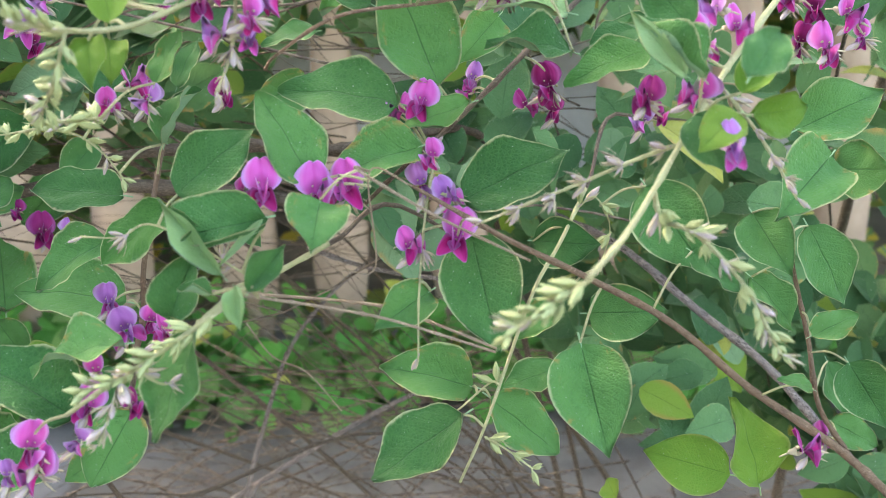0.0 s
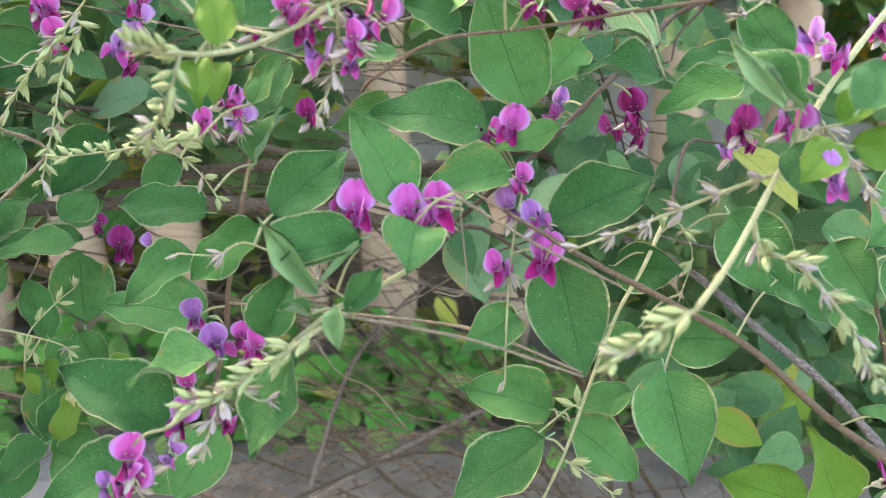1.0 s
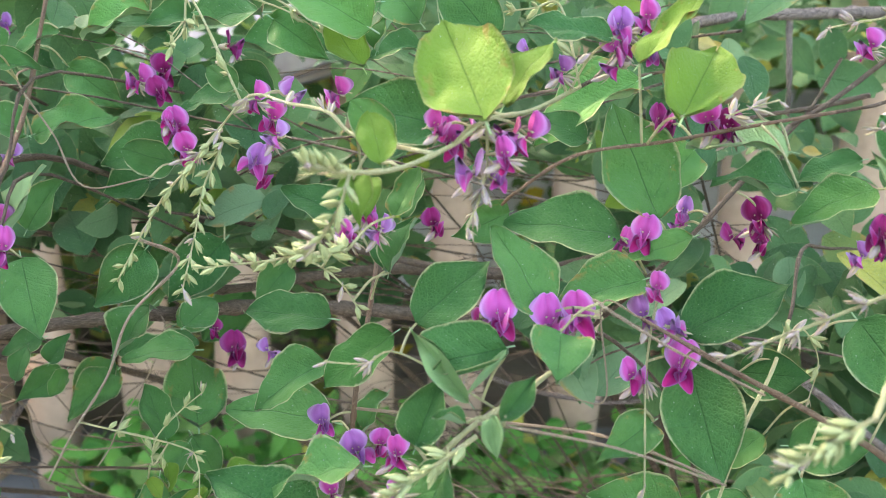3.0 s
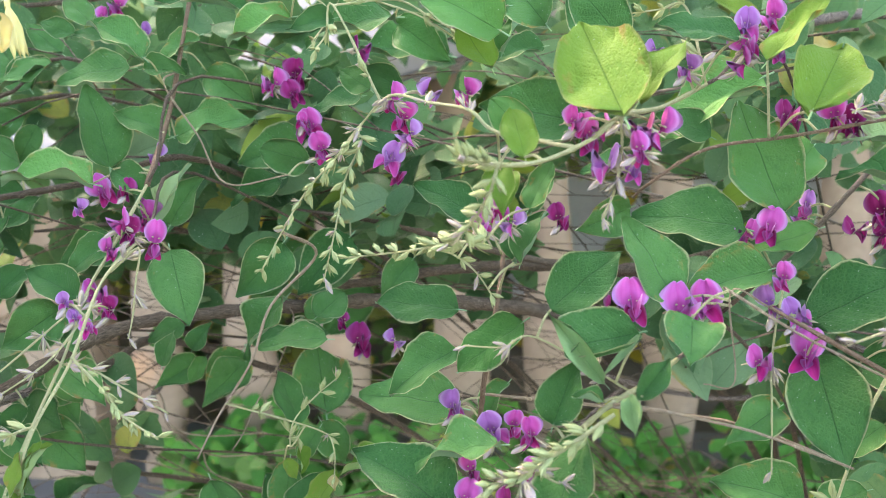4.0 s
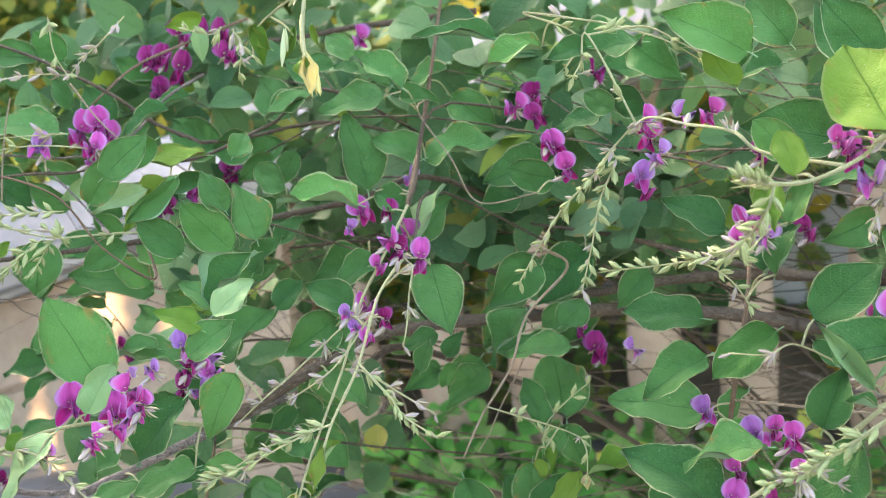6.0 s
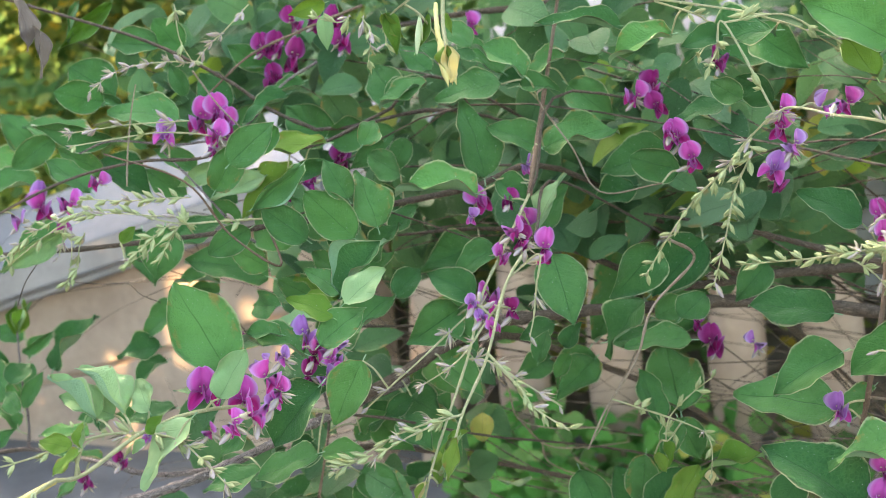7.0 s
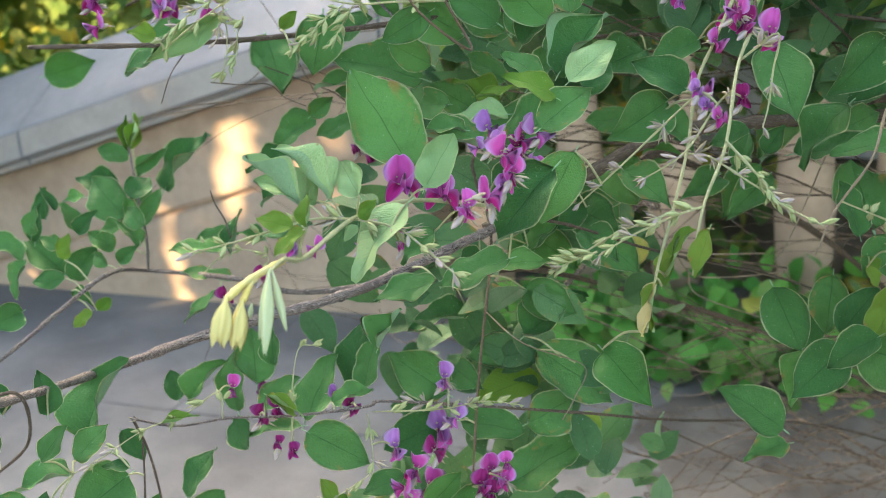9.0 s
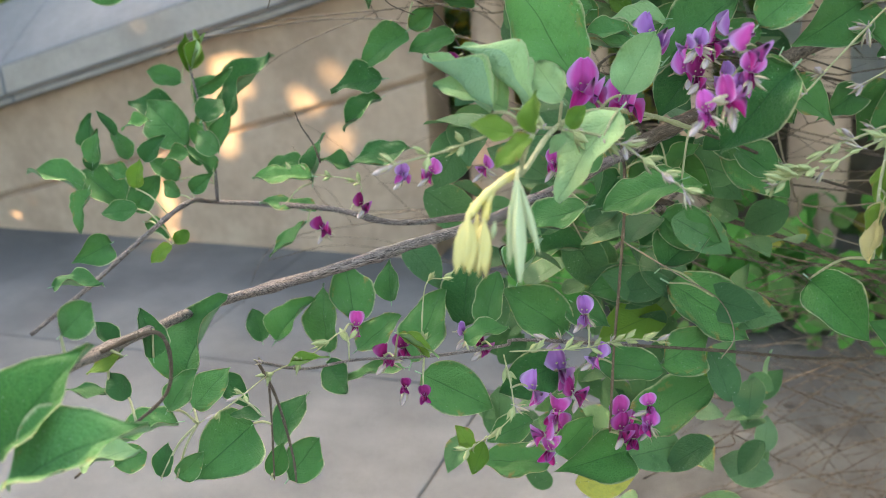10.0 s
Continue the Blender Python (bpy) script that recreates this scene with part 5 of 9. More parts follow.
stalks(bush, [(0.0720, 0.4458, 0.9850, 0.0831, 0.4266, 0.9623), (0.0800, 0.4498, 0.9857, 0.0833, 0.4452, 0.9747), (0.0264, 0.4248, 0.9804, 0.0367, 0.4019, 0.9927), (0.0244, 0.4239, 0.9802, 0.0230, 0.4220, 1.0104), (0.0440, 0.4331, 0.9820, 0.0374, 0.4552, 0.9841), (0.0551, 0.4381, 0.9832, 0.0521, 0.4498, 0.9860)])

bush = branch("pale young shrub stem with downy buds and magenta flowers")
stem(bush, [(0.3329, 1.1614, -0.0100), (0.3250, 1.1414, 0.2400), (0.1466, 0.8758, 0.7808), (0.0487, 0.5515, 1.0013), (0.0031, 0.4580, 1.0003)], 0.0008, 0.0009, BARK, "cane")
stem(bush, [(0.0031, 0.4580, 1.0003), (-0.0165, 0.4225, 0.9940), (-0.0317, 0.3890, 0.9939), (-0.0413, 0.3656, 0.9883), (-0.0578, 0.3514, 0.9825), (-0.0716, 0.3388, 0.9830), (-0.0802, 0.3278, 0.9864)], 0.0009, 0.0008, STEM_PALE)
spike(bush, [(-0.0317, 0.3890, 0.9939), (-0.0317, 0.3868, 0.9829), (-0.0339, 0.3836, 0.9689), (-0.0390, 0.3804, 0.9571)], 0.0007, STEM_PALE, 17, 1)
spike(bush, [(-0.0690, 0.3412, 0.9828), (-0.0760, 0.3335, 0.9845), (-0.0820, 0.3260, 0.9868)], 0.0006, STEM_PALE, 17, 0)
spike(bush, [(-0.0480, 0.3598, 0.9859), (-0.0771, 0.3907, 0.9887), (-0.0888, 0.4007, 0.9966), (-0.1087, 0.4287, 0.9980), (-0.1308, 0.4563, 0.9997), (-0.1476, 0.4716, 0.9865), (-0.1578, 0.4675, 0.9744)], 0.0008, STEM_PALE, 20, 1)
stem(bush, [(-0.1899, 0.4766, 0.9364), (-0.1819, 0.5043, 0.9202), (-0.2011, 0.4865, 0.8986), (-0.2075, 0.4703, 0.8749), (-0.2223, 0.4632, 0.8516), (-0.2294, 0.4482, 0.8340)], 0.0009, 0.0005, DRY, "dry_twig")
spike(bush, [(-0.0716, 0.3387, 0.9825), (-0.0739, 0.3368, 0.9745), (-0.0794, 0.3444, 0.9658), (-0.0855, 0.3523, 0.9586), (-0.0934, 0.3701, 0.9509)], 0.0007, STEM_PALE, 29, 0)
spike(bush, [(-0.0934, 0.3701, 0.9509), (-0.0840, 0.4017, 0.9462), (-0.1008, 0.4087, 0.9434), (-0.1182, 0.4153, 0.9392), (-0.1481, 0.4299, 0.9335)], 0.0006, STEM_PALE, 40, 0)
spike(bush, [(-0.1090, 0.4119, 0.9414), (-0.1016, 0.4277, 0.9353), (-0.0924, 0.4277, 0.9281), (-0.0855, 0.4269, 0.9181)], 0.0005, STEM_PALE, 13, 0)
spike(bush, [(-0.1476, 0.4713, 0.9853), (-0.1603, 0.4663, 0.9708), (-0.1745, 0.4716, 0.9574), (-0.1879, 0.4761, 0.9395), (-0.2026, 0.4795, 0.9166)], 0.0006, STEM_PALE, 36, 0)
spike(bush, [(-0.1507, 0.4701, 0.9817), (-0.1476, 0.4701, 0.9790), (-0.1553, 0.4653, 0.9618), (-0.1593, 0.4607, 0.9420), (-0.1652, 0.4548, 0.9172)], 0.0006, STEM_PALE, 36, 0)
spike(bush, [(-0.1354, 0.4605, 0.9960), (-0.1598, 0.4801, 1.0396), (-0.1631, 0.4771, 1.0272), (-0.1652, 0.4651, 1.0205)], 0.0006, STEM_PALE, 11, 0)
spike(bush, [(-0.1598, 0.4801, 1.0396), (-0.1361, 0.5051, 1.0415), (-0.1204, 0.5060, 1.0331), (-0.1100, 0.5065, 1.0270)], 0.0006, STEM_PALE, 11, 0)
spike(bush, [(-0.1898, 0.4921, 0.8346), (-0.1980, 0.4926, 0.8235), (-0.1965, 0.4954, 0.8360), (-0.1851, 0.4997, 0.8482), (-0.1743, 0.5032, 0.8567)], 0.0005, STEM_PALE, 16, 0)
spike(bush, [(-0.2198, 0.4644, 0.8555), (-0.1853, 0.4963, 0.8314), (-0.1743, 0.4868, 0.8263), (-0.1738, 0.4836, 0.8098)], 0.0005, STEM_PALE, 14, 0)
spike(bush, [(-0.2657, 0.3913, 1.0693), (-0.3047, 0.4197, 1.0555), (-0.3068, 0.4162, 1.0419)], 0.0006, STEM_PALE, 11, 0)
stem(bush, [(-0.2657, 0.3913, 1.0693), (-0.2625, 0.3778, 1.0508), (-0.2572, 0.3662, 1.0385)], 0.0009, 0.0009, STEM_PALE, "side_twig")
spike(bush, [(-0.1591, 0.5127, 1.0455), (-0.1968, 0.5035, 1.0535), (-0.1753, 0.5077, 1.0438), (-0.1694, 0.5076, 1.0352), (-0.1745, 0.4932, 1.0237)], 0.0006, STEM_PALE, 14, 0)
spike(bush, [(-0.1430, 0.4979, 1.0410), (-0.1591, 0.5127, 1.0455), (-0.1294, 0.5191, 1.0347), (-0.1106, 0.5220, 1.0225)], 0.0006, STEM_PALE, 13, 0)
spike(bush, [(0.0031, 0.4580, 1.0003), (-0.0038, 0.4806, 1.0321), (-0.0156, 0.4771, 1.0317), (-0.0321, 0.4719, 1.0299)], 0.0006, STEM_PALE, 16, 0)
leaves(bush, [
    (-0.0753, 0.4526, 0.8997, -35.8, 34.1, -166.1, 0.0369, 0.0244, 2, 0),
    (-0.2014, 0.5096, 0.7722, -38.8, 33.4, -166.4, 0.0312, 0.0206, 1, 0),
    (-0.2093, 0.5400, 0.8050, -18.8, 67.1, -42.8, 0.0152, 0.0100, 3, 1),
    (-0.1996, 0.5579, 0.8737, 38.2, -24.6, 56.7, 0.0249, 0.0199, 2, 0),
    (-0.0715, 0.4655, 0.9465, 20.6, -61.3, 35.3, 0.0219, 0.0144, 0, 0),
    (-0.0762, 0.3730, 0.9762, 7.6, 35.6, -74.6, 0.0195, 0.0120, 3, 1),
    (-0.0752, 0.4466, 0.9271, 0.6, -62.2, 36.9, 0.0254, 0.0168, 1, 0),
    (-0.0642, 0.3586, 0.9831, -4.6, -48.0, 112.4, 0.0220, 0.0134, 2, 1),
    (0.0070, 0.4811, 0.9762, -46.3, -26.1, 173.8, 0.0260, 0.0172, 0, 0)])
leaves(bush, [
    (-0.0307, 0.3578, 0.9959, -30.0, -35.0, 110.3, 0.0514, 0.0326, 4, 1),
    (-0.0257, 0.3859, 0.9990, 13.5, -50.6, 23.3, 0.0293, 0.0193, 0, 1),
    (-0.0479, 0.4147, 0.9901, -66.8, -12.6, -173.1, 0.0393, 0.0260, 1, 0),
    (-0.0648, 0.3946, 0.9858, -73.9, -39.5, 150.7, 0.0230, 0.0153, 4, 0),
    (-0.0777, 0.4017, 0.9734, -0.1, 36.3, -77.8, 0.0201, 0.0131, 1, 1),
    (-0.0690, 0.4220, 0.9549, 24.6, -56.7, 26.8, 0.0209, 0.0138, 4, 0),
    (-0.0351, 0.4919, 1.0183, -75.6, -50.6, 162.8, 0.0352, 0.0230, 3, 0),
    (-0.0928, 0.5142, 1.0078, -34.5, -53.2, 174.2, 0.0354, 0.0233, 4, 1),
    (0.0313, 0.5041, 1.0007, -20.4, 26.1, -165.0, 0.0554, 0.0365, 1, 0)])
leaves(bush, [
    (0.0144, 0.4369, 1.0197, -28.8, -11.5, -172.9, 0.0337, 0.0205, 2, 0),
    (-0.1911, 0.5177, 1.0360, -32.8, 12.4, -168.1, 0.0343, 0.0227, 3, 0),
    (-0.1926, 0.5533, 0.8625, -18.5, 2.3, -170.1, 0.0390, 0.0258, 0, 0),
    (-0.1440, 0.5566, 0.9966, -92.1, -27.7, 163.0, 0.0263, 0.0177, 2, 0),
    (-0.1598, 0.5466, 0.9977, -65.7, -26.6, 147.3, 0.0231, 0.0143, 4, 0),
    (-0.1400, 0.5225, 1.0340, -28.0, 4.5, -169.7, 0.0457, 0.0302, 5, 0),
    (-0.0849, 0.5243, 1.0371, -51.1, 5.7, -169.4, 0.0383, 0.0253, 0, 0),
    (-0.0303, 0.4579, 1.0188, -79.9, -50.1, -177.6, 0.0355, 0.0234, 4, 0),
    (-0.0852, 0.4918, 1.0254, -61.6, -30.4, -170.6, 0.0457, 0.0302, 1, 0)])
leaves(bush, [
    (-0.0668, 0.5236, 1.0271, -66.4, -48.5, 154.3, 0.0367, 0.0241, 3, 0),
    (-0.1607, 0.4835, 1.0340, -54.1, 8.9, -162.1, 0.0206, 0.0136, 1, 0),
    (-0.2043, 0.5327, 0.7624, 12.2, -53.7, 40.4, 0.0329, 0.0217, 4, 1),
    (-0.1327, 0.5429, 0.7920, -26.7, 54.3, -139.3, 0.0303, 0.0203, 4, 0),
    (-0.2572, 0.3665, 1.0401, -26.0, 77.6, -47.7, 0.0155, 0.0102, 2, 3),
    (-0.2574, 0.3665, 1.0401, 10.4, 77.3, -102.0, 0.0117, 0.0077, 5, 1),
    (-0.2855, 0.4189, 1.0544, -89.6, 66.3, -138.9, 0.0196, 0.0043, 7, 1),
    (-0.2773, 0.4209, 1.0544, 56.4, 73.0, -27.1, 0.0105, 0.0037, 3, 1),
    (-0.1738, 0.4841, 0.8125, -8.2, 77.3, -109.5, 0.0084, 0.0056, 5, 3),
    (-0.2089, 0.5132, 0.8078, 37.3, 58.8, 3.3, 0.0128, 0.0085, 0, 1)])
folded_leaves(bush, [
    (-0.2771, 0.4085, 1.0451, 13.2, 60.0, -49.9, 0.0224, 0.0064, 0),
    (-0.2795, 0.4135, 1.0419, -25.9, 54.1, -41.5, 0.0192, 0.0050, 0),
    (-0.2869, 0.4109, 1.0535, -30.9, 68.7, -89.2, 0.0183, 0.0028, 1),
    (-0.2872, 0.4132, 1.0544, -56.2, 73.7, -66.4, 0.0122, 0.0024, 1)])
stem(bush, [(-0.2827, 0.4226, 1.0589), (-0.2802, 0.4154, 1.0517), (-0.2769, 0.4079, 1.0424)], 0.0010, 0.0013, GOLD_DOWN)
leaves(bush, [
    (-0.3270, 0.4228, 0.9949, 50.1, -39.1, 84.1, 0.0183, 0.0128, 1, 0),
    (-0.2237, 0.5492, 1.0424, -27.1, -8.8, -169.5, 0.0485, 0.0143, 1, 0),
    (-0.0719, 0.5769, 1.0165, -31.5, 9.1, -166.1, 0.0287, 0.0190, 1, 0),
    (-0.0915, 0.5514, 1.0142, 2.7, -61.4, 32.6, 0.0260, 0.0138, 3, 0),
    (-0.1997, 0.5512, 0.8119, -42.7, 54.3, -152.5, 0.0241, 0.0159, 1, 0),
    (-0.1522, 0.5314, 0.8037, -5.9, 11.9, -173.7, 0.0374, 0.0185, 5, 1)])
flowers(bush, [
    (-0.0858, 0.4577, 0.9506, -1.8, -12.3, -40.2, 0.0144, 0),
    (-0.0808, 0.4920, 0.9771, -15.7, 15.6, -85.6, 0.0113, 2),
    (-0.0478, 0.3860, 0.9925, -12.1, 1.8, -72.6, 0.0096, 0),
    (-0.0440, 0.3916, 0.9868, 5.9, 9.9, -71.8, 0.0127, 0),
    (-0.0387, 0.3951, 0.9892, 13.5, 14.3, -122.8, 0.0089, 0),
    (-0.0246, 0.3893, 0.9894, 6.7, -11.4, -124.3, 0.0104, 2),
    (-0.0196, 0.3900, 0.9892, -0.1, -5.5, -128.2, 0.0129, 0),
    (-0.0259, 0.3765, 0.9834, 14.0, -4.2, -84.3, 0.0105, 0),
    (-0.0382, 0.3845, 0.9771, -2.6, -8.3, -109.3, 0.0129, 1),
    (-0.0278, 0.3857, 0.9743, -14.2, -14.5, -73.0, 0.0096, 1),
    (0.0175, 0.4462, 1.0237, -3.9, 5.3, -90.5, 0.0120, 1),
    (0.0273, 0.4467, 1.0268, 3.6, 11.8, -132.8, 0.0110, 0)])
flowers(bush, [
    (0.0173, 0.4430, 1.0166, 17.1, -11.2, -96.4, 0.0119, 0),
    (0.0150, 0.4411, 1.0092, -5.8, 11.6, -118.9, 0.0105, 0),
    (0.0301, 0.4448, 1.0152, 2.7, -1.3, -71.9, 0.0105, 1),
    (-0.0055, 0.4477, 1.0074, -11.1, 15.2, -77.3, 0.0094, 1),
    (-0.0171, 0.4578, 1.0158, 11.1, -4.3, -116.3, 0.0072, 1),
    (-0.1072, 0.5207, 0.9960, -7.0, 10.2, -92.6, 0.0123, 0),
    (-0.1133, 0.4593, 0.9999, 8.8, 15.7, -58.3, 0.0105, 1),
    (-0.1349, 0.4759, 0.9975, -7.7, 11.2, -101.3, 0.0114, 0),
    (-0.1385, 0.5204, 0.9848, -11.8, 13.8, -110.6, 0.0131, 0),
    (-0.1313, 0.4936, 0.9800, 16.4, -0.9, -77.4, 0.0108, 1),
    (-0.1393, 0.4900, 0.9683, -20.3, 1.6, -41.1, 0.0135, 1),
    (-0.1382, 0.4991, 0.9612, -6.0, 16.0, -72.2, 0.0116, 2)])
flowers(bush, [
    (-0.0794, 0.4438, 0.9461, -9.7, -0.9, -87.9, 0.0103, 1),
    (-0.0895, 0.4318, 0.9459, 1.0, 12.8, -113.0, 0.0096, 0),
    (-0.1591, 0.5777, 0.8550, -0.4, 4.4, -90.0, 0.0105, 1)])
stalks(bush, [(-0.0673, 0.3803, 0.9878, -0.0762, 0.3730, 0.9762), (-0.0871, 0.4271, 0.9204, -0.0752, 0.4466, 0.9271), (-0.0578, 0.3514, 0.9825, -0.0642, 0.3586, 0.9831), (-0.0413, 0.3656, 0.9883, -0.0307, 0.3578, 0.9959), (-0.0317, 0.3890, 0.9939, -0.0257, 0.3859, 0.9990), (-0.0248, 0.4042, 0.9939, -0.0479, 0.4147, 0.9901), (-0.0731, 0.3865, 0.9883, -0.0648, 0.3946, 0.9858), (-0.0771, 0.3907, 0.9887, -0.0777, 0.4017, 0.9734), (-0.0840, 0.4017, 0.9462, -0.0690, 0.4220, 0.9549), (-0.0304, 0.4725, 1.0301, -0.0351, 0.4919, 1.0183), (-0.1106, 0.5220, 1.0225, -0.0928, 0.5142, 1.0078), (-0.0016, 0.4495, 0.9988, 0.0144, 0.4369, 1.0197), (-0.1836, 0.5061, 1.0476, -0.1911, 0.5177, 1.0360), (-0.1375, 0.5174, 1.0377, -0.1400, 0.5225, 1.0340), (-0.1106, 0.5220, 1.0225, -0.0849, 0.5243, 1.0371)])
stalks(bush, [(-0.0321, 0.4719, 1.0299, -0.0303, 0.4579, 1.0188), (-0.1100, 0.5065, 1.0270, -0.0852, 0.4918, 1.0254), (-0.2935, 0.4115, 1.0595, -0.2827, 0.4194, 1.0449), (-0.1980, 0.4926, 0.8235, -0.2089, 0.5132, 0.8078), (-0.0350, 0.3809, 0.9919, -0.0495, 0.3901, 0.9908), (-0.0317, 0.3877, 0.9875, -0.0456, 0.3975, 0.9852), (-0.0317, 0.3883, 0.9905, -0.0360, 0.3985, 0.9885), (-0.0317, 0.3881, 0.9897, -0.0221, 0.3926, 0.9864), (-0.0292, 0.3944, 0.9939, -0.0162, 0.3944, 0.9860), (-0.0319, 0.3866, 0.9821, -0.0258, 0.3811, 0.9810), (-0.0026, 0.4477, 0.9984, -0.0069, 0.4521, 1.0068), (-0.1254, 0.4497, 0.9993, -0.1158, 0.4638, 0.9992), (-0.1404, 0.4651, 0.9921, -0.1341, 0.4813, 0.9963), (-0.0993, 0.4277, 0.9335, -0.0877, 0.4360, 0.9450)])

bush = branch("arching grey-brown branch with oval green leaves and magenta flowers")
stem(bush, [(0.2063, 1.1674, -0.0100), (0.2216, 1.1474, 0.2400), (-0.1300, 0.9356, 0.7300), (-0.2774, 0.6711, 0.9393), (-0.3470, 0.5961, 0.9456)], 0.0016, 0.0020, BARK, "cane")
stem(bush, [(-0.3470, 0.5961, 0.9456), (-0.4038, 0.5477, 0.9406), (-0.4433, 0.5187, 0.9383), (-0.4810, 0.5018, 0.9363), (-0.5249, 0.4822, 0.9347), (-0.5713, 0.4510, 0.9360), (-0.6425, 0.4208, 0.9400)], 0.0020, 0.0012, BARK)
leaves(bush, [
    (-0.4217, 0.5124, 0.9301, -70.7, -23.0, 160.2, 0.0447, 0.0280, 1, 0),
    (-0.4097, 0.5503, 0.9259, -54.6, -39.3, -179.0, 0.0439, 0.0287, 5, 0),
    (-0.3842, 0.5091, 0.9010, 31.8, -44.1, 27.2, 0.0336, 0.0222, 5, 0),
    (-0.4148, 0.5461, 0.8842, -24.2, -37.6, -172.7, 0.0318, 0.0210, 5, 1),
    (-0.4195, 0.5703, 0.8945, -36.6, -39.1, -173.2, 0.0285, 0.0188, 2, 0),
    (-0.4621, 0.5450, 0.9007, -36.2, -18.7, -160.5, 0.0561, 0.0370, 1, 0),
    (-0.5742, 0.5331, 0.9828, 33.5, 38.2, 14.1, 0.0451, 0.0298, 1, 0),
    (-0.4951, 0.5522, 0.9358, -30.3, 17.8, -152.5, 0.0414, 0.0273, 4, 0),
    (-0.4030, 0.5518, 0.8965, -24.8, -62.1, 162.3, 0.0226, 0.0149, 3, 0)])
leaves(bush, [
    (-0.4404, 0.5743, 0.8762, -53.0, -28.7, -167.9, 0.0339, 0.0224, 4, 0),
    (-0.5053, 0.5538, 0.8951, -18.0, -7.8, -159.7, 0.0321, 0.0178, 3, 0),
    (-0.5049, 0.5516, 0.8887, -29.8, -15.9, -162.6, 0.0197, 0.0130, 2, 0),
    (-0.4421, 0.5130, 0.9137, -78.7, -26.5, -179.1, 0.0282, 0.0184, 2, 0),
    (-0.5492, 0.4902, 0.9672, -23.8, -40.0, -166.6, 0.0347, 0.0229, 2, 0),
    (-0.4227, 0.4874, 0.8960, -68.2, 3.7, 163.2, 0.0270, 0.0172, 5, 0),
    (-0.4643, 0.5212, 0.9402, -54.5, -41.7, -167.2, 0.0222, 0.0147, 4, 0),
    (-0.3736, 0.5705, 0.9609, -74.6, -24.1, 158.6, 0.0316, 0.0195, 2, 0),
    (-0.3793, 0.5787, 0.9381, -56.2, -32.8, -174.9, 0.0263, 0.0173, 4, 0)])
leaves(bush, [
    (-0.3728, 0.5136, 0.9174, 39.8, -54.3, 27.5, 0.0280, 0.0185, 5, 0),
    (-0.3784, 0.5558, 0.9268, 45.2, -40.4, 21.5, 0.0249, 0.0165, 2, 0),
    (-0.3924, 0.5319, 0.9265, -63.8, -56.1, 175.7, 0.0193, 0.0133, 2, 0)])
flowers(bush, [
    (-0.4196, 0.5370, 0.9621, 11.2, 16.7, -85.3, 0.0103, 2),
    (-0.4417, 0.5289, 0.9540, 4.0, 5.9, -69.5, 0.0144, 0),
    (-0.4356, 0.5313, 0.9569, 17.0, -5.8, -33.6, 0.0110, 2),
    (-0.6631, 0.5036, 0.9585, 1.2, 3.5, -64.4, 0.0177, 0),
    (-0.6222, 0.4536, 0.9472, -13.2, 4.7, -75.6, 0.0127, 0),
    (-0.5529, 0.4614, 0.9461, -3.8, -2.7, -26.0, 0.0124, 2)])
stalks(bush, [(-0.4326, 0.5266, 0.9389, -0.4217, 0.5124, 0.9301), (-0.4070, 0.5454, 0.9404, -0.4097, 0.5503, 0.9259), (-0.4456, 0.5177, 0.9382, -0.4421, 0.5130, 0.9137), (-0.4598, 0.5114, 0.9375, -0.4643, 0.5212, 0.9402), (-0.3741, 0.5730, 0.9432, -0.3736, 0.5705, 0.9609), (-0.3746, 0.5726, 0.9432, -0.3793, 0.5787, 0.9381), (-0.3859, 0.5630, 0.9421, -0.3784, 0.5558, 0.9268), (-0.4044, 0.5473, 0.9405, -0.3924, 0.5319, 0.9265), (-0.4369, 0.5235, 0.9387, -0.4439, 0.5353, 0.9518), (-0.4317, 0.5273, 0.9390, -0.4391, 0.5344, 0.9543), (-0.5540, 0.4626, 0.9356, -0.5579, 0.4636, 0.9434)])

bush = branch("arching grey-brown branch with oval green leaves and magenta flowers")
stem(bush, [(0.1972, 1.1520, -0.0100), (0.1938, 1.1320, 0.2400), (-0.1845, 0.9429, 0.7812), (-0.3603, 0.6858, 1.0038), (-0.3937, 0.5877, 0.9980)], 0.0010, 0.0012, BARK, "cane")
stem(bush, [(-0.3937, 0.5877, 0.9980), (-0.4143, 0.5311, 0.9851), (-0.4411, 0.4984, 0.9912), (-0.4595, 0.4781, 0.9861), (-0.4920, 0.4641, 0.9871), (-0.5369, 0.4536, 0.9787), (-0.5860, 0.4387, 0.9589)], 0.0012, 0.0008, BARK)
spike(bush, [(-0.4530, 0.4853, 0.9879), (-0.4454, 0.4759, 0.9982), (-0.4599, 0.4486, 1.0044), (-0.4700, 0.4219, 1.0045), (-0.4798, 0.3951, 1.0036)], 0.0005, STEM_PALE, 9, 0)
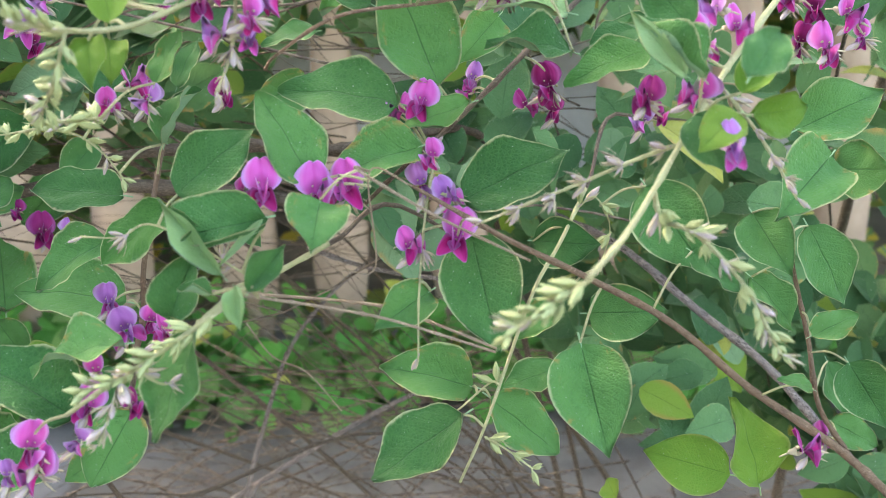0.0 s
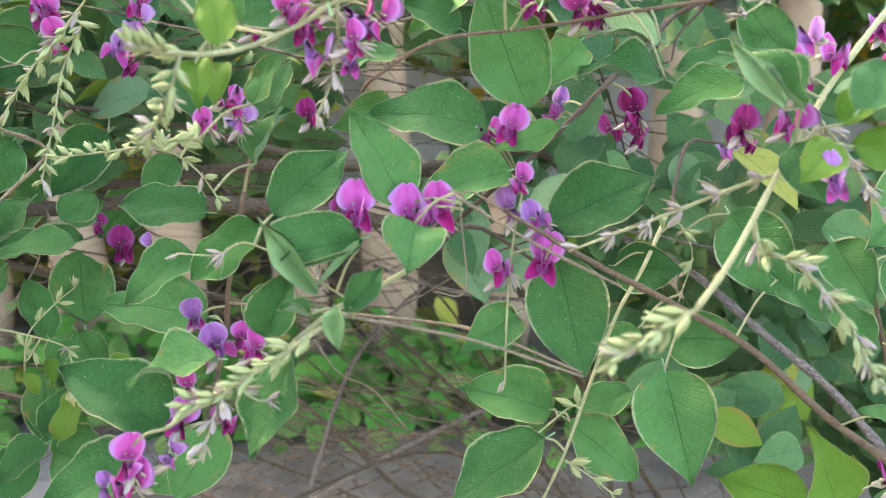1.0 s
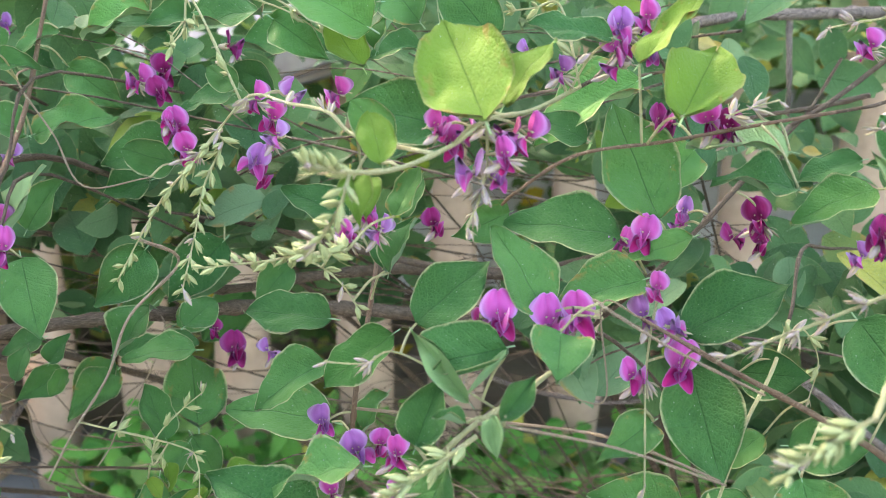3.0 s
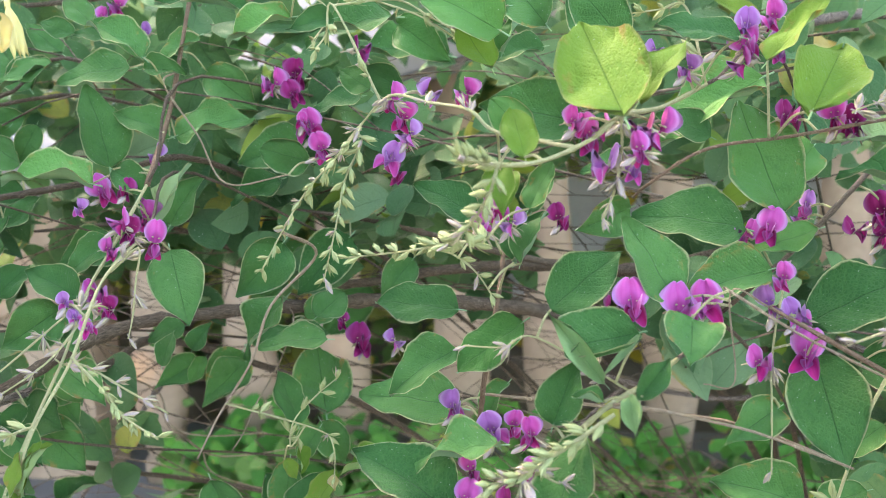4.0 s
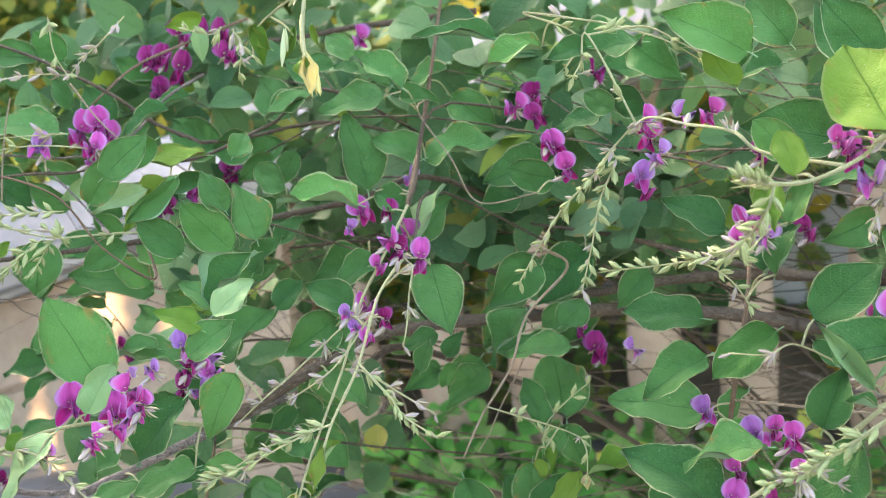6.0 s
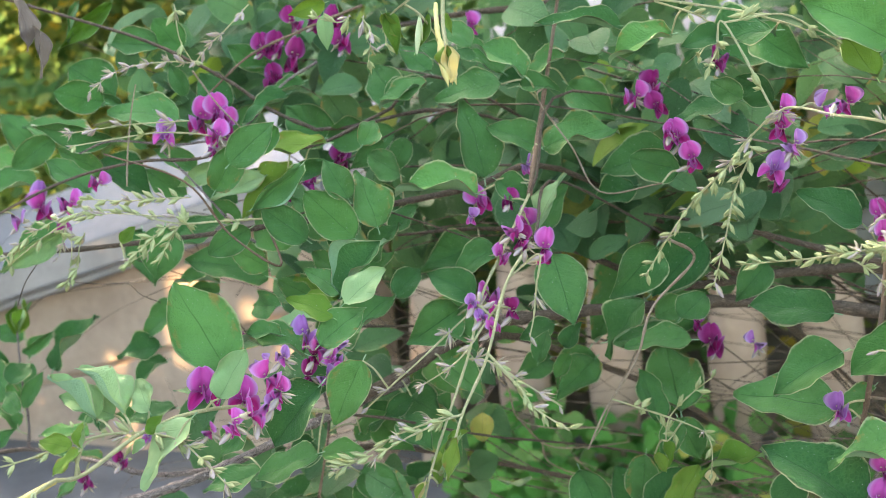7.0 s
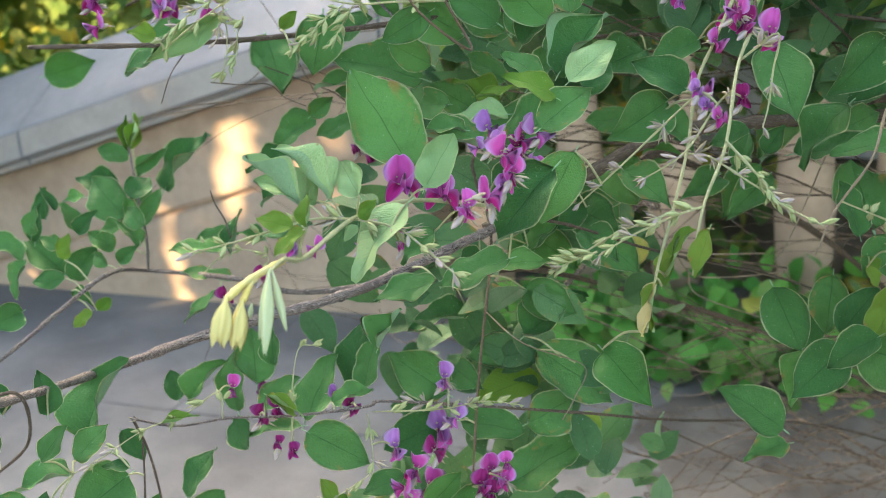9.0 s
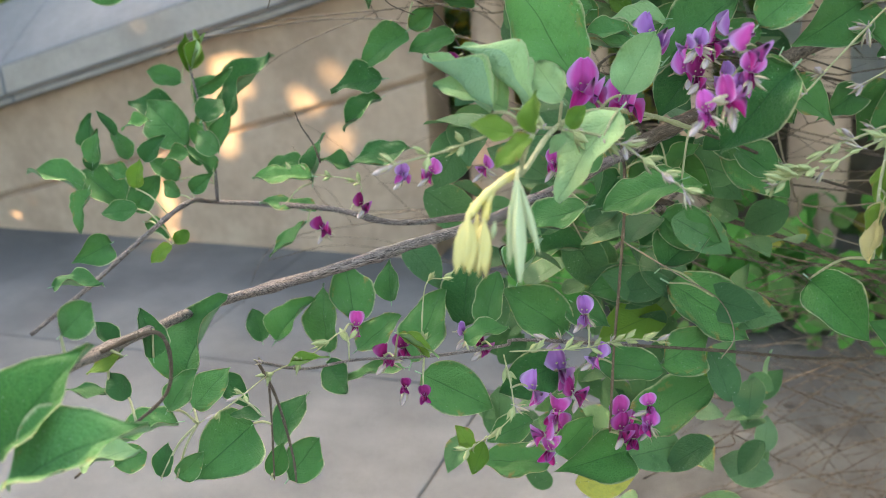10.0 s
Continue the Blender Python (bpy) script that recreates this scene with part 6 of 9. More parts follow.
leaves(bush, [
    (-0.3609, 0.5975, 1.0158, -35.4, 16.5, -167.2, 0.0334, 0.0220, 4, 0),
    (-0.3706, 0.6275, 1.0219, -39.8, -39.0, -179.7, 0.0284, 0.0188, 4, 0),
    (-0.4339, 0.5971, 0.9820, -77.6, -38.1, -172.8, 0.0425, 0.0290, 5, 0),
    (-0.4306, 0.5846, 0.9850, 91.5, -6.6, 52.8, 0.0330, 0.0246, 3, 0),
    (-0.3912, 0.5083, 0.9892, -22.9, 2.6, -163.4, 0.0423, 0.0209, 4, 1),
    (-0.4279, 0.5249, 0.9735, -27.8, 39.7, -154.4, 0.0426, 0.0248, 1, 1),
    (-0.3922, 0.6232, 1.0013, -49.8, -41.8, 149.8, 0.0440, 0.0268, 0, 0),
    (-0.3650, 0.6031, 1.0146, -30.4, 14.4, -161.0, 0.0337, 0.0223, 3, 0),
    (-0.4192, 0.6060, 0.9785, 68.7, -12.4, 45.9, 0.0295, 0.0215, 2, 0)])
leaves(bush, [
    (-0.5324, 0.5991, 1.0284, 54.2, 20.2, -18.2, 0.0363, 0.0208, 0, 0),
    (-0.4435, 0.5851, 1.0231, -30.0, 22.4, -159.2, 0.0327, 0.0157, 1, 0),
    (-0.4960, 0.5173, 1.0072, -36.5, -12.6, -159.0, 0.0460, 0.0304, 0, 0),
    (-0.5420, 0.5057, 1.0207, -78.7, -16.4, -159.9, 0.0320, 0.0211, 4, 0),
    (-0.4176, 0.5151, 1.0186, -27.1, 25.6, -150.5, 0.0322, 0.0172, 1, 0)])
flowers(bush, [
    (-0.4693, 0.6285, 1.0640, 8.9, 11.4, -30.9, 0.0162, 2),
    (-0.4562, 0.6324, 1.0646, -13.0, -0.7, -56.2, 0.0162, 2),
    (-0.4364, 0.6273, 1.0634, -3.7, -3.9, -45.9, 0.0160, 2),
    (-0.4912, 0.6190, 1.0485, 1.6, -14.3, -54.8, 0.0177, 2),
    (-0.4821, 0.6216, 1.0486, -17.4, 0.2, -44.2, 0.0162, 2),
    (-0.4603, 0.6064, 1.0405, -15.8, 4.9, -62.8, 0.0195, 2),
    (-0.4842, 0.6164, 1.0262, 13.4, 5.7, -79.5, 0.0162, 2),
    (-0.4280, 0.6157, 1.0471, -8.9, -14.0, -25.9, 0.0157, 2),
    (-0.4763, 0.5304, 1.0097, 2.2, 12.3, -45.6, 0.0179, 0),
    (-0.4711, 0.5303, 1.0021, -15.9, -4.2, -55.3, 0.0172, 0),
    (-0.4732, 0.5281, 0.9940, -2.1, 15.7, -17.3, 0.0096, 2),
    (-0.4215, 0.5377, 0.9682, -5.2, 1.4, -30.9, 0.0124, 0)])
flowers(bush, [
    (-0.3657, 0.6983, 1.0514, 7.7, 11.4, -63.5, 0.0146, 0),
    (-0.3734, 0.6946, 1.0441, -16.0, 10.5, -65.2, 0.0114, 0),
    (-0.4882, 0.5272, 1.0070, -12.4, 10.7, -85.6, 0.0198, 0),
    (-0.4449, 0.4766, 1.0006, -12.9, -8.3, -90.8, 0.0136, 0),
    (-0.4465, 0.4742, 0.9930, 1.1, -6.0, -57.6, 0.0090, 0),
    (-0.4716, 0.4654, 1.0027, -7.4, 10.3, -73.6, 0.0136, 1),
    (-0.5763, 0.4536, 0.9564, -14.8, -8.0, -73.3, 0.0110, 1),
    (-0.5482, 0.4676, 0.9641, 3.6, -14.9, -47.6, 0.0144, 0),
    (-0.5394, 0.4850, 0.9742, -20.5, -16.4, -62.3, 0.0112, 0)])
stalks(bush, [(-0.4216, 0.5223, 0.9868, -0.4279, 0.5249, 0.9735), (-0.4143, 0.5312, 0.9851, -0.4265, 0.5404, 0.9659), (-0.4747, 0.4715, 0.9866, -0.4738, 0.4715, 1.0011), (-0.5754, 0.4419, 0.9631, -0.5781, 0.4578, 0.9537)])

bush = branch("slender grey shrub twig with small oval leaves")
stem(bush, [(0.1598, 1.1335, -0.0100), (0.1463, 1.1135, 0.2400), (-0.2319, 0.9274, 0.5660), (-0.4039, 0.6548, 0.7407), (-0.4620, 0.5697, 0.7657)], 0.0016, 0.0020, BARK, "cane")
stem(bush, [(-0.4620, 0.5697, 0.7657), (-0.4877, 0.5382, 0.7720), (-0.5453, 0.5132, 0.7705), (-0.5895, 0.5089, 0.7783), (-0.7097, 0.5754, 0.7538), (-0.6709, 0.4879, 0.7839), (-0.6861, 0.4530, 0.7691), (-0.6965, 0.4204, 0.7553), (-0.7114, 0.3855, 0.7402)], 0.0020, 0.0012, BARK_GREY)
stem(bush, [(-0.6946, 0.5549, 0.7617), (-0.7002, 0.5656, 0.7834), (-0.7105, 0.5759, 0.8100), (-0.7257, 0.5935, 0.8308), (-0.7401, 0.6107, 0.8492)], 0.0012, 0.0008, BARK_GREY, "side_twig")
leaves(bush, [
    (-0.7346, 0.6035, 0.8379, -12.7, -62.1, 122.1, 0.0282, 0.0099, 7, 1),
    (-0.7319, 0.6018, 0.8396, 65.4, -63.1, 93.9, 0.0285, 0.0091, 7, 1),
    (-0.7299, 0.6009, 0.8411, 9.0, -60.0, 68.8, 0.0251, 0.0075, 7, 1),
    (-0.7227, 0.5934, 0.8266, 107.3, -25.7, 44.2, 0.0289, 0.0098, 1, 0),
    (-0.7008, 0.5628, 0.7927, 52.8, -55.1, 50.2, 0.0319, 0.0134, 0, 0),
    (-0.7048, 0.5625, 0.7969, -33.9, -63.8, 164.3, 0.0179, 0.0107, 4, 0),
    (-0.7049, 0.5585, 0.7853, -57.5, -53.7, 178.4, 0.0178, 0.0080, 1, 0),
    (-0.7579, 0.5431, 0.8079, -24.2, -54.6, 177.5, 0.0211, 0.0074, 1, 0),
    (-0.7710, 0.5300, 0.7865, 27.1, -70.5, 85.3, 0.0287, 0.0115, 3, 0)])
spike(bush, [(-0.5756, 0.5102, 0.7758), (-0.5755, 0.5296, 0.7872), (-0.5957, 0.5235, 0.7937), (-0.6157, 0.5161, 0.7968)], 0.0004, STEM_PALE, 16, 0)
stem(bush, [(-0.5350, 0.6238, 0.8395), (-0.5559, 0.6168, 0.8753), (-0.5837, 0.6003, 0.8932), (-0.5965, 0.5869, 0.9027)], 0.0005, 0.0004, BARK, "side_twig")
stem(bush, [(-0.5961, 0.5204, 0.8024), (-0.6029, 0.5264, 0.8118), (-0.6125, 0.5313, 0.8217), (-0.6185, 0.5367, 0.8285)], 0.0006, 0.0004, BARK, "side_twig")
leaves(bush, [
    (-0.7005, 0.6286, 0.9766, -40.2, -45.7, -168.9, 0.0491, 0.0324, 4, 0),
    (-0.6657, 0.6391, 0.9907, -26.0, -14.4, -159.5, 0.0527, 0.0348, 2, 0),
    (-0.7270, 0.6378, 0.9662, -28.1, -11.0, -158.7, 0.0621, 0.0410, 0, 0),
    (-0.6426, 0.6031, 0.9588, -50.9, -27.8, -162.7, 0.0408, 0.0269, 3, 1),
    (-0.6619, 0.5709, 0.9628, -28.0, -0.9, -156.5, 0.0424, 0.0280, 3, 0),
    (-0.8696, 0.6764, 0.8835, 81.7, -11.0, 41.9, 0.0439, 0.0317, 1, 0),
    (-0.6214, 0.5437, 0.9347, -26.8, 26.3, -150.4, 0.0527, 0.0257, 1, 0),
    (-0.6110, 0.6169, 0.9198, -0.9, 39.4, -48.4, 0.0506, 0.0321, 2, 0),
    (-0.4194, 0.5635, 0.7833, 46.8, -34.9, 61.1, 0.0249, 0.0160, 2, 0)])
leaves(bush, [
    (-0.4444, 0.5476, 0.7525, -11.7, 8.6, -154.0, 0.0398, 0.0263, 1, 0),
    (-0.5024, 0.4957, 0.7165, -15.9, -69.2, 88.3, 0.0433, 0.0286, 0, 0),
    (-0.5264, 0.4720, 0.7025, 13.8, -57.3, 55.4, 0.0454, 0.0299, 2, 0),
    (-0.5632, 0.4805, 0.7193, 17.7, -43.2, 123.5, 0.0388, 0.0279, 4, 0),
    (-0.5912, 0.4955, 0.6902, -45.6, -70.9, 120.3, 0.0421, 0.0278, 0, 0),
    (-0.5636, 0.4795, 0.7027, 27.0, -33.6, 36.2, 0.0325, 0.0214, 2, 0),
    (-0.5370, 0.4853, 0.6916, -0.9, 3.8, -155.7, 0.0370, 0.0183, 0, 0),
    (-0.5835, 0.4788, 0.6919, 43.4, 22.2, -37.1, 0.0264, 0.0190, 4, 0),
    (-0.6194, 0.4824, 0.7010, 18.2, -46.7, 44.4, 0.0344, 0.0227, 3, 0)])
leaves(bush, [
    (-0.6308, 0.4865, 0.6977, -4.1, -51.4, 136.1, 0.0220, 0.0147, 2, 0),
    (-0.7634, 0.5467, 0.7571, -31.9, -41.8, -175.0, 0.0434, 0.0286, 3, 0),
    (-0.7464, 0.5335, 0.7586, 59.8, -49.5, 46.8, 0.0310, 0.0204, 5, 0),
    (-0.7332, 0.5854, 0.7912, -52.5, -32.2, 160.3, 0.0511, 0.0320, 0, 0),
    (-0.7292, 0.6308, 0.8010, 8.9, -52.3, 49.5, 0.0555, 0.0366, 5, 0),
    (-0.7543, 0.6321, 0.8088, 29.7, -38.8, 39.1, 0.0321, 0.0212, 1, 0),
    (-0.7575, 0.6117, 0.8051, -46.7, -21.2, -164.7, 0.0363, 0.0239, 5, 0),
    (-0.7817, 0.6598, 0.8181, -48.5, -21.4, -164.8, 0.0279, 0.0184, 2, 0),
    (-0.8404, 0.6167, 0.7757, -33.7, -70.7, 123.9, 0.0271, 0.0179, 3, 0)])
leaves(bush, [
    (-0.7617, 0.5059, 0.7813, -9.7, -29.0, -168.0, 0.0382, 0.0252, 3, 0),
    (-0.8030, 0.6096, 0.7703, 2.6, -60.8, 164.9, 0.0265, 0.0175, 0, 0),
    (-0.7168, 0.5809, 0.7914, 23.1, -65.0, 70.6, 0.0299, 0.0198, 4, 0),
    (-0.7224, 0.5555, 0.7758, -37.6, -36.0, -171.5, 0.0246, 0.0163, 1, 0),
    (-0.6231, 0.5248, 0.9280, -22.3, 25.6, -147.5, 0.0342, 0.0210, 2, 0),
    (-0.6169, 0.6319, 0.9128, -4.4, 31.1, -53.0, 0.0524, 0.0329, 1, 0),
    (-0.5748, 0.5733, 0.8419, -40.4, 3.3, -155.9, 0.0337, 0.0223, 5, 0),
    (-0.5630, 0.5882, 0.8683, -38.6, 29.8, -145.6, 0.0371, 0.0245, 1, 0),
    (-0.5356, 0.5982, 0.8639, -35.8, 13.4, -152.3, 0.0305, 0.0202, 2, 0)])
leaves(bush, [
    (-0.5880, 0.5956, 0.8243, -21.3, 28.5, -146.3, 0.0319, 0.0211, 3, 0),
    (-0.6004, 0.5157, 0.7958, -9.8, -4.3, -158.5, 0.0351, 0.0231, 2, 0),
    (-0.6536, 0.6032, 0.7781, -29.2, 7.1, -154.6, 0.0265, 0.0175, 2, 0),
    (-0.5497, 0.5474, 0.8055, -18.4, 12.1, -152.8, 0.0369, 0.0244, 4, 0),
    (-0.6848, 0.5356, 0.8221, 28.9, -23.5, 84.9, 0.0249, 0.0188, 0, 0),
    (-0.6709, 0.5275, 0.8038, -50.3, -26.2, 155.4, 0.0249, 0.0155, 0, 0),
    (-0.6791, 0.5323, 0.7891, -5.2, -47.8, -179.3, 0.0235, 0.0155, 1, 0),
    (-0.7043, 0.5474, 0.7964, -28.5, 3.3, -155.9, 0.0207, 0.0137, 5, 0),
    (-0.7198, 0.5185, 0.7983, 45.5, -49.4, 46.7, 0.0211, 0.0139, 3, 0)])
leaves(bush, [
    (-0.7244, 0.5364, 0.8207, -20.5, 4.8, -155.4, 0.0194, 0.0128, 5, 0),
    (-0.7502, 0.5062, 0.7998, 3.3, -70.1, 94.8, 0.0204, 0.0135, 5, 0),
    (-0.7389, 0.4845, 0.7904, -1.2, 63.2, -114.1, 0.0278, 0.0183, 1, 0),
    (-0.6978, 0.4760, 0.7825, -47.6, 3.4, -155.8, 0.0216, 0.0143, 4, 0),
    (-0.6996, 0.4797, 0.7943, 12.8, -69.6, 91.1, 0.0179, 0.0118, 5, 1),
    (-0.7231, 0.5036, 0.7930, -40.7, -31.8, -169.4, 0.0172, 0.0115, 5, 0),
    (-0.6855, 0.5150, 0.7809, 59.8, -39.1, 39.2, 0.0176, 0.0116, 3, 0),
    (-0.6881, 0.5066, 0.7823, -63.5, -23.4, 165.1, 0.0172, 0.0110, 1, 0),
    (-0.6933, 0.4750, 0.7748, 27.1, 31.8, 10.6, 0.0165, 0.0109, 3, 0)])
leaves(bush, [
    (-0.6722, 0.4716, 0.7639, 46.5, -22.1, 75.5, 0.0127, 0.0094, 2, 1),
    (-0.6668, 0.4607, 0.7678, -37.8, 34.3, -143.4, 0.0160, 0.0106, 2, 1),
    (-0.6210, 0.5532, 0.7789, -21.6, -67.3, 78.3, 0.0325, 0.0199, 1, 0),
    (-0.5988, 0.5653, 0.7862, -21.3, -22.6, -165.3, 0.0221, 0.0146, 5, 0),
    (-0.6131, 0.5402, 0.7659, -6.3, -12.3, -161.3, 0.0358, 0.0197, 2, 0),
    (-0.6039, 0.5105, 0.7684, -8.7, 37.5, -141.7, 0.0308, 0.0126, 4, 0),
    (-0.5459, 0.5523, 0.8757, 73.2, -35.0, 37.0, 0.0194, 0.0130, 3, 0)])
flowers(bush, [
    (-0.6466, 0.5538, 0.9581, -16.3, -7.6, -41.4, 0.0170, 1),
    (-0.6352, 0.5424, 0.9508, -5.5, 0.3, -22.6, 0.0183, 0),
    (-0.5694, 0.4933, 0.7160, 13.1, 17.0, -60.5, 0.0179, 0),
    (-0.5768, 0.4796, 0.7778, 2.3, -16.7, -40.6, 0.0103, 2),
    (-0.5084, 0.4763, 0.8143, -16.2, -2.8, -53.5, 0.0110, 0),
    (-0.5290, 0.4881, 0.8078, -7.2, 15.1, -48.6, 0.0100, 1),
    (-0.5564, 0.4922, 0.7884, 0.0, -0.9, -42.7, 0.0103, 2),
    (-0.5485, 0.6189, 0.8416, -5.4, -1.2, -49.8, 0.0117, 2),
    (-0.5392, 0.6199, 0.8337, 13.7, -0.8, -68.6, 0.0101, 2)])
stalks(bush, [(-0.4645, 0.5667, 0.7663, -0.4444, 0.5476, 0.7525), (-0.7530, 0.6313, 0.8354, -0.7543, 0.6321, 0.8088), (-0.7718, 0.6567, 0.8371, -0.7817, 0.6598, 0.8181), (-0.7005, 0.5637, 0.7717, -0.7168, 0.5809, 0.7914), (-0.7011, 0.5644, 0.7706, -0.7224, 0.5555, 0.7758), (-0.5670, 0.6102, 0.8824, -0.5630, 0.5882, 0.8683), (-0.5476, 0.6196, 0.8611, -0.5356, 0.5982, 0.8639), (-0.6913, 0.5508, 0.8108, -0.6848, 0.5356, 0.8221), (-0.6859, 0.5450, 0.8000, -0.6709, 0.5275, 0.8038), (-0.6859, 0.5450, 0.8000, -0.6791, 0.5323, 0.7891), (-0.6904, 0.5507, 0.7914, -0.7043, 0.5474, 0.7964), (-0.6786, 0.4702, 0.7764, -0.6978, 0.4760, 0.7825), (-0.6761, 0.4760, 0.7789, -0.6996, 0.4797, 0.7943), (-0.6826, 0.5143, 0.7749, -0.6855, 0.5150, 0.7809), (-0.6799, 0.5083, 0.7769, -0.6881, 0.5066, 0.7823)])
stalks(bush, [(-0.6793, 0.4685, 0.7757, -0.6933, 0.4750, 0.7748), (-0.6789, 0.4694, 0.7761, -0.6722, 0.4716, 0.7639), (-0.6811, 0.4643, 0.7739, -0.6668, 0.4607, 0.7678), (-0.6309, 0.5318, 0.7699, -0.6210, 0.5532, 0.7789), (-0.6217, 0.5267, 0.7717, -0.6131, 0.5402, 0.7659), (-0.6024, 0.5160, 0.7757, -0.6039, 0.5105, 0.7684), (-0.5396, 0.6223, 0.8475, -0.5520, 0.6227, 0.8391), (-0.5350, 0.6238, 0.8395, -0.5404, 0.6243, 0.8317)])

bush = branch("slender grey shrub twig with small oval leaves")
stem(bush, [(0.1158, 1.2250, -0.0100), (0.0975, 1.2050, 0.2400), (-0.1913, 0.8693, 0.5305), (-0.3273, 0.5385, 0.6962), (-0.3977, 0.4683, 0.7287)], 0.0008, 0.0009, BARK, "cane")
stem(bush, [(-0.3977, 0.4683, 0.7287), (-0.4476, 0.4300, 0.7443), (-0.4520, 0.4175, 0.7465), (-0.4824, 0.3939, 0.7488), (-0.5092, 0.3730, 0.7541), (-0.5245, 0.3510, 0.7584), (-0.5364, 0.3328, 0.7695)], 0.0009, 0.0006, BARK_GREY)
stem(bush, [(-0.5364, 0.3328, 0.7695), (-0.5281, 0.3305, 0.7540), (-0.5204, 0.3252, 0.7310), (-0.5179, 0.3215, 0.7184)], 0.0008, 0.0005, BARK, "side_twig")
stem(bush, [(-0.5313, 0.3311, 0.7592), (-0.5294, 0.3263, 0.7441), (-0.5270, 0.3184, 0.7203)], 0.0006, 0.0004, BARK, "side_twig")
spike(bush, [(-0.4491, 0.4176, 0.7436), (-0.4199, 0.4394, 0.7382), (-0.3982, 0.4496, 0.7408), (-0.3789, 0.4566, 0.7375)], 0.0004, STEM_PALE, 25, 0)
spike(bush, [(-0.4517, 0.4160, 0.7424), (-0.4436, 0.4025, 0.7278), (-0.4447, 0.3981, 0.7171), (-0.4597, 0.3774, 0.7097)], 0.0004, STEM_PALE, 13, 0)
spike(bush, [(-0.5113, 0.3701, 0.7547), (-0.5153, 0.3753, 0.7669), (-0.5249, 0.3577, 0.7617), (-0.5312, 0.3330, 0.7641), (-0.5358, 0.3073, 0.7622), (-0.5483, 0.2995, 0.7554)], 0.0004, STEM_PALE, 22, 0)
spike(bush, [(-0.4850, 0.3919, 0.7493), (-0.4888, 0.4130, 0.7764), (-0.4810, 0.4175, 0.7794)], 0.0004, STEM_PALE, 11, 0)
spike(bush, [(-0.3977, 0.4683, 0.7287), (-0.4476, 0.4300, 0.7443), (-0.4520, 0.4175, 0.7465), (-0.4824, 0.3939, 0.7488), (-0.5092, 0.3730, 0.7541), (-0.5245, 0.3510, 0.7584), (-0.5364, 0.3328, 0.7695)], 0.0009, BARK_GREY, 6, 1)
leaves(bush, [
    (-0.3893, 0.4934, 0.7070, 73.2, -13.0, 49.4, 0.0395, 0.0271, 5, 0),
    (-0.5083, 0.4442, 0.7111, 54.4, 21.3, 0.7, 0.0417, 0.0277, 2, 0),
    (-0.5382, 0.3253, 0.7427, -51.6, 13.9, -107.0, 0.0366, 0.0286, 1, 0),
    (-0.5615, 0.3157, 0.7521, 39.7, -42.4, 41.3, 0.0241, 0.0159, 0, 0),
    (-0.4918, 0.3841, 0.7639, -6.4, 39.8, 6.3, 0.0180, 0.0086, 4, 1),
    (-0.4918, 0.3841, 0.7639, -2.8, 28.7, 12.1, 0.0220, 0.0074, 1, 1),
    (-0.5155, 0.4295, 0.7587, -24.6, -71.0, 113.2, 0.0215, 0.0142, 1, 0),
    (-0.4769, 0.4602, 0.7355, 7.7, -63.0, 65.5, 0.0295, 0.0195, 4, 0),
    (-0.4696, 0.4112, 0.7497, 16.5, -20.0, 30.2, 0.0225, 0.0149, 5, 0)])
leaves(bush, [
    (-0.4597, 0.3871, 0.7048, -19.8, -53.7, 175.0, 0.0147, 0.0097, 4, 1),
    (-0.4547, 0.3906, 0.7084, -18.8, 59.8, -120.8, 0.0167, 0.0110, 4, 1),
    (-0.5489, 0.2821, 0.7710, 30.7, -48.6, 46.0, 0.0200, 0.0132, 2, 0),
    (-0.5728, 0.2729, 0.7472, 41.5, 6.9, 70.7, 0.0156, 0.0136, 4, 0),
    (-0.5611, 0.2865, 0.7353, 20.5, -66.7, 76.0, 0.0150, 0.0099, 0, 0),
    (-0.5542, 0.2877, 0.7357, 80.7, -32.6, 44.2, 0.0149, 0.0107, 1, 0),
    (-0.5237, 0.3104, 0.7565, -13.6, -9.0, -160.1, 0.0133, 0.0088, 0, 0),
    (-0.5358, 0.3301, 0.7131, 49.6, -49.2, 79.3, 0.0156, 0.0112, 0, 0),
    (-0.5294, 0.3445, 0.7622, 3.3, -11.7, 27.1, 0.0192, 0.0083, 1, 1)])
flowers(bush, [
    (-0.5146, 0.3861, 0.7645, -6.6, 11.5, -55.8, 0.0105, 0),
    (-0.4972, 0.3993, 0.7492, 9.9, 6.3, -69.2, 0.0107, 2),
    (-0.5040, 0.3951, 0.7456, -8.3, -2.8, -41.8, 0.0101, 2),
    (-0.4952, 0.3934, 0.7313, 2.1, -12.8, -41.8, 0.0065, 2),
    (-0.4826, 0.3873, 0.7313, 13.5, -18.3, -41.7, 0.0076, 2),
    (-0.4639, 0.4228, 0.7436, -5.4, 3.7, -49.5, 0.0109, 2),
    (-0.4725, 0.4214, 0.7497, 15.6, 3.9, -68.9, 0.0091, 1),
    (-0.4196, 0.4456, 0.7543, 8.7, 3.5, -98.0, 0.0127, 1),
    (-0.4128, 0.4410, 0.7344, 13.5, -11.2, -66.2, 0.0109, 1),
    (-0.4199, 0.4320, 0.7182, 8.6, -6.3, -38.3, 0.0127, 2),
    (-0.4355, 0.4166, 0.7257, -15.5, -2.3, -51.9, 0.0136, 1),
    (-0.4269, 0.4157, 0.7133, -8.3, 11.6, -59.1, 0.0136, 0)])
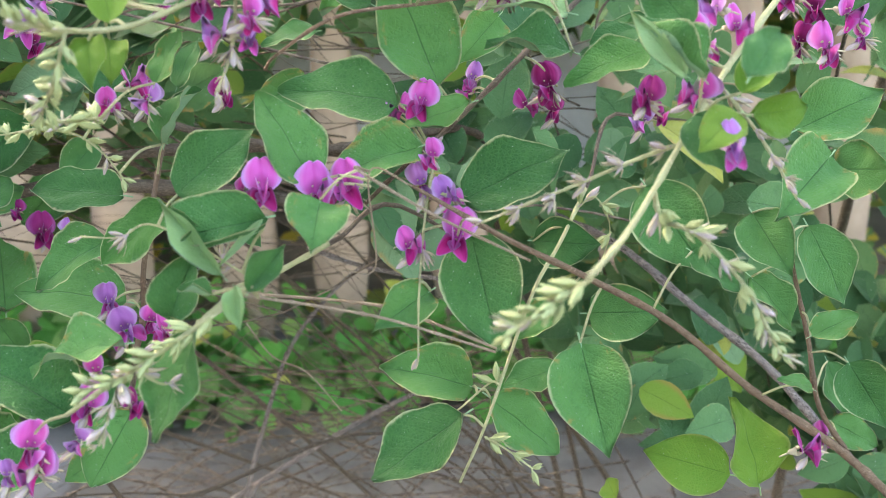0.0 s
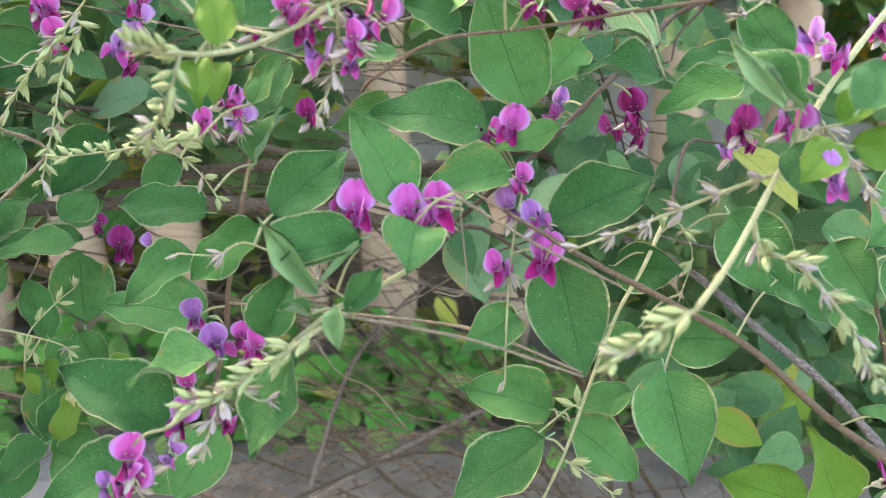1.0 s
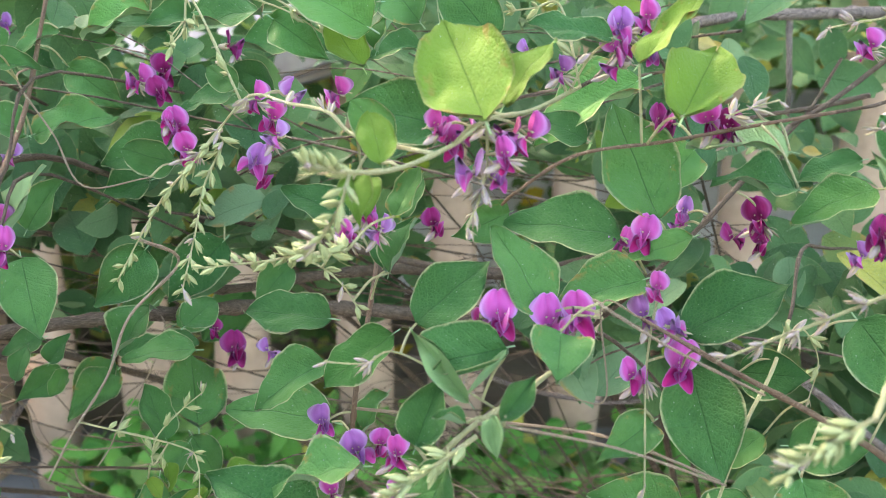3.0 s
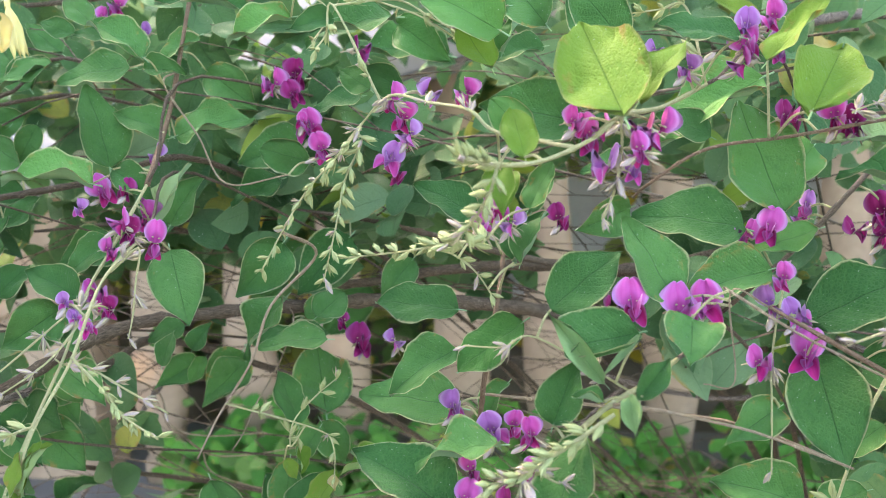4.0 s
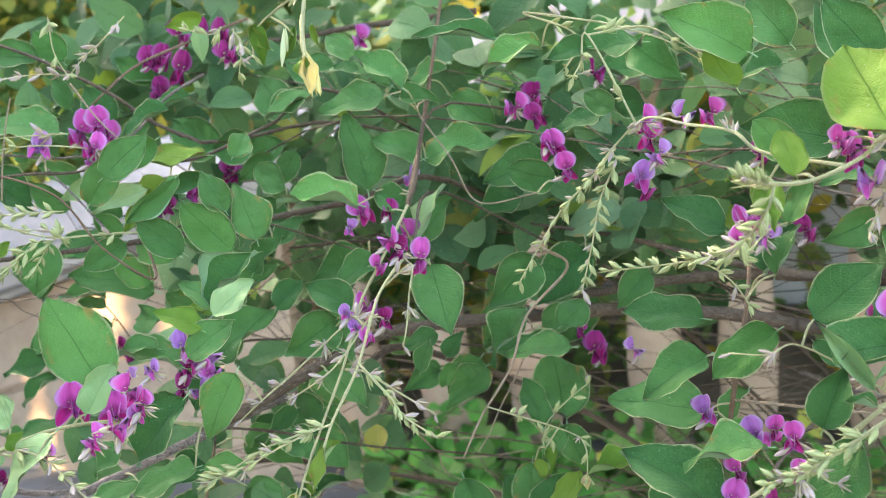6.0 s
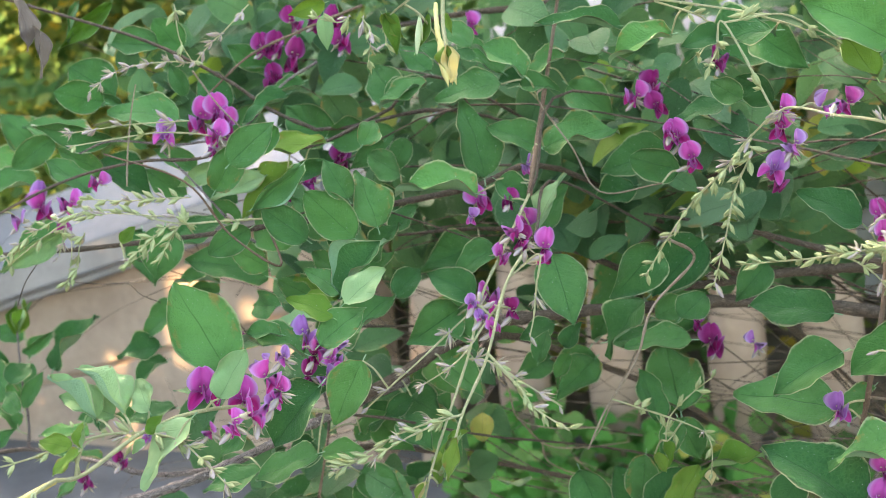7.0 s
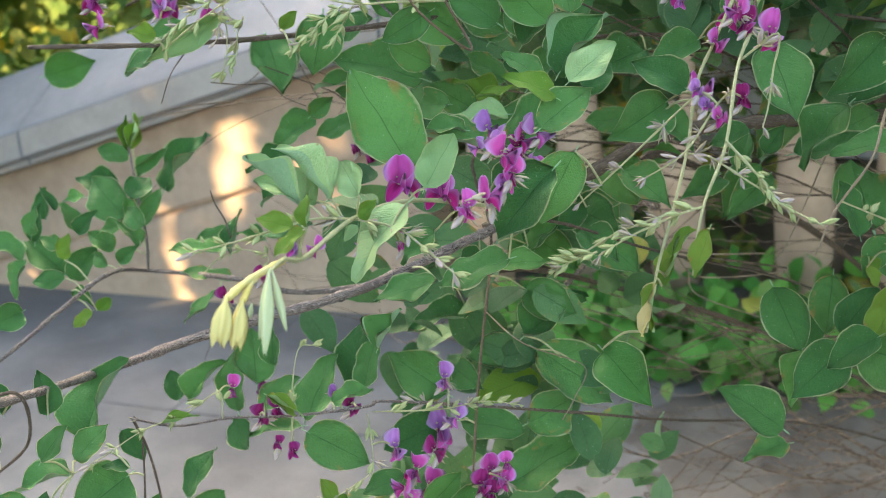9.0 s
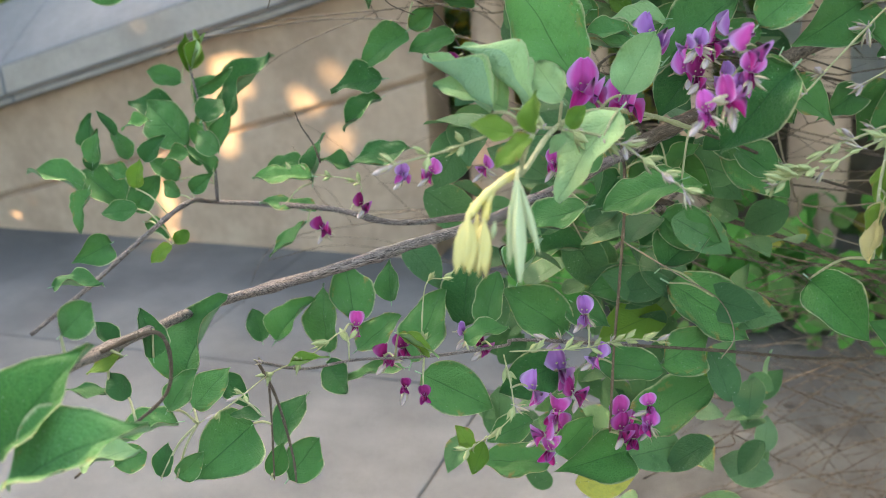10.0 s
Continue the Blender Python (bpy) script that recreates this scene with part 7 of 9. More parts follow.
flowers(bush, [
    (-0.4326, 0.4104, 0.7056, -17.0, -16.3, -97.4, 0.0125, 0),
    (-0.4282, 0.4088, 0.6965, -17.9, 1.9, -85.3, 0.0125, 0)])
stalks(bush, [(-0.5293, 0.3260, 0.7433, -0.5382, 0.3253, 0.7427), (-0.5483, 0.2995, 0.7554, -0.5615, 0.3157, 0.7521), (-0.4946, 0.3844, 0.7512, -0.4918, 0.3841, 0.7639), (-0.4946, 0.3844, 0.7512, -0.4918, 0.3841, 0.7639), (-0.4661, 0.4065, 0.7476, -0.4696, 0.4112, 0.7497), (-0.4563, 0.3822, 0.7114, -0.4597, 0.3871, 0.7048), (-0.4525, 0.3873, 0.7132, -0.4547, 0.3906, 0.7084), (-0.5483, 0.2995, 0.7554, -0.5489, 0.2821, 0.7710), (-0.5483, 0.2995, 0.7554, -0.5611, 0.2865, 0.7353), (-0.5483, 0.2995, 0.7554, -0.5542, 0.2877, 0.7357), (-0.5350, 0.3120, 0.7626, -0.5237, 0.3104, 0.7565), (-0.5270, 0.3184, 0.7203, -0.5358, 0.3301, 0.7131), (-0.5153, 0.3753, 0.7669, -0.5176, 0.3902, 0.7634), (-0.4856, 0.3954, 0.7538, -0.4986, 0.4041, 0.7476), (-0.4946, 0.3844, 0.7512, -0.5075, 0.3978, 0.7434)])
stalks(bush, [(-0.4835, 0.3930, 0.7490, -0.4844, 0.3894, 0.7289), (-0.4567, 0.4138, 0.7469, -0.4673, 0.4265, 0.7417), (-0.4630, 0.4089, 0.7473, -0.4736, 0.4255, 0.7483), (-0.4157, 0.4414, 0.7387, -0.4184, 0.4513, 0.7521), (-0.4452, 0.4053, 0.7308, -0.4398, 0.4209, 0.7228)])

bush = branch("reddish-brown shrub stem with oval green leaves")
stem(bush, [(0.0769, 1.1803, -0.0100), (0.0682, 1.1603, 0.2400), (-0.2049, 0.9177, 0.7025), (-0.4216, 0.5955, 0.8538), (-0.4132, 0.5144, 0.8082)], 0.0008, 0.0009, BARK, "cane")
stem(bush, [(-0.4132, 0.5144, 0.8082), (-0.4098, 0.4989, 0.7936), (-0.4079, 0.4766, 0.7625), (-0.4084, 0.4635, 0.7281), (-0.4077, 0.4487, 0.6878)], 0.0009, 0.0007, STEM_RED)
stem(bush, [(-0.4088, 0.4876, 0.7778), (-0.3735, 0.4504, 0.7764), (-0.3641, 0.5288, 0.7310), (-0.3473, 0.4508, 0.7477), (-0.3525, 0.4448, 0.7374)], 0.0004, 0.0003, DRY, "dry_twig")
leaves(bush, [
    (-0.4022, 0.5433, 0.8011, 52.5, -37.8, 25.0, 0.0273, 0.0180, 5, 0),
    (-0.4450, 0.5077, 0.7137, -55.5, -36.0, -171.5, 0.0451, 0.0297, 3, 0),
    (-0.4043, 0.5370, 0.7362, -44.8, 6.7, -154.7, 0.0350, 0.0231, 4, 0),
    (-0.3923, 0.5044, 0.7577, 21.9, -31.3, 35.1, 0.0418, 0.0276, 3, 0),
    (-0.3902, 0.5209, 0.7424, 38.1, 35.0, 9.0, 0.0558, 0.0368, 0, 0),
    (-0.4047, 0.4981, 0.6624, 24.8, -24.3, 31.9, 0.0520, 0.0343, 4, 0),
    (-0.4474, 0.4458, 0.6905, -28.6, 19.9, -149.9, 0.0265, 0.0175, 4, 0),
    (-0.4020, 0.4685, 0.6665, -56.3, -5.7, -127.1, 0.0439, 0.0288, 3, 0),
    (-0.4198, 0.4659, 0.7187, 28.3, 13.8, 18.1, 0.0370, 0.0244, 4, 0)])
leaves(bush, [
    (-0.4357, 0.4474, 0.6711, 69.3, -38.8, 39.0, 0.0277, 0.0195, 1, 0),
    (-0.4463, 0.5031, 0.6970, -53.7, 13.4, -137.4, 0.0408, 0.0272, 2, 0),
    (-0.4441, 0.5167, 0.7279, 53.6, 11.0, -32.2, 0.0279, 0.0197, 1, 0),
    (-0.4244, 0.5430, 0.7185, -9.0, 20.9, -61.8, 0.0239, 0.0202, 5, 0),
    (-0.3942, 0.5145, 0.7828, 66.5, 14.2, -15.2, 0.0349, 0.0240, 2, 0),
    (-0.4401, 0.4493, 0.6646, -17.8, -6.0, -159.1, 0.0380, 0.0251, 2, 0)])
flowers(bush, [
    (-0.4440, 0.4934, 0.6993, 1.0, -16.7, -52.0, 0.0202, 1),
    (-0.4392, 0.4582, 0.6769, -14.5, 13.0, -86.4, 0.0169, 0),
    (-0.4076, 0.4805, 0.6809, 0.8, 6.9, -105.3, 0.0151, 0),
    (-0.3991, 0.4430, 0.6934, -16.2, 2.4, -41.8, 0.0129, 2),
    (-0.3876, 0.4518, 0.7038, 6.5, 9.3, -92.7, 0.0098, 0),
    (-0.3882, 0.4484, 0.6954, -3.6, -13.9, -98.3, 0.0111, 0),
    (-0.3944, 0.4433, 0.6888, -4.4, 0.2, -103.1, 0.0111, 2)])
stalks(bush, [(-0.4132, 0.5144, 0.8082, -0.4022, 0.5433, 0.8011), (-0.3680, 0.4968, 0.7495, -0.3923, 0.5044, 0.7577), (-0.3657, 0.5158, 0.7385, -0.3902, 0.5209, 0.7424), (-0.4077, 0.4487, 0.6878, -0.4020, 0.4685, 0.6665), (-0.4083, 0.4608, 0.7207, -0.4198, 0.4659, 0.7187), (-0.4100, 0.5000, 0.7946, -0.3942, 0.5145, 0.7828), (-0.4078, 0.4498, 0.6907, -0.4040, 0.4463, 0.6911), (-0.4078, 0.4510, 0.6941, -0.3877, 0.4526, 0.6921), (-0.4077, 0.4487, 0.6878, -0.3934, 0.4481, 0.6866)])

bush = branch("pale young shrub stem with downy buds and magenta flowers")
stem(bush, [(0.1502, 1.1431, -0.0100), (0.1439, 1.1231, 0.2400), (-0.0637, 0.9153, 0.8417), (-0.2465, 0.5906, 1.0031), (-0.2721, 0.5143, 0.9549)], 0.0008, 0.0009, BARK, "cane")
stem(bush, [(-0.2721, 0.5143, 0.9549), (-0.2816, 0.4883, 0.9271), (-0.2867, 0.4682, 0.9097), (-0.2853, 0.4368, 0.8856), (-0.2861, 0.4054, 0.8640), (-0.2889, 0.3850, 0.8434), (-0.2894, 0.3659, 0.8237)], 0.0009, 0.0006, STEM_PALE)
stem(bush, [(-0.2721, 0.5143, 0.9549), (-0.2816, 0.5734, 0.9874), (-0.2773, 0.5931, 1.0305), (-0.2745, 0.6115, 1.0688)], 0.0015, 0.0010, STEM_RED, "side_twig")
spike(bush, [(-0.2862, 0.4571, 0.9012), (-0.2871, 0.4545, 0.9045), (-0.3079, 0.4269, 0.8849), (-0.3169, 0.4086, 0.8767), (-0.3273, 0.4006, 0.8673)], 0.0006, STEM_PALE, 15, 1)
spike(bush, [(-0.2865, 0.4052, 0.8640), (-0.2997, 0.3876, 0.8625), (-0.3079, 0.3829, 0.8594), (-0.3264, 0.3601, 0.8499)], 0.0006, STEM_PALE, 18, 0)
spike(bush, [(-0.2851, 0.4360, 0.8833), (-0.2760, 0.4392, 0.8815), (-0.2594, 0.4419, 0.8700), (-0.2405, 0.4451, 0.8571)], 0.0007, STEM_PALE, 15, 1)
stem(bush, [(-0.2794, 0.5836, 1.0097), (-0.2764, 0.5569, 1.0037), (-0.2547, 0.5448, 0.9769), (-0.2365, 0.5326, 0.9525), (-0.2014, 0.5290, 0.9568)], 0.0006, 0.0004, DRY, "dry_twig")
leaves(bush, [
    (-0.1944, 0.5491, 0.9608, -98.0, -14.4, 168.3, 0.0310, 0.0210, 4, 0),
    (-0.3145, 0.5619, 0.9583, -1.2, -73.3, 148.5, 0.0494, 0.0326, 0, 0),
    (-0.3072, 0.5836, 1.0128, -39.0, 6.2, -169.3, 0.0428, 0.0283, 0, 0),
    (-0.3280, 0.6526, 1.0180, -22.0, -36.5, -178.9, 0.0435, 0.0287, 2, 0),
    (-0.2813, 0.5780, 0.9743, 34.1, -15.8, 12.6, 0.0455, 0.0300, 5, 0),
    (-0.2831, 0.5744, 0.9747, -40.4, -26.0, -176.1, 0.0349, 0.0230, 1, 0),
    (-0.2678, 0.6770, 1.0241, -74.6, 5.2, -169.5, 0.0274, 0.0181, 1, 0),
    (-0.2089, 0.5947, 0.9660, -52.2, 10.8, -168.4, 0.0421, 0.0278, 1, 0),
    (-0.3043, 0.5200, 0.9554, -16.3, -10.7, -172.7, 0.0492, 0.0311, 3, 0)])
leaves(bush, [
    (-0.2926, 0.5201, 0.9626, 49.1, 37.3, 0.8, 0.0261, 0.0172, 3, 0),
    (-0.2740, 0.5237, 0.9289, 15.2, -63.6, 32.8, 0.0400, 0.0235, 1, 2),
    (-0.2856, 0.5692, 0.9239, 54.9, -56.5, 26.8, 0.0339, 0.0224, 3, 0),
    (-0.3001, 0.4669, 0.9019, -75.2, 28.3, -143.1, 0.0338, 0.0247, 3, 0),
    (-0.2910, 0.4670, 0.9077, -48.6, -29.2, -176.9, 0.0295, 0.0195, 1, 0),
    (-0.3044, 0.4661, 0.8951, 27.0, 25.5, -36.3, 0.0259, 0.0161, 3, 0),
    (-0.1754, 0.5921, 0.9925, -28.9, 12.7, -168.0, 0.0302, 0.0199, 0, 0),
    (-0.2736, 0.6138, 1.0089, 67.0, 38.1, 0.6, 0.0374, 0.0248, 5, 0),
    (-0.1644, 0.6452, 1.0321, 61.3, 30.3, -27.0, 0.0417, 0.0265, 5, 0)])
leaves(bush, [
    (-0.2933, 0.5136, 0.9250, -46.7, 27.7, -164.6, 0.0300, 0.0198, 1, 0),
    (-0.3283, 0.4030, 0.8911, -52.1, 59.7, -144.1, 0.0352, 0.0232, 0, 0),
    (-0.2061, 0.5290, 0.9218, -78.7, 44.7, -144.3, 0.0376, 0.0264, 3, 0),
    (-0.2876, 0.3739, 0.8430, 34.9, 63.3, -113.8, 0.0233, 0.0128, 2, 3),
    (-0.2874, 0.3740, 0.8429, 50.3, 68.2, -97.4, 0.0208, 0.0099, 1, 1),
    (-0.2856, 0.3904, 0.8388, -28.7, -59.8, 59.2, 0.0245, 0.0133, 3, 1),
    (-0.2875, 0.3886, 0.8361, -4.7, -63.3, 66.1, 0.0142, 0.0094, 0, 1),
    (-0.2836, 0.3897, 0.8499, -4.4, -48.0, 45.5, 0.0147, 0.0097, 4, 1),
    (-0.3327, 0.3972, 0.9268, 13.1, -51.6, 39.1, 0.0330, 0.0218, 6, 0)])
leaves(bush, [
    (-0.3229, 0.3790, 0.9262, 38.6, -36.1, 32.5, 0.0251, 0.0166, 2, 2),
    (-0.3275, 0.3756, 0.9203, -30.1, -29.2, -163.1, 0.0235, 0.0155, 0, 1),
    (-0.3332, 0.3704, 0.9084, 47.6, -35.0, 32.2, 0.0277, 0.0183, 0, 0),
    (-0.3463, 0.4879, 0.9026, 39.7, -36.9, 60.1, 0.0243, 0.0166, 5, 0),
    (-0.2747, 0.5180, 0.8569, 19.4, -66.1, 52.0, 0.0198, 0.0131, 0, 0),
    (-0.3118, 0.3777, 0.8090, 36.6, 30.1, -30.7, 0.0320, 0.0230, 5, 0),
    (-0.3159, 0.5600, 1.0378, -41.3, -35.3, 155.0, 0.0258, 0.0156, 2, 0),
    (-0.2760, 0.5334, 1.0187, -30.3, -39.0, -176.7, 0.0353, 0.0233, 3, 0),
    (-0.3394, 0.5848, 1.0324, -53.0, -20.7, -172.0, 0.0207, 0.0136, 4, 0)])
leaves(bush, [
    (-0.3235, 0.5878, 1.0300, -37.1, -12.7, -170.3, 0.0183, 0.0120, 0, 0),
    (-0.2853, 0.5509, 1.0125, 44.6, 2.6, 11.7, 0.0230, 0.0152, 3, 0),
    (-0.2708, 0.5990, 1.0292, -32.9, 27.8, -162.1, 0.0286, 0.0188, 1, 0)])
flowers(bush, [
    (-0.1990, 0.5660, 0.9778, 12.0, 11.3, -86.2, 0.0163, 0),
    (-0.1873, 0.5440, 0.9682, 17.5, 14.8, -107.8, 0.0139, 0),
    (-0.2028, 0.5647, 0.9816, -0.7, -15.6, -43.8, 0.0087, 0),
    (-0.2220, 0.6240, 1.0038, -4.0, 12.4, -60.9, 0.0157, 2),
    (-0.2128, 0.5864, 0.9952, 21.4, -3.5, -63.9, 0.0136, 2),
    (-0.2284, 0.5954, 1.0015, -10.9, -4.9, -89.5, 0.0138, 0),
    (-0.1821, 0.6268, 1.0168, 4.5, 11.8, -41.6, 0.0142, 2),
    (-0.2871, 0.5622, 0.9659, -3.2, -3.0, -84.3, 0.0102, 1),
    (-0.3149, 0.5515, 0.9477, 15.3, -15.0, -48.5, 0.0166, 0),
    (-0.2841, 0.5144, 0.9526, -5.0, -12.0, -29.8, 0.0107, 2),
    (-0.2980, 0.4903, 0.9468, -6.8, 8.0, -53.4, 0.0080, 1),
    (-0.2785, 0.5193, 0.9370, -15.5, 9.2, -95.9, 0.0156, 0)])
flowers(bush, [
    (-0.2783, 0.4795, 0.9282, -10.4, 4.0, -52.6, 0.0101, 0),
    (-0.2849, 0.4743, 0.9059, 9.7, -0.3, -67.9, 0.0146, 0),
    (-0.3123, 0.6776, 1.0423, 0.4, 8.8, -51.9, 0.0140, 2),
    (-0.3402, 0.6806, 1.0325, 5.0, 8.0, -81.2, 0.0119, 1),
    (-0.3451, 0.4077, 0.8997, 6.1, 8.3, -47.7, 0.0127, 1),
    (-0.3517, 0.4051, 0.8964, 4.0, 15.4, -25.4, 0.0116, 0),
    (-0.3453, 0.4143, 0.8807, 1.6, -14.3, -83.8, 0.0101, 0),
    (-0.3500, 0.4028, 0.8830, -1.1, -4.7, -91.2, 0.0088, 1)])
stalks(bush, [(-0.2014, 0.5290, 0.9568, -0.1944, 0.5491, 0.9608), (-0.2794, 0.5838, 1.0101, -0.3072, 0.5836, 1.0128), (-0.2813, 0.5714, 0.9863, -0.2813, 0.5780, 0.9743), (-0.2809, 0.5691, 0.9850, -0.2831, 0.5744, 0.9747), (-0.2734, 0.5227, 0.9595, -0.3043, 0.5200, 0.9554), (-0.2737, 0.5243, 0.9604, -0.2926, 0.5201, 0.9626), (-0.2752, 0.5059, 0.9459, -0.2740, 0.5237, 0.9289), (-0.2865, 0.4640, 0.9065, -0.3001, 0.4669, 0.9019), (-0.2863, 0.4603, 0.9036, -0.3044, 0.4661, 0.8951), (-0.2783, 0.5887, 1.0208, -0.2736, 0.6138, 1.0089), (-0.2786, 0.4965, 0.9359, -0.2933, 0.5136, 0.9250), (-0.3180, 0.4077, 0.8757, -0.3283, 0.4030, 0.8911), (-0.2890, 0.3794, 0.8376, -0.2876, 0.3739, 0.8430), (-0.2890, 0.3795, 0.8377, -0.2874, 0.3740, 0.8429), (-0.2888, 0.3856, 0.8440, -0.2856, 0.3904, 0.8388)])
stalks(bush, [(-0.2889, 0.3831, 0.8414, -0.2875, 0.3886, 0.8361), (-0.2894, 0.3659, 0.8237, -0.3118, 0.3777, 0.8090), (-0.2764, 0.5569, 1.0037, -0.2760, 0.5334, 1.0187), (-0.2764, 0.5569, 1.0037, -0.2853, 0.5509, 1.0125), (-0.2772, 0.5939, 1.0321, -0.2708, 0.5990, 1.0292), (-0.2789, 0.5567, 0.9782, -0.2877, 0.5666, 0.9636), (-0.2732, 0.5113, 0.9518, -0.2879, 0.5164, 0.9496), (-0.2747, 0.5070, 0.9471, -0.2786, 0.5267, 0.9351), (-0.2826, 0.4844, 0.9237, -0.2815, 0.4830, 0.9265), (-0.2862, 0.4700, 0.9113, -0.2869, 0.4806, 0.9030)])

bush = branch("pale young shrub stem with downy buds and magenta flowers")
stem(bush, [(0.2196, 1.0769, -0.0100), (0.2161, 1.0569, 0.2400), (-0.1742, 0.8704, 0.7302), (-0.3453, 0.5409, 0.9341), (-0.4085, 0.4593, 0.9532)], 0.0006, 0.0006, BARK, "cane")
stem(bush, [(-0.4085, 0.4593, 0.9532), (-0.4257, 0.4411, 0.9553), (-0.4478, 0.4316, 0.9562), (-0.4818, 0.4298, 0.9643), (-0.5015, 0.4210, 0.9635), (-0.5182, 0.4116, 0.9544), (-0.5377, 0.3996, 0.9395)], 0.0006, 0.0004, STEM_PALE)
stem(bush, [(-0.4085, 0.4593, 0.9532), (-0.3852, 0.4313, 0.9327), (-0.4042, 0.4164, 0.9526), (-0.4200, 0.4051, 0.9821), (-0.4577, 0.3926, 0.9992)], 0.0007, 0.0005, STEM_RED, "side_twig")
spike(bush, [(-0.4439, 0.4333, 0.9560), (-0.4479, 0.4428, 0.9563), (-0.4646, 0.4323, 0.9427), (-0.4785, 0.4244, 0.9348)], 0.0004, STEM_PALE, 13, 0)
spike(bush, [(-0.5144, 0.4137, 0.9564), (-0.5202, 0.4317, 0.9485), (-0.5194, 0.4295, 0.9377), (-0.5212, 0.4255, 0.9239)], 0.0004, STEM_PALE, 7, 0)
spike(bush, [(-0.4085, 0.4593, 0.9532), (-0.4257, 0.4411, 0.9553), (-0.4478, 0.4316, 0.9562), (-0.4818, 0.4298, 0.9643), (-0.5015, 0.4210, 0.9635), (-0.5182, 0.4116, 0.9544), (-0.5377, 0.3996, 0.9395)], 0.0006, STEM_PALE, 22, 0)
leaves(bush, [
    (-0.3855, 0.4773, 0.8931, -14.7, 6.4, -162.6, 0.0347, 0.0191, 1, 2),
    (-0.3851, 0.4932, 0.9038, -16.0, 9.0, -153.9, 0.0244, 0.0088, 4, 1),
    (-0.3940, 0.4392, 0.8926, -24.8, -7.0, -159.5, 0.0221, 0.0146, 3, 0),
    (-0.5707, 0.3940, 0.9684, 74.3, -33.9, 97.3, 0.0271, 0.0206, 1, 0),
    (-0.3730, 0.4694, 0.9296, 31.3, -51.5, 39.0, 0.0284, 0.0187, 1, 0),
    (-0.3512, 0.4316, 0.9178, -36.8, -39.6, -166.4, 0.0231, 0.0152, 0, 0),
    (-0.4939, 0.4420, 0.9434, 55.4, -44.7, 35.7, 0.0124, 0.0082, 2, 1),
    (-0.5406, 0.3998, 0.9457, -50.0, -21.1, -161.0, 0.0154, 0.0102, 5, 1),
    (-0.3507, 0.4822, 0.9427, -25.6, -72.1, 162.8, 0.0353, 0.0233, 5, 0)])
leaves(bush, [
    (-0.4531, 0.3420, 1.0766, -36.9, 75.4, -24.0, 0.0251, 0.0165, 0, 4),
    (-0.4461, 0.3422, 1.0635, -45.9, 77.0, -32.5, 0.0243, 0.0101, 1, 4)])
flowers(bush, [
    (-0.3838, 0.4496, 0.8923, -7.8, -14.5, -36.4, 0.0157, 1)])
stalks(bush, [(-0.4785, 0.4244, 0.9348, -0.4939, 0.4420, 0.9434), (-0.5367, 0.4002, 0.9402, -0.5406, 0.3998, 0.9457)])

bush = branch("pale young shrub stem with downy buds and magenta flowers")
stem(bush, [(0.1004, 1.1818, -0.0100), (0.0915, 1.1618, 0.2400), (-0.1899, 0.8626, 0.6316), (-0.3310, 0.5253, 0.8093), (-0.3644, 0.4316, 0.8527)], 0.0008, 0.0008, BARK, "cane")
stem(bush, [(-0.3644, 0.4316, 0.8527), (-0.3775, 0.3976, 0.8672), (-0.3878, 0.3526, 0.8803), (-0.3933, 0.3138, 0.8838), (-0.3916, 0.2710, 0.8816), (-0.3873, 0.2498, 0.8877)], 0.0011, 0.0009, STEM_PALE)
spike(bush, [(-0.3933, 0.3136, 0.8833), (-0.3810, 0.3154, 0.8812), (-0.3709, 0.3129, 0.8789), (-0.3607, 0.3091, 0.8735), (-0.3480, 0.3054, 0.8660)], 0.0006, STEM_PALE, 20, 0)
spike(bush, [(-0.3933, 0.3136, 0.8833), (-0.4015, 0.2982, 0.8876), (-0.4101, 0.2832, 0.8876), (-0.4181, 0.2681, 0.8869), (-0.4286, 0.2545, 0.8864)], 0.0006, STEM_PALE, 16, 0)
leaves(bush, [
    (-0.3830, 0.4433, 0.8813, -15.6, -20.9, -168.2, 0.0371, 0.0245, 3, 0),
    (-0.3679, 0.4194, 0.8341, -21.6, 18.5, -160.1, 0.0371, 0.0245, 2, 0),
    (-0.3985, 0.4034, 0.8512, -40.5, 35.7, -155.7, 0.0239, 0.0158, 5, 0),
    (-0.4120, 0.4120, 0.8789, -30.2, -55.9, 172.4, 0.0564, 0.0372, 4, 5),
    (-0.3680, 0.4592, 0.8755, -32.7, 47.5, -143.0, 0.0306, 0.0202, 3, 0),
    (-0.3871, 0.2663, 0.8941, -38.8, -69.2, 100.7, 0.0136, 0.0090, 1, 1),
    (-0.3941, 0.2689, 0.8932, -38.4, -14.6, -163.5, 0.0136, 0.0090, 4, 1),
    (-0.3878, 0.2659, 0.8938, -18.1, 34.5, -143.1, 0.0146, 0.0096, 2, 1),
    (-0.3874, 0.3085, 0.8848, 39.1, -50.6, 49.1, 0.0101, 0.0066, 5, 1)])
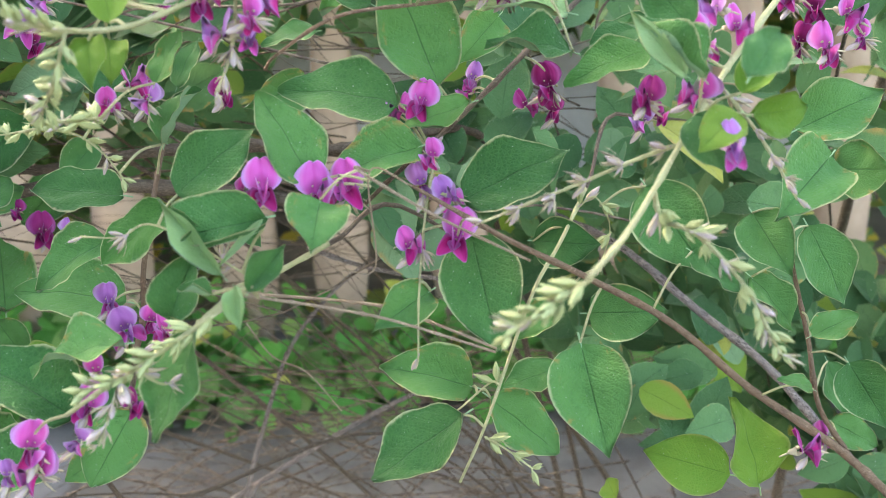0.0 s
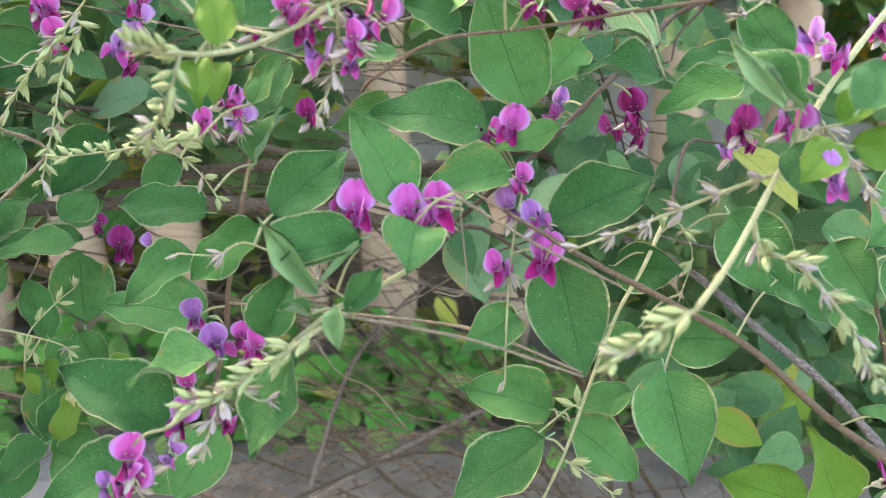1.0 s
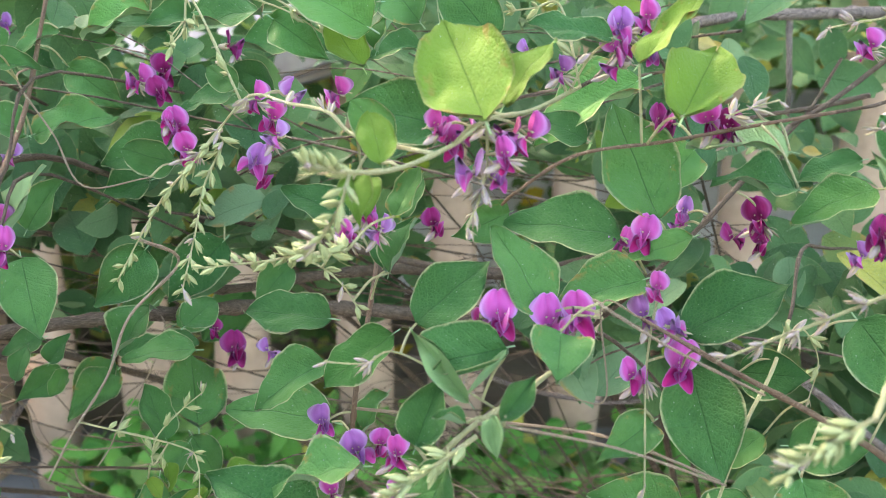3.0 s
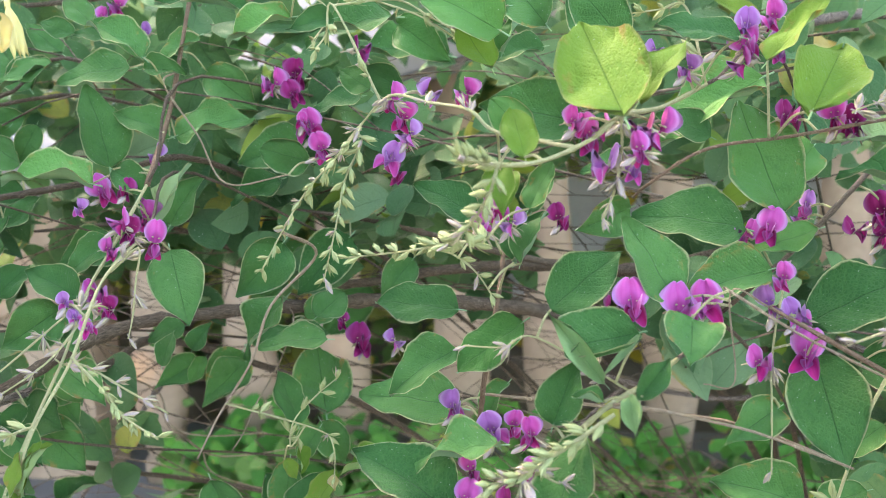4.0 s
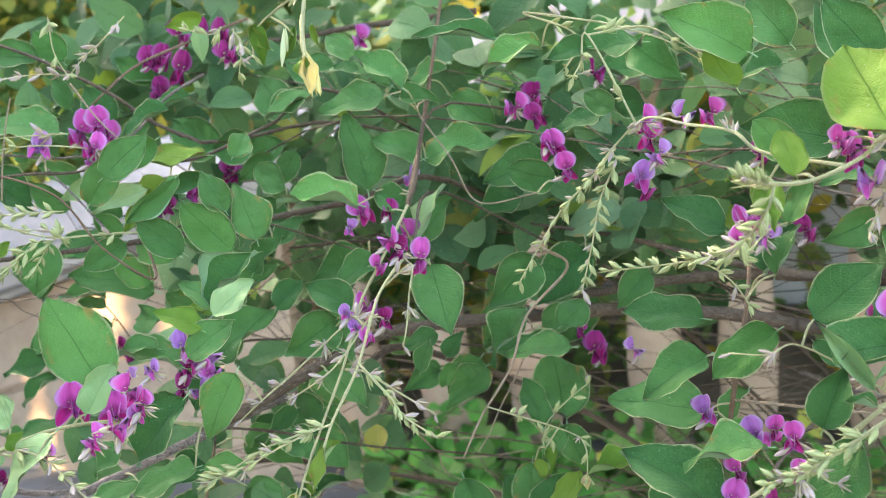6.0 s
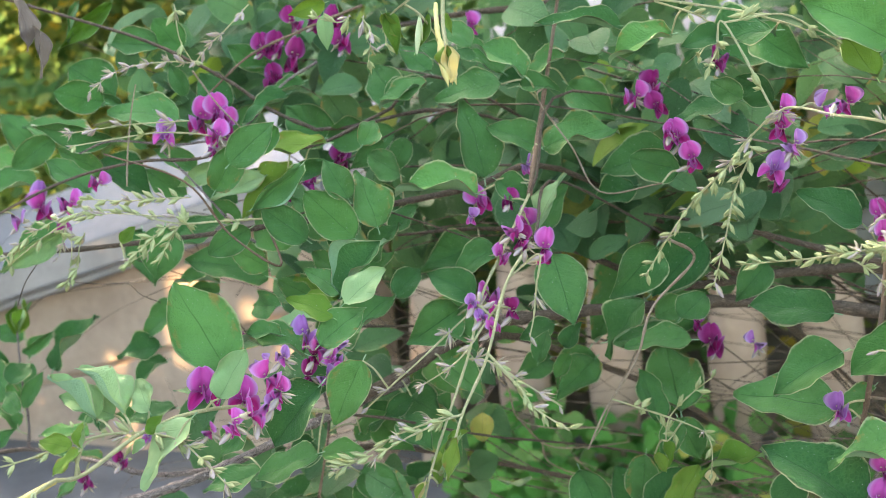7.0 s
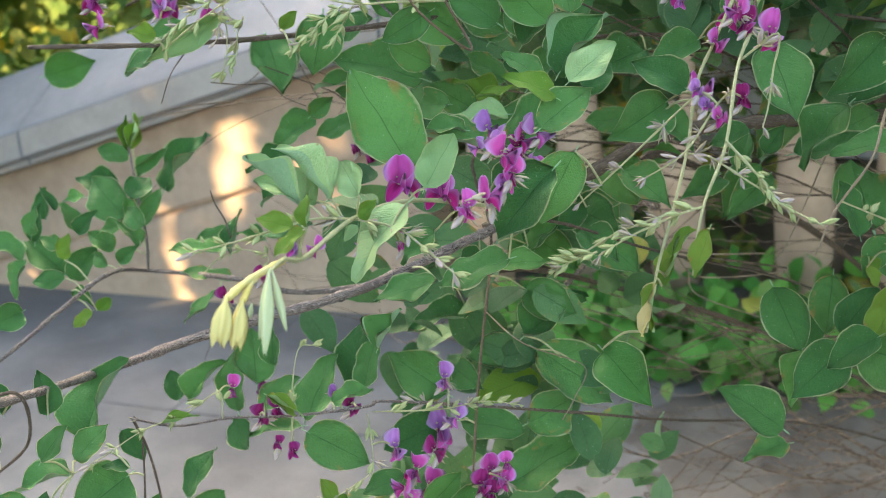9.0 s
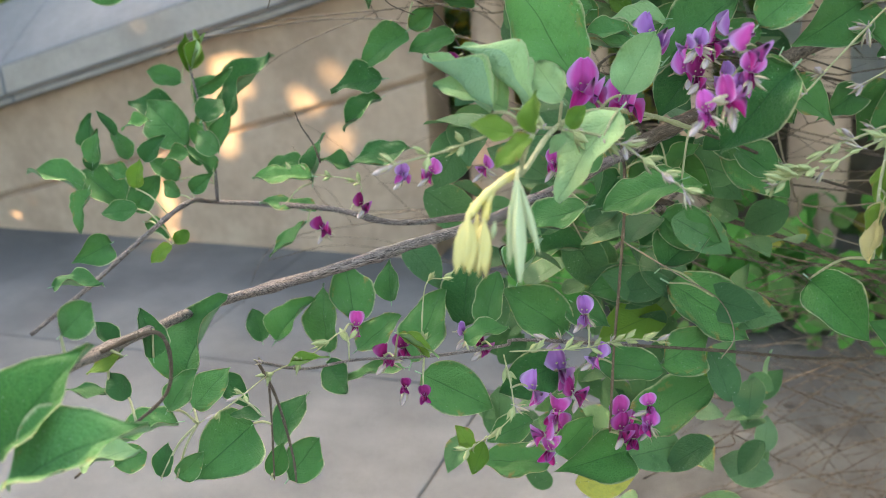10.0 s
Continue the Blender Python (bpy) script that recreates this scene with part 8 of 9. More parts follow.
leaves(bush, [
    (-0.3735, 0.3213, 0.8883, -9.0, 45.0, -136.1, 0.0372, 0.0245, 0, 2),
    (-0.4046, 0.3156, 0.8910, -5.7, -49.9, 175.8, 0.0300, 0.0198, 6, 2),
    (-0.4115, 0.3177, 0.8890, -26.0, -24.1, -167.5, 0.0275, 0.0182, 1, 2),
    (-0.4153, 0.3105, 0.8891, -5.3, -43.2, -178.4, 0.0299, 0.0136, 7, 2),
    (-0.3919, 0.3170, 0.8921, -49.7, -36.5, 142.3, 0.0196, 0.0127, 2, 2),
    (-0.3793, 0.3527, 0.8862, 36.4, -52.1, 50.7, 0.0259, 0.0171, 4, 2),
    (-0.3887, 0.3072, 0.8828, -39.3, 41.3, -138.8, 0.0080, 0.0053, 0, 2)])
folded_leaves(bush, [
    (-0.3924, 0.2210, 0.8843, -16.6, 55.5, -86.4, 0.0140, 0.0060, 0),
    (-0.3897, 0.2258, 0.8818, -50.9, 52.4, -81.2, 0.0143, 0.0055, 0),
    (-0.3934, 0.2307, 0.8806, -98.3, 58.0, -88.9, 0.0120, 0.0047, 0),
    (-0.3825, 0.2323, 0.8907, -13.1, 58.4, -85.4, 0.0233, 0.0032, 1),
    (-0.3813, 0.2305, 0.8907, -32.6, 54.9, -74.8, 0.0280, 0.0040, 1),
    (-0.3816, 0.2325, 0.8904, -34.4, 59.2, -45.9, 0.0208, 0.0031, 1),
    (-0.3869, 0.2264, 0.8805, -84.4, 66.9, -96.8, 0.0051, 0.0021, 1)])
stem(bush, [(-0.3875, 0.2497, 0.8875), (-0.3901, 0.2391, 0.8866), (-0.3916, 0.2287, 0.8853), (-0.3921, 0.2209, 0.8837)], 0.0012, 0.0013, GOLD_DOWN)
stem(bush, [(-0.3908, 0.2373, 0.8860), (-0.3902, 0.2311, 0.8842), (-0.3895, 0.2256, 0.8813)], 0.0010, 0.0012, GOLD_DOWN)
stem(bush, [(-0.3871, 0.2501, 0.8881), (-0.3845, 0.2401, 0.8892), (-0.3821, 0.2320, 0.8896)], 0.0009, 0.0006, STEM_PALE)
flowers(bush, [
    (-0.3556, 0.4032, 0.8927, -3.5, 15.6, -39.3, 0.0088, 2),
    (-0.3697, 0.4504, 0.8756, 5.5, -9.2, -23.3, 0.0139, 0),
    (-0.3583, 0.4005, 0.8836, -2.0, 4.5, -54.0, 0.0116, 2),
    (-0.3555, 0.3732, 0.9015, -13.6, 2.1, -55.6, 0.0083, 1),
    (-0.3294, 0.3188, 0.9099, 3.6, 8.9, -25.1, 0.0119, 0),
    (-0.3314, 0.3270, 0.9010, -10.0, 6.0, -38.1, 0.0098, 0),
    (-0.3337, 0.3252, 0.8955, 5.5, 13.5, -36.6, 0.0075, 1),
    (-0.3352, 0.3140, 0.8949, -6.9, 12.0, -18.3, 0.0119, 0),
    (-0.3945, 0.3637, 0.8857, -6.8, 8.6, -40.5, 0.0174, 0),
    (-0.3838, 0.3806, 0.8773, -5.6, -5.4, -51.2, 0.0167, 0),
    (-0.3430, 0.3068, 0.8930, 16.4, -8.7, -75.5, 0.0098, 0),
    (-0.3577, 0.3584, 0.9028, -14.7, 4.1, -96.9, 0.0068, 1)])
stalks(bush, [(-0.3660, 0.4274, 0.8545, -0.3679, 0.4194, 0.8341), (-0.3762, 0.4010, 0.8657, -0.3985, 0.4034, 0.8512), (-0.3917, 0.2660, 0.8818, -0.3871, 0.2663, 0.8941), (-0.3917, 0.2685, 0.8817, -0.3941, 0.2689, 0.8932), (-0.3917, 0.2656, 0.8818, -0.3878, 0.2659, 0.8938), (-0.3771, 0.3144, 0.8803, -0.3735, 0.3213, 0.8883), (-0.3957, 0.3090, 0.8846, -0.4046, 0.3156, 0.8910), (-0.3961, 0.3084, 0.8848, -0.4115, 0.3177, 0.8890), (-0.3997, 0.3015, 0.8867, -0.4153, 0.3105, 0.8891), (-0.3930, 0.3164, 0.8836, -0.3919, 0.3170, 0.8921), (-0.3878, 0.3529, 0.8802, -0.3793, 0.3527, 0.8862), (-0.3862, 0.3596, 0.8783, -0.4011, 0.3687, 0.8834)])

bush = branch("pale young shrub stem with downy buds and magenta flowers")
stem(bush, [(0.1234, 1.2093, -0.0100), (0.1162, 1.1893, 0.2400), (-0.1239, 0.8924, 0.7284), (-0.2572, 0.5849, 0.9446), (-0.2633, 0.4831, 0.9335)], 0.0008, 0.0009, BARK, "cane")
stem(bush, [(-0.2633, 0.4831, 0.9335), (-0.2639, 0.4392, 0.9211), (-0.2632, 0.4031, 0.8950), (-0.2683, 0.3774, 0.8742), (-0.2677, 0.3529, 0.8544)], 0.0009, 0.0006, STEM_PALE)
spike(bush, [(-0.2638, 0.4483, 0.9237), (-0.2475, 0.4448, 0.9355), (-0.2488, 0.4416, 0.9205), (-0.2502, 0.4383, 0.9055), (-0.2523, 0.4360, 0.8956)], 0.0006, STEM_PALE, 8, 1)
spike(bush, [(-0.2632, 0.4035, 0.8969), (-0.2480, 0.4027, 0.8803), (-0.2421, 0.4020, 0.8718), (-0.2227, 0.3934, 0.8646)], 0.0007, STEM_PALE, 25, 0)
spike(bush, [(-0.2683, 0.3776, 0.8753), (-0.2774, 0.3755, 0.8723), (-0.2956, 0.3708, 0.8640), (-0.3093, 0.3669, 0.8555)], 0.0006, STEM_PALE, 18, 0)
spike(bush, [(-0.2637, 0.4295, 0.9141), (-0.2716, 0.4350, 0.9064), (-0.2793, 0.4207, 0.8933), (-0.2839, 0.4086, 0.8880), (-0.2985, 0.4044, 0.8790)], 0.0006, STEM_PALE, 14, 1)
spike(bush, [(-0.3101, 0.3686, 0.8568), (-0.3194, 0.3639, 0.8538), (-0.3264, 0.3601, 0.8506)], 0.0005, STEM_PALE, 16, 0)
leaves(bush, [
    (-0.2578, 0.5028, 0.9232, 12.2, 47.6, -55.9, 0.0430, 0.0281, 0, 0),
    (-0.3187, 0.3409, 0.8993, -48.7, 45.9, -152.1, 0.0379, 0.0250, 3, 0),
    (-0.2622, 0.3574, 0.8725, -7.7, 71.5, -134.4, 0.0202, 0.0106, 4, 1)])
flowers(bush, [
    (-0.2697, 0.4736, 0.9431, -18.1, 2.0, -87.4, 0.0116, 0),
    (-0.2644, 0.4734, 0.9376, -19.6, 15.4, -63.0, 0.0116, 2),
    (-0.2524, 0.4744, 0.9329, -11.0, 11.1, -51.9, 0.0154, 0),
    (-0.2610, 0.4372, 0.9090, 4.7, 3.3, -87.2, 0.0094, 2),
    (-0.2804, 0.4348, 0.9127, 10.7, 15.6, -47.2, 0.0078, 1),
    (-0.2761, 0.4341, 0.9061, 14.4, -13.1, -60.9, 0.0068, 1),
    (-0.2701, 0.4341, 0.9008, 11.1, 4.3, -92.8, 0.0083, 0)])
stalks(bush, [(-0.2633, 0.4831, 0.9335, -0.2578, 0.5028, 0.9232), (-0.2680, 0.3644, 0.8637, -0.2622, 0.3574, 0.8725), (-0.2634, 0.4767, 0.9317, -0.2706, 0.4788, 0.9411), (-0.2634, 0.4751, 0.9313, -0.2676, 0.4780, 0.9369), (-0.2635, 0.4750, 0.9312, -0.2574, 0.4799, 0.9312), (-0.2669, 0.4317, 0.9110, -0.2611, 0.4415, 0.9073), (-0.2716, 0.4350, 0.9064, -0.2827, 0.4377, 0.9122)])


bush = branch("thick old grey-brown shrub limb with bare side shoots")
stem(bush, [(0.4300, 1.2500, -0.0100), (0.4400, 1.2300, 0.3000), (0.4600, 1.1000, 0.8000), (0.4400, 0.9300, 1.0200), (0.3174, 0.9464, 1.0211)], 0.0060, 0.0052, BARK, "cane")
stem(bush, [(0.3174, 0.9464, 1.0211), (0.2606, 0.9334, 1.0254), (0.2051, 0.9196, 1.0262), (0.1378, 0.9048, 1.0254), (0.0848, 0.8889, 1.0153), (0.0377, 0.8840, 1.0063)], 0.0052, 0.0034, BARK_GREY)
stem(bush, [(0.1867, 0.9187, 1.0273), (0.1858, 0.9122, 0.9973), (0.1870, 0.9142, 0.9578), (0.1871, 0.9330, 0.9016)], 0.0026, 0.0018, BARK_GREY, "side_twig")
stem(bush, [(0.1759, 0.6620, 0.9800), (0.1475, 0.6590, 0.9742), (0.1191, 0.6563, 0.9706), (0.0907, 0.6534, 0.9657)], 0.0016, 0.0010, BARK, "side_twig")
stem(bush, [(0.1602, 0.6655, 1.0010), (0.1412, 0.6580, 0.9718), (0.1260, 0.6535, 0.9550), (0.1222, 0.6503, 0.9412)], 0.0010, 0.0006, BARK, "side_twig")
stem(bush, [(-0.3012, 0.7849, 1.0653), (-0.3582, 0.7702, 1.0619), (-0.3907, 0.7620, 1.0613), (-0.4396, 0.7490, 1.0567), (-0.4924, 0.7357, 1.0555)], 0.0028, 0.0016, BARK, "side_twig")
leaves(bush, [
    (-0.3756, 0.4480, 0.9835, -104.4, 38.5, -144.4, 0.0369, 0.0133, 6, 0),
    (-0.3778, 0.4495, 0.9426, -65.4, -38.0, -172.8, 0.0313, 0.0194, 2, 0),
    (-0.3574, 0.4655, 0.9403, -64.0, -44.8, -175.2, 0.0379, 0.0235, 4, 5),
    (-0.4135, 0.4376, 0.9863, 78.4, -39.0, 25.3, 0.0331, 0.0199, 0, 0),
    (-0.4269, 0.4413, 0.9715, 89.7, -57.5, 34.2, 0.0346, 0.0190, 3, 0),
    (-0.3606, 0.4690, 0.9614, -55.8, -59.2, 176.7, 0.0274, 0.0164, 5, 0),
    (-0.4087, 0.4845, 1.0013, -92.7, 30.3, -157.2, 0.0290, 0.0174, 1, 5),
    (-0.3803, 0.4881, 0.9790, -87.7, 15.4, -160.8, 0.0276, 0.0138, 7, 0),
    (-0.4137, 0.4511, 0.9493, -88.9, 27.7, -157.9, 0.0279, 0.0167, 2, 0)])

bush = branch("shrub branch end with lilac buds, magenta flowers and yellowed leaves")
stem(bush, [(0.6200, 1.1000, -0.0100), (0.6400, 1.0500, 0.3000), (0.5000, 0.8000, 0.8500), (0.1806, 0.4860, 1.0179), (0.1590, 0.4775, 1.0325)], 0.0011, 0.0008, BARK, "cane")
stem(bush, [(0.1806, 0.4860, 1.0179), (0.1685, 0.4525, 1.0111), (0.1403, 0.4190, 1.0044)], 0.0008, 0.0006, STEM_PALE)
spike(bush, [(0.1590, 0.4775, 1.0325), (0.1398, 0.4704, 1.0293), (0.1232, 0.4632, 1.0245), (0.1090, 0.4567, 1.0227), (0.0964, 0.4504, 1.0209)], 0.0006, STEM_PALE, 13, 1)
spike(bush, [(0.1403, 0.4190, 1.0044), (0.1270, 0.4121, 1.0000), (0.1159, 0.4053, 0.9957), (0.1084, 0.3987, 0.9908), (0.1014, 0.3925, 0.9878)], 0.0006, STEM_PALE, 10, 1)
spike(bush, [(0.0561, 0.4308, 0.9892), (0.0612, 0.4316, 0.9914), (0.0673, 0.4323, 0.9931), (0.0765, 0.4334, 0.9953)], 0.0005, STEM_PALE, 8, 1)
leaves(bush, [
    (0.0896, 0.7860, 1.0115, 70.8, 16.6, 0.1, 0.0244, 0.0102, 1, 3),
    (0.0977, 0.7961, 1.0081, 110.4, 13.1, 0.9, 0.0282, 0.0113, 0, 3),
    (0.0921, 0.8032, 0.9951, 58.3, 4.9, 2.7, 0.0214, 0.0096, 2, 3),
    (0.1047, 0.7843, 0.9987, 89.4, 9.8, 1.7, 0.0237, 0.0095, 3, 3),
    (0.1567, 0.7344, 0.9408, 76.2, 13.1, 0.9, 0.0132, 0.0066, 1, 3),
    (0.1349, 0.6480, 0.9268, 67.0, -11.5, 6.2, 0.0058, 0.0029, 1, 3)])
flowers(bush, [
    (0.1217, 0.4133, 1.0072, 13.2, 0.2, -130.8, 0.0125, 0),
    (0.1272, 0.4194, 1.0103, 13.2, 0.2, -130.8, 0.0120, 0),
    (0.1186, 0.3902, 0.9717, 13.2, 0.2, -130.8, 0.0125, 0),
    (0.1537, 0.5952, 1.0097, 8.9, 7.0, -119.3, 0.0140, 0),
    (0.1420, 0.4645, 1.0251, 10.0, -14.7, -94.0, 0.0130, 0)])

bush = branch("arching grey-brown branch with oval green leaves and pale bud spikes")
stem(bush, [(0.1900, 1.1200, -0.0100), (0.1750, 1.1000, 0.2400), (-0.0500, 0.9800, 0.7200), (-0.3300, 0.7200, 0.9700), (-0.4323, 0.5747, 0.9916)], 0.0012, 0.0013, BARK, "cane")
stem(bush, [(-0.4323, 0.5747, 0.9916), (-0.4544, 0.5579, 1.0070), (-0.4707, 0.5440, 1.0251), (-0.4881, 0.5291, 1.0404), (-0.5191, 0.5200, 1.0576), (-0.5616, 0.5063, 1.0750), (-0.6203, 0.4870, 1.0973)], 0.0013, 0.0008, BARK)
stem(bush, [(-0.4724, 0.5017, 1.0363), (-0.4585, 0.5031, 1.0153), (-0.4460, 0.5052, 1.0011), (-0.4345, 0.5075, 0.9892)], 0.0006, 0.0004, DRY, "dry_twig")
stem(bush, [(-0.4962, 0.4574, 0.9739), (-0.4957, 0.4615, 0.9931), (-0.4938, 0.4668, 1.0153), (-0.4912, 0.4710, 1.0311)], 0.0006, 0.0004, DRY, "dry_twig")
stem(bush, [(-0.5425, 0.4562, 0.9523), (-0.5481, 0.4525, 0.9455), (-0.5576, 0.4461, 0.9324), (-0.5655, 0.4405, 0.9206), (-0.5703, 0.4356, 0.9061)], 0.0004, 0.0003, BARK, "dry_twig")
stem(bush, [(-0.5797, 0.4978, 0.9070), (-0.5626, 0.5042, 0.9045), (-0.5473, 0.5103, 0.9035), (-0.5388, 0.5121, 0.8956), (-0.5269, 0.5157, 0.8895)], 0.0004, 0.0003, BARK, "dry_twig")
stem(bush, [(-0.4462, 0.6107, 1.0345), (-0.4526, 0.5727, 1.0221), (-0.4659, 0.5405, 0.9984), (-0.4933, 0.5170, 0.9915), (-0.5359, 0.5009, 0.9969), (-0.5555, 0.4917, 0.9910)], 0.0011, 0.0006, BARK_GREY, "side_twig")
stem(bush, [(-0.4132, 0.6201, 1.0691), (-0.4456, 0.5820, 1.0539), (-0.4676, 0.5596, 1.0419), (-0.4857, 0.5371, 1.0211)], 0.0011, 0.0007, STEM_RED, "side_twig")
stem(bush, [(-0.4428, 0.5132, 0.9255), (-0.4588, 0.5094, 0.9388), (-0.4870, 0.5143, 0.9651), (-0.5125, 0.5193, 0.9867)], 0.0009, 0.0006, BARK_GREY, "side_twig")
spike(bush, [(-0.4197, 0.4860, 1.0704), (-0.4324, 0.4781, 1.0569), (-0.4398, 0.4738, 1.0504), (-0.4478, 0.4686, 1.0406)], 0.0004, STEM_PALE, 17, 1)
spike(bush, [(-0.4478, 0.4686, 1.0406), (-0.4639, 0.4624, 1.0426), (-0.4869, 0.4527, 1.0402), (-0.5037, 0.4436, 1.0290)], 0.0004, STEM_PALE, 22, 1)
spike(bush, [(-0.4585, 0.4710, 1.0737), (-0.4556, 0.4682, 1.0543), (-0.4487, 0.4682, 1.0407)], 0.0004, STEM_PALE, 11, 0)
spike(bush, [(-0.4567, 0.4695, 1.0087), (-0.4851, 0.4581, 1.0093), (-0.5031, 0.4506, 1.0083), (-0.5204, 0.4434, 1.0072)], 0.0004, STEM_PALE, 14, 1)
spike(bush, [(-0.4922, 0.4136, 0.9665), (-0.5079, 0.4065, 0.9628), (-0.5208, 0.3998, 0.9555), (-0.5328, 0.3928, 0.9451)], 0.0004, STEM_PALE, 26, 0)
spike(bush, [(-0.4454, 0.4439, 0.9683), (-0.4613, 0.4376, 0.9691), (-0.4786, 0.4307, 0.9693), (-0.5018, 0.4219, 0.9725)], 0.0004, STEM_PALE, 28, 0)
spike(bush, [(-0.4440, 0.4370, 0.9585), (-0.4612, 0.4305, 0.9608), (-0.4812, 0.4230, 0.9638), (-0.4956, 0.4170, 0.9632)], 0.0004, STEM_PALE, 24, 0)
spike(bush, [(-0.4496, 0.4287, 0.9560), (-0.4576, 0.4243, 0.9501), (-0.4653, 0.4198, 0.9432), (-0.4731, 0.4153, 0.9364)], 0.0004, STEM_PALE, 18, 0)
spike(bush, [(-0.4462, 0.4297, 0.9539), (-0.4502, 0.4265, 0.9464), (-0.4554, 0.4226, 0.9373)], 0.0004, STEM_PALE, 12, 0)
spike(bush, [(-0.5057, 0.4273, 0.9526), (-0.5087, 0.4243, 0.9441), (-0.5093, 0.4222, 0.9349), (-0.5123, 0.4197, 0.9283)], 0.0004, STEM_PALE, 12, 0)
spike(bush, [(-0.5151, 0.4245, 0.9577), (-0.5169, 0.4221, 0.9495), (-0.5193, 0.4193, 0.9404)], 0.0004, STEM_PALE, 8, 1)
spike(bush, [(-0.3304, 0.4426, 1.0567), (-0.3265, 0.4424, 1.0481), (-0.3274, 0.4393, 1.0344)], 0.0004, STEM_PALE, 13, 0)
spike(bush, [(-0.3400, 0.4499, 1.0580), (-0.3454, 0.4472, 1.0551), (-0.3560, 0.4435, 1.0582)], 0.0004, STEM_PALE, 11, 0)
leaves(bush, [
    (-0.5533, 0.5320, 1.0229, -79.0, -36.9, -166.1, 0.0364, 0.0335, 2, 0),
    (-0.5416, 0.5097, 0.9976, -107.5, -11.9, -160.2, 0.0547, 0.0181, 1, 0),
    (-0.5026, 0.5821, 1.0063, -64.9, -57.5, -175.1, 0.0329, 0.0237, 0, 0),
    (-0.5147, 0.5317, 1.0527, -63.4, -9.3, -159.7, 0.0344, 0.0200, 3, 0),
    (-0.5132, 0.5537, 1.0497, -70.2, -50.6, -171.2, 0.0270, 0.0211, 4, 0),
    (-0.5432, 0.5242, 1.0186, -81.3, -20.2, -161.9, 0.0211, 0.0074, 1, 0),
    (-0.5287, 0.5626, 1.0161, -103.1, -17.6, -161.4, 0.0279, 0.0078, 1, 0),
    (-0.5615, 0.5192, 0.9760, -83.6, -30.1, -164.2, 0.0343, 0.0172, 0, 0),
    (-0.4787, 0.5308, 0.9761, -87.5, 22.1, -153.6, 0.0313, 0.0131, 1, 2)])
leaves(bush, [
    (-0.4418, 0.5225, 0.9696, -65.7, 16.1, -154.8, 0.0387, 0.0139, 5, 2),
    (-0.5282, 0.4401, 0.9524, -104.3, 28.1, -152.2, 0.0488, 0.0132, 1, 2),
    (-0.4880, 0.4772, 0.9469, -65.2, 72.9, -120.3, 0.0330, 0.0264, 0, 0),
    (-0.3800, 0.5016, 1.0679, -102.8, 14.6, -155.1, 0.0218, 0.0109, 1, 1),
    (-0.3712, 0.4818, 1.0609, -0.4, 79.3, -63.3, 0.0191, 0.0092, 0, 2),
    (-0.3064, 0.4194, 1.0570, 35.0, 75.0, -22.4, 0.0201, 0.0084, 3, 1),
    (-0.3084, 0.4185, 1.0564, 98.3, 51.7, 8.3, 0.0160, 0.0064, 3, 1),
    (-0.5690, 0.5602, 1.0847, -106.8, 37.0, -149.8, 0.0470, 0.0132, 7, 1),
    (-0.5886, 0.5527, 1.0872, -61.0, 68.0, -130.3, 0.0297, 0.0059, 7, 0)])
leaves(bush, [
    (-0.5340, 0.5829, 1.0187, -56.8, -64.4, 179.0, 0.0264, 0.0132, 1, 0),
    (-0.5348, 0.5326, 0.9889, -73.5, -35.2, -165.6, 0.0120, 0.0072, 0, 0),
    (-0.4462, 0.5620, 0.9568, -78.6, -24.8, -162.9, 0.0314, 0.0157, 1, 0),
    (-0.5099, 0.5502, 0.9716, -61.0, -29.5, -164.0, 0.0330, 0.0148, 1, 0),
    (-0.6328, 0.5603, 0.9963, -93.6, 31.0, -151.5, 0.0370, 0.0204, 2, 0),
    (-0.5227, 0.5525, 0.9546, -93.2, -33.4, -165.0, 0.0347, 0.0173, 0, 0),
    (-0.4858, 0.5551, 0.9476, -74.4, -32.5, -164.8, 0.0297, 0.0148, 5, 0),
    (-0.3997, 0.6074, 0.9792, -93.3, 34.5, -150.5, 0.0295, 0.0162, 1, 0),
    (-0.3897, 0.6224, 0.9790, -73.2, 58.9, -139.8, 0.0274, 0.0164, 0, 0)])
leaves(bush, [
    (-0.5041, 0.6418, 1.0329, -80.8, -33.7, -165.1, 0.0329, 0.0181, 0, 0),
    (-0.5081, 0.6346, 1.0052, -89.1, 28.5, -152.1, 0.0294, 0.0147, 2, 0)])


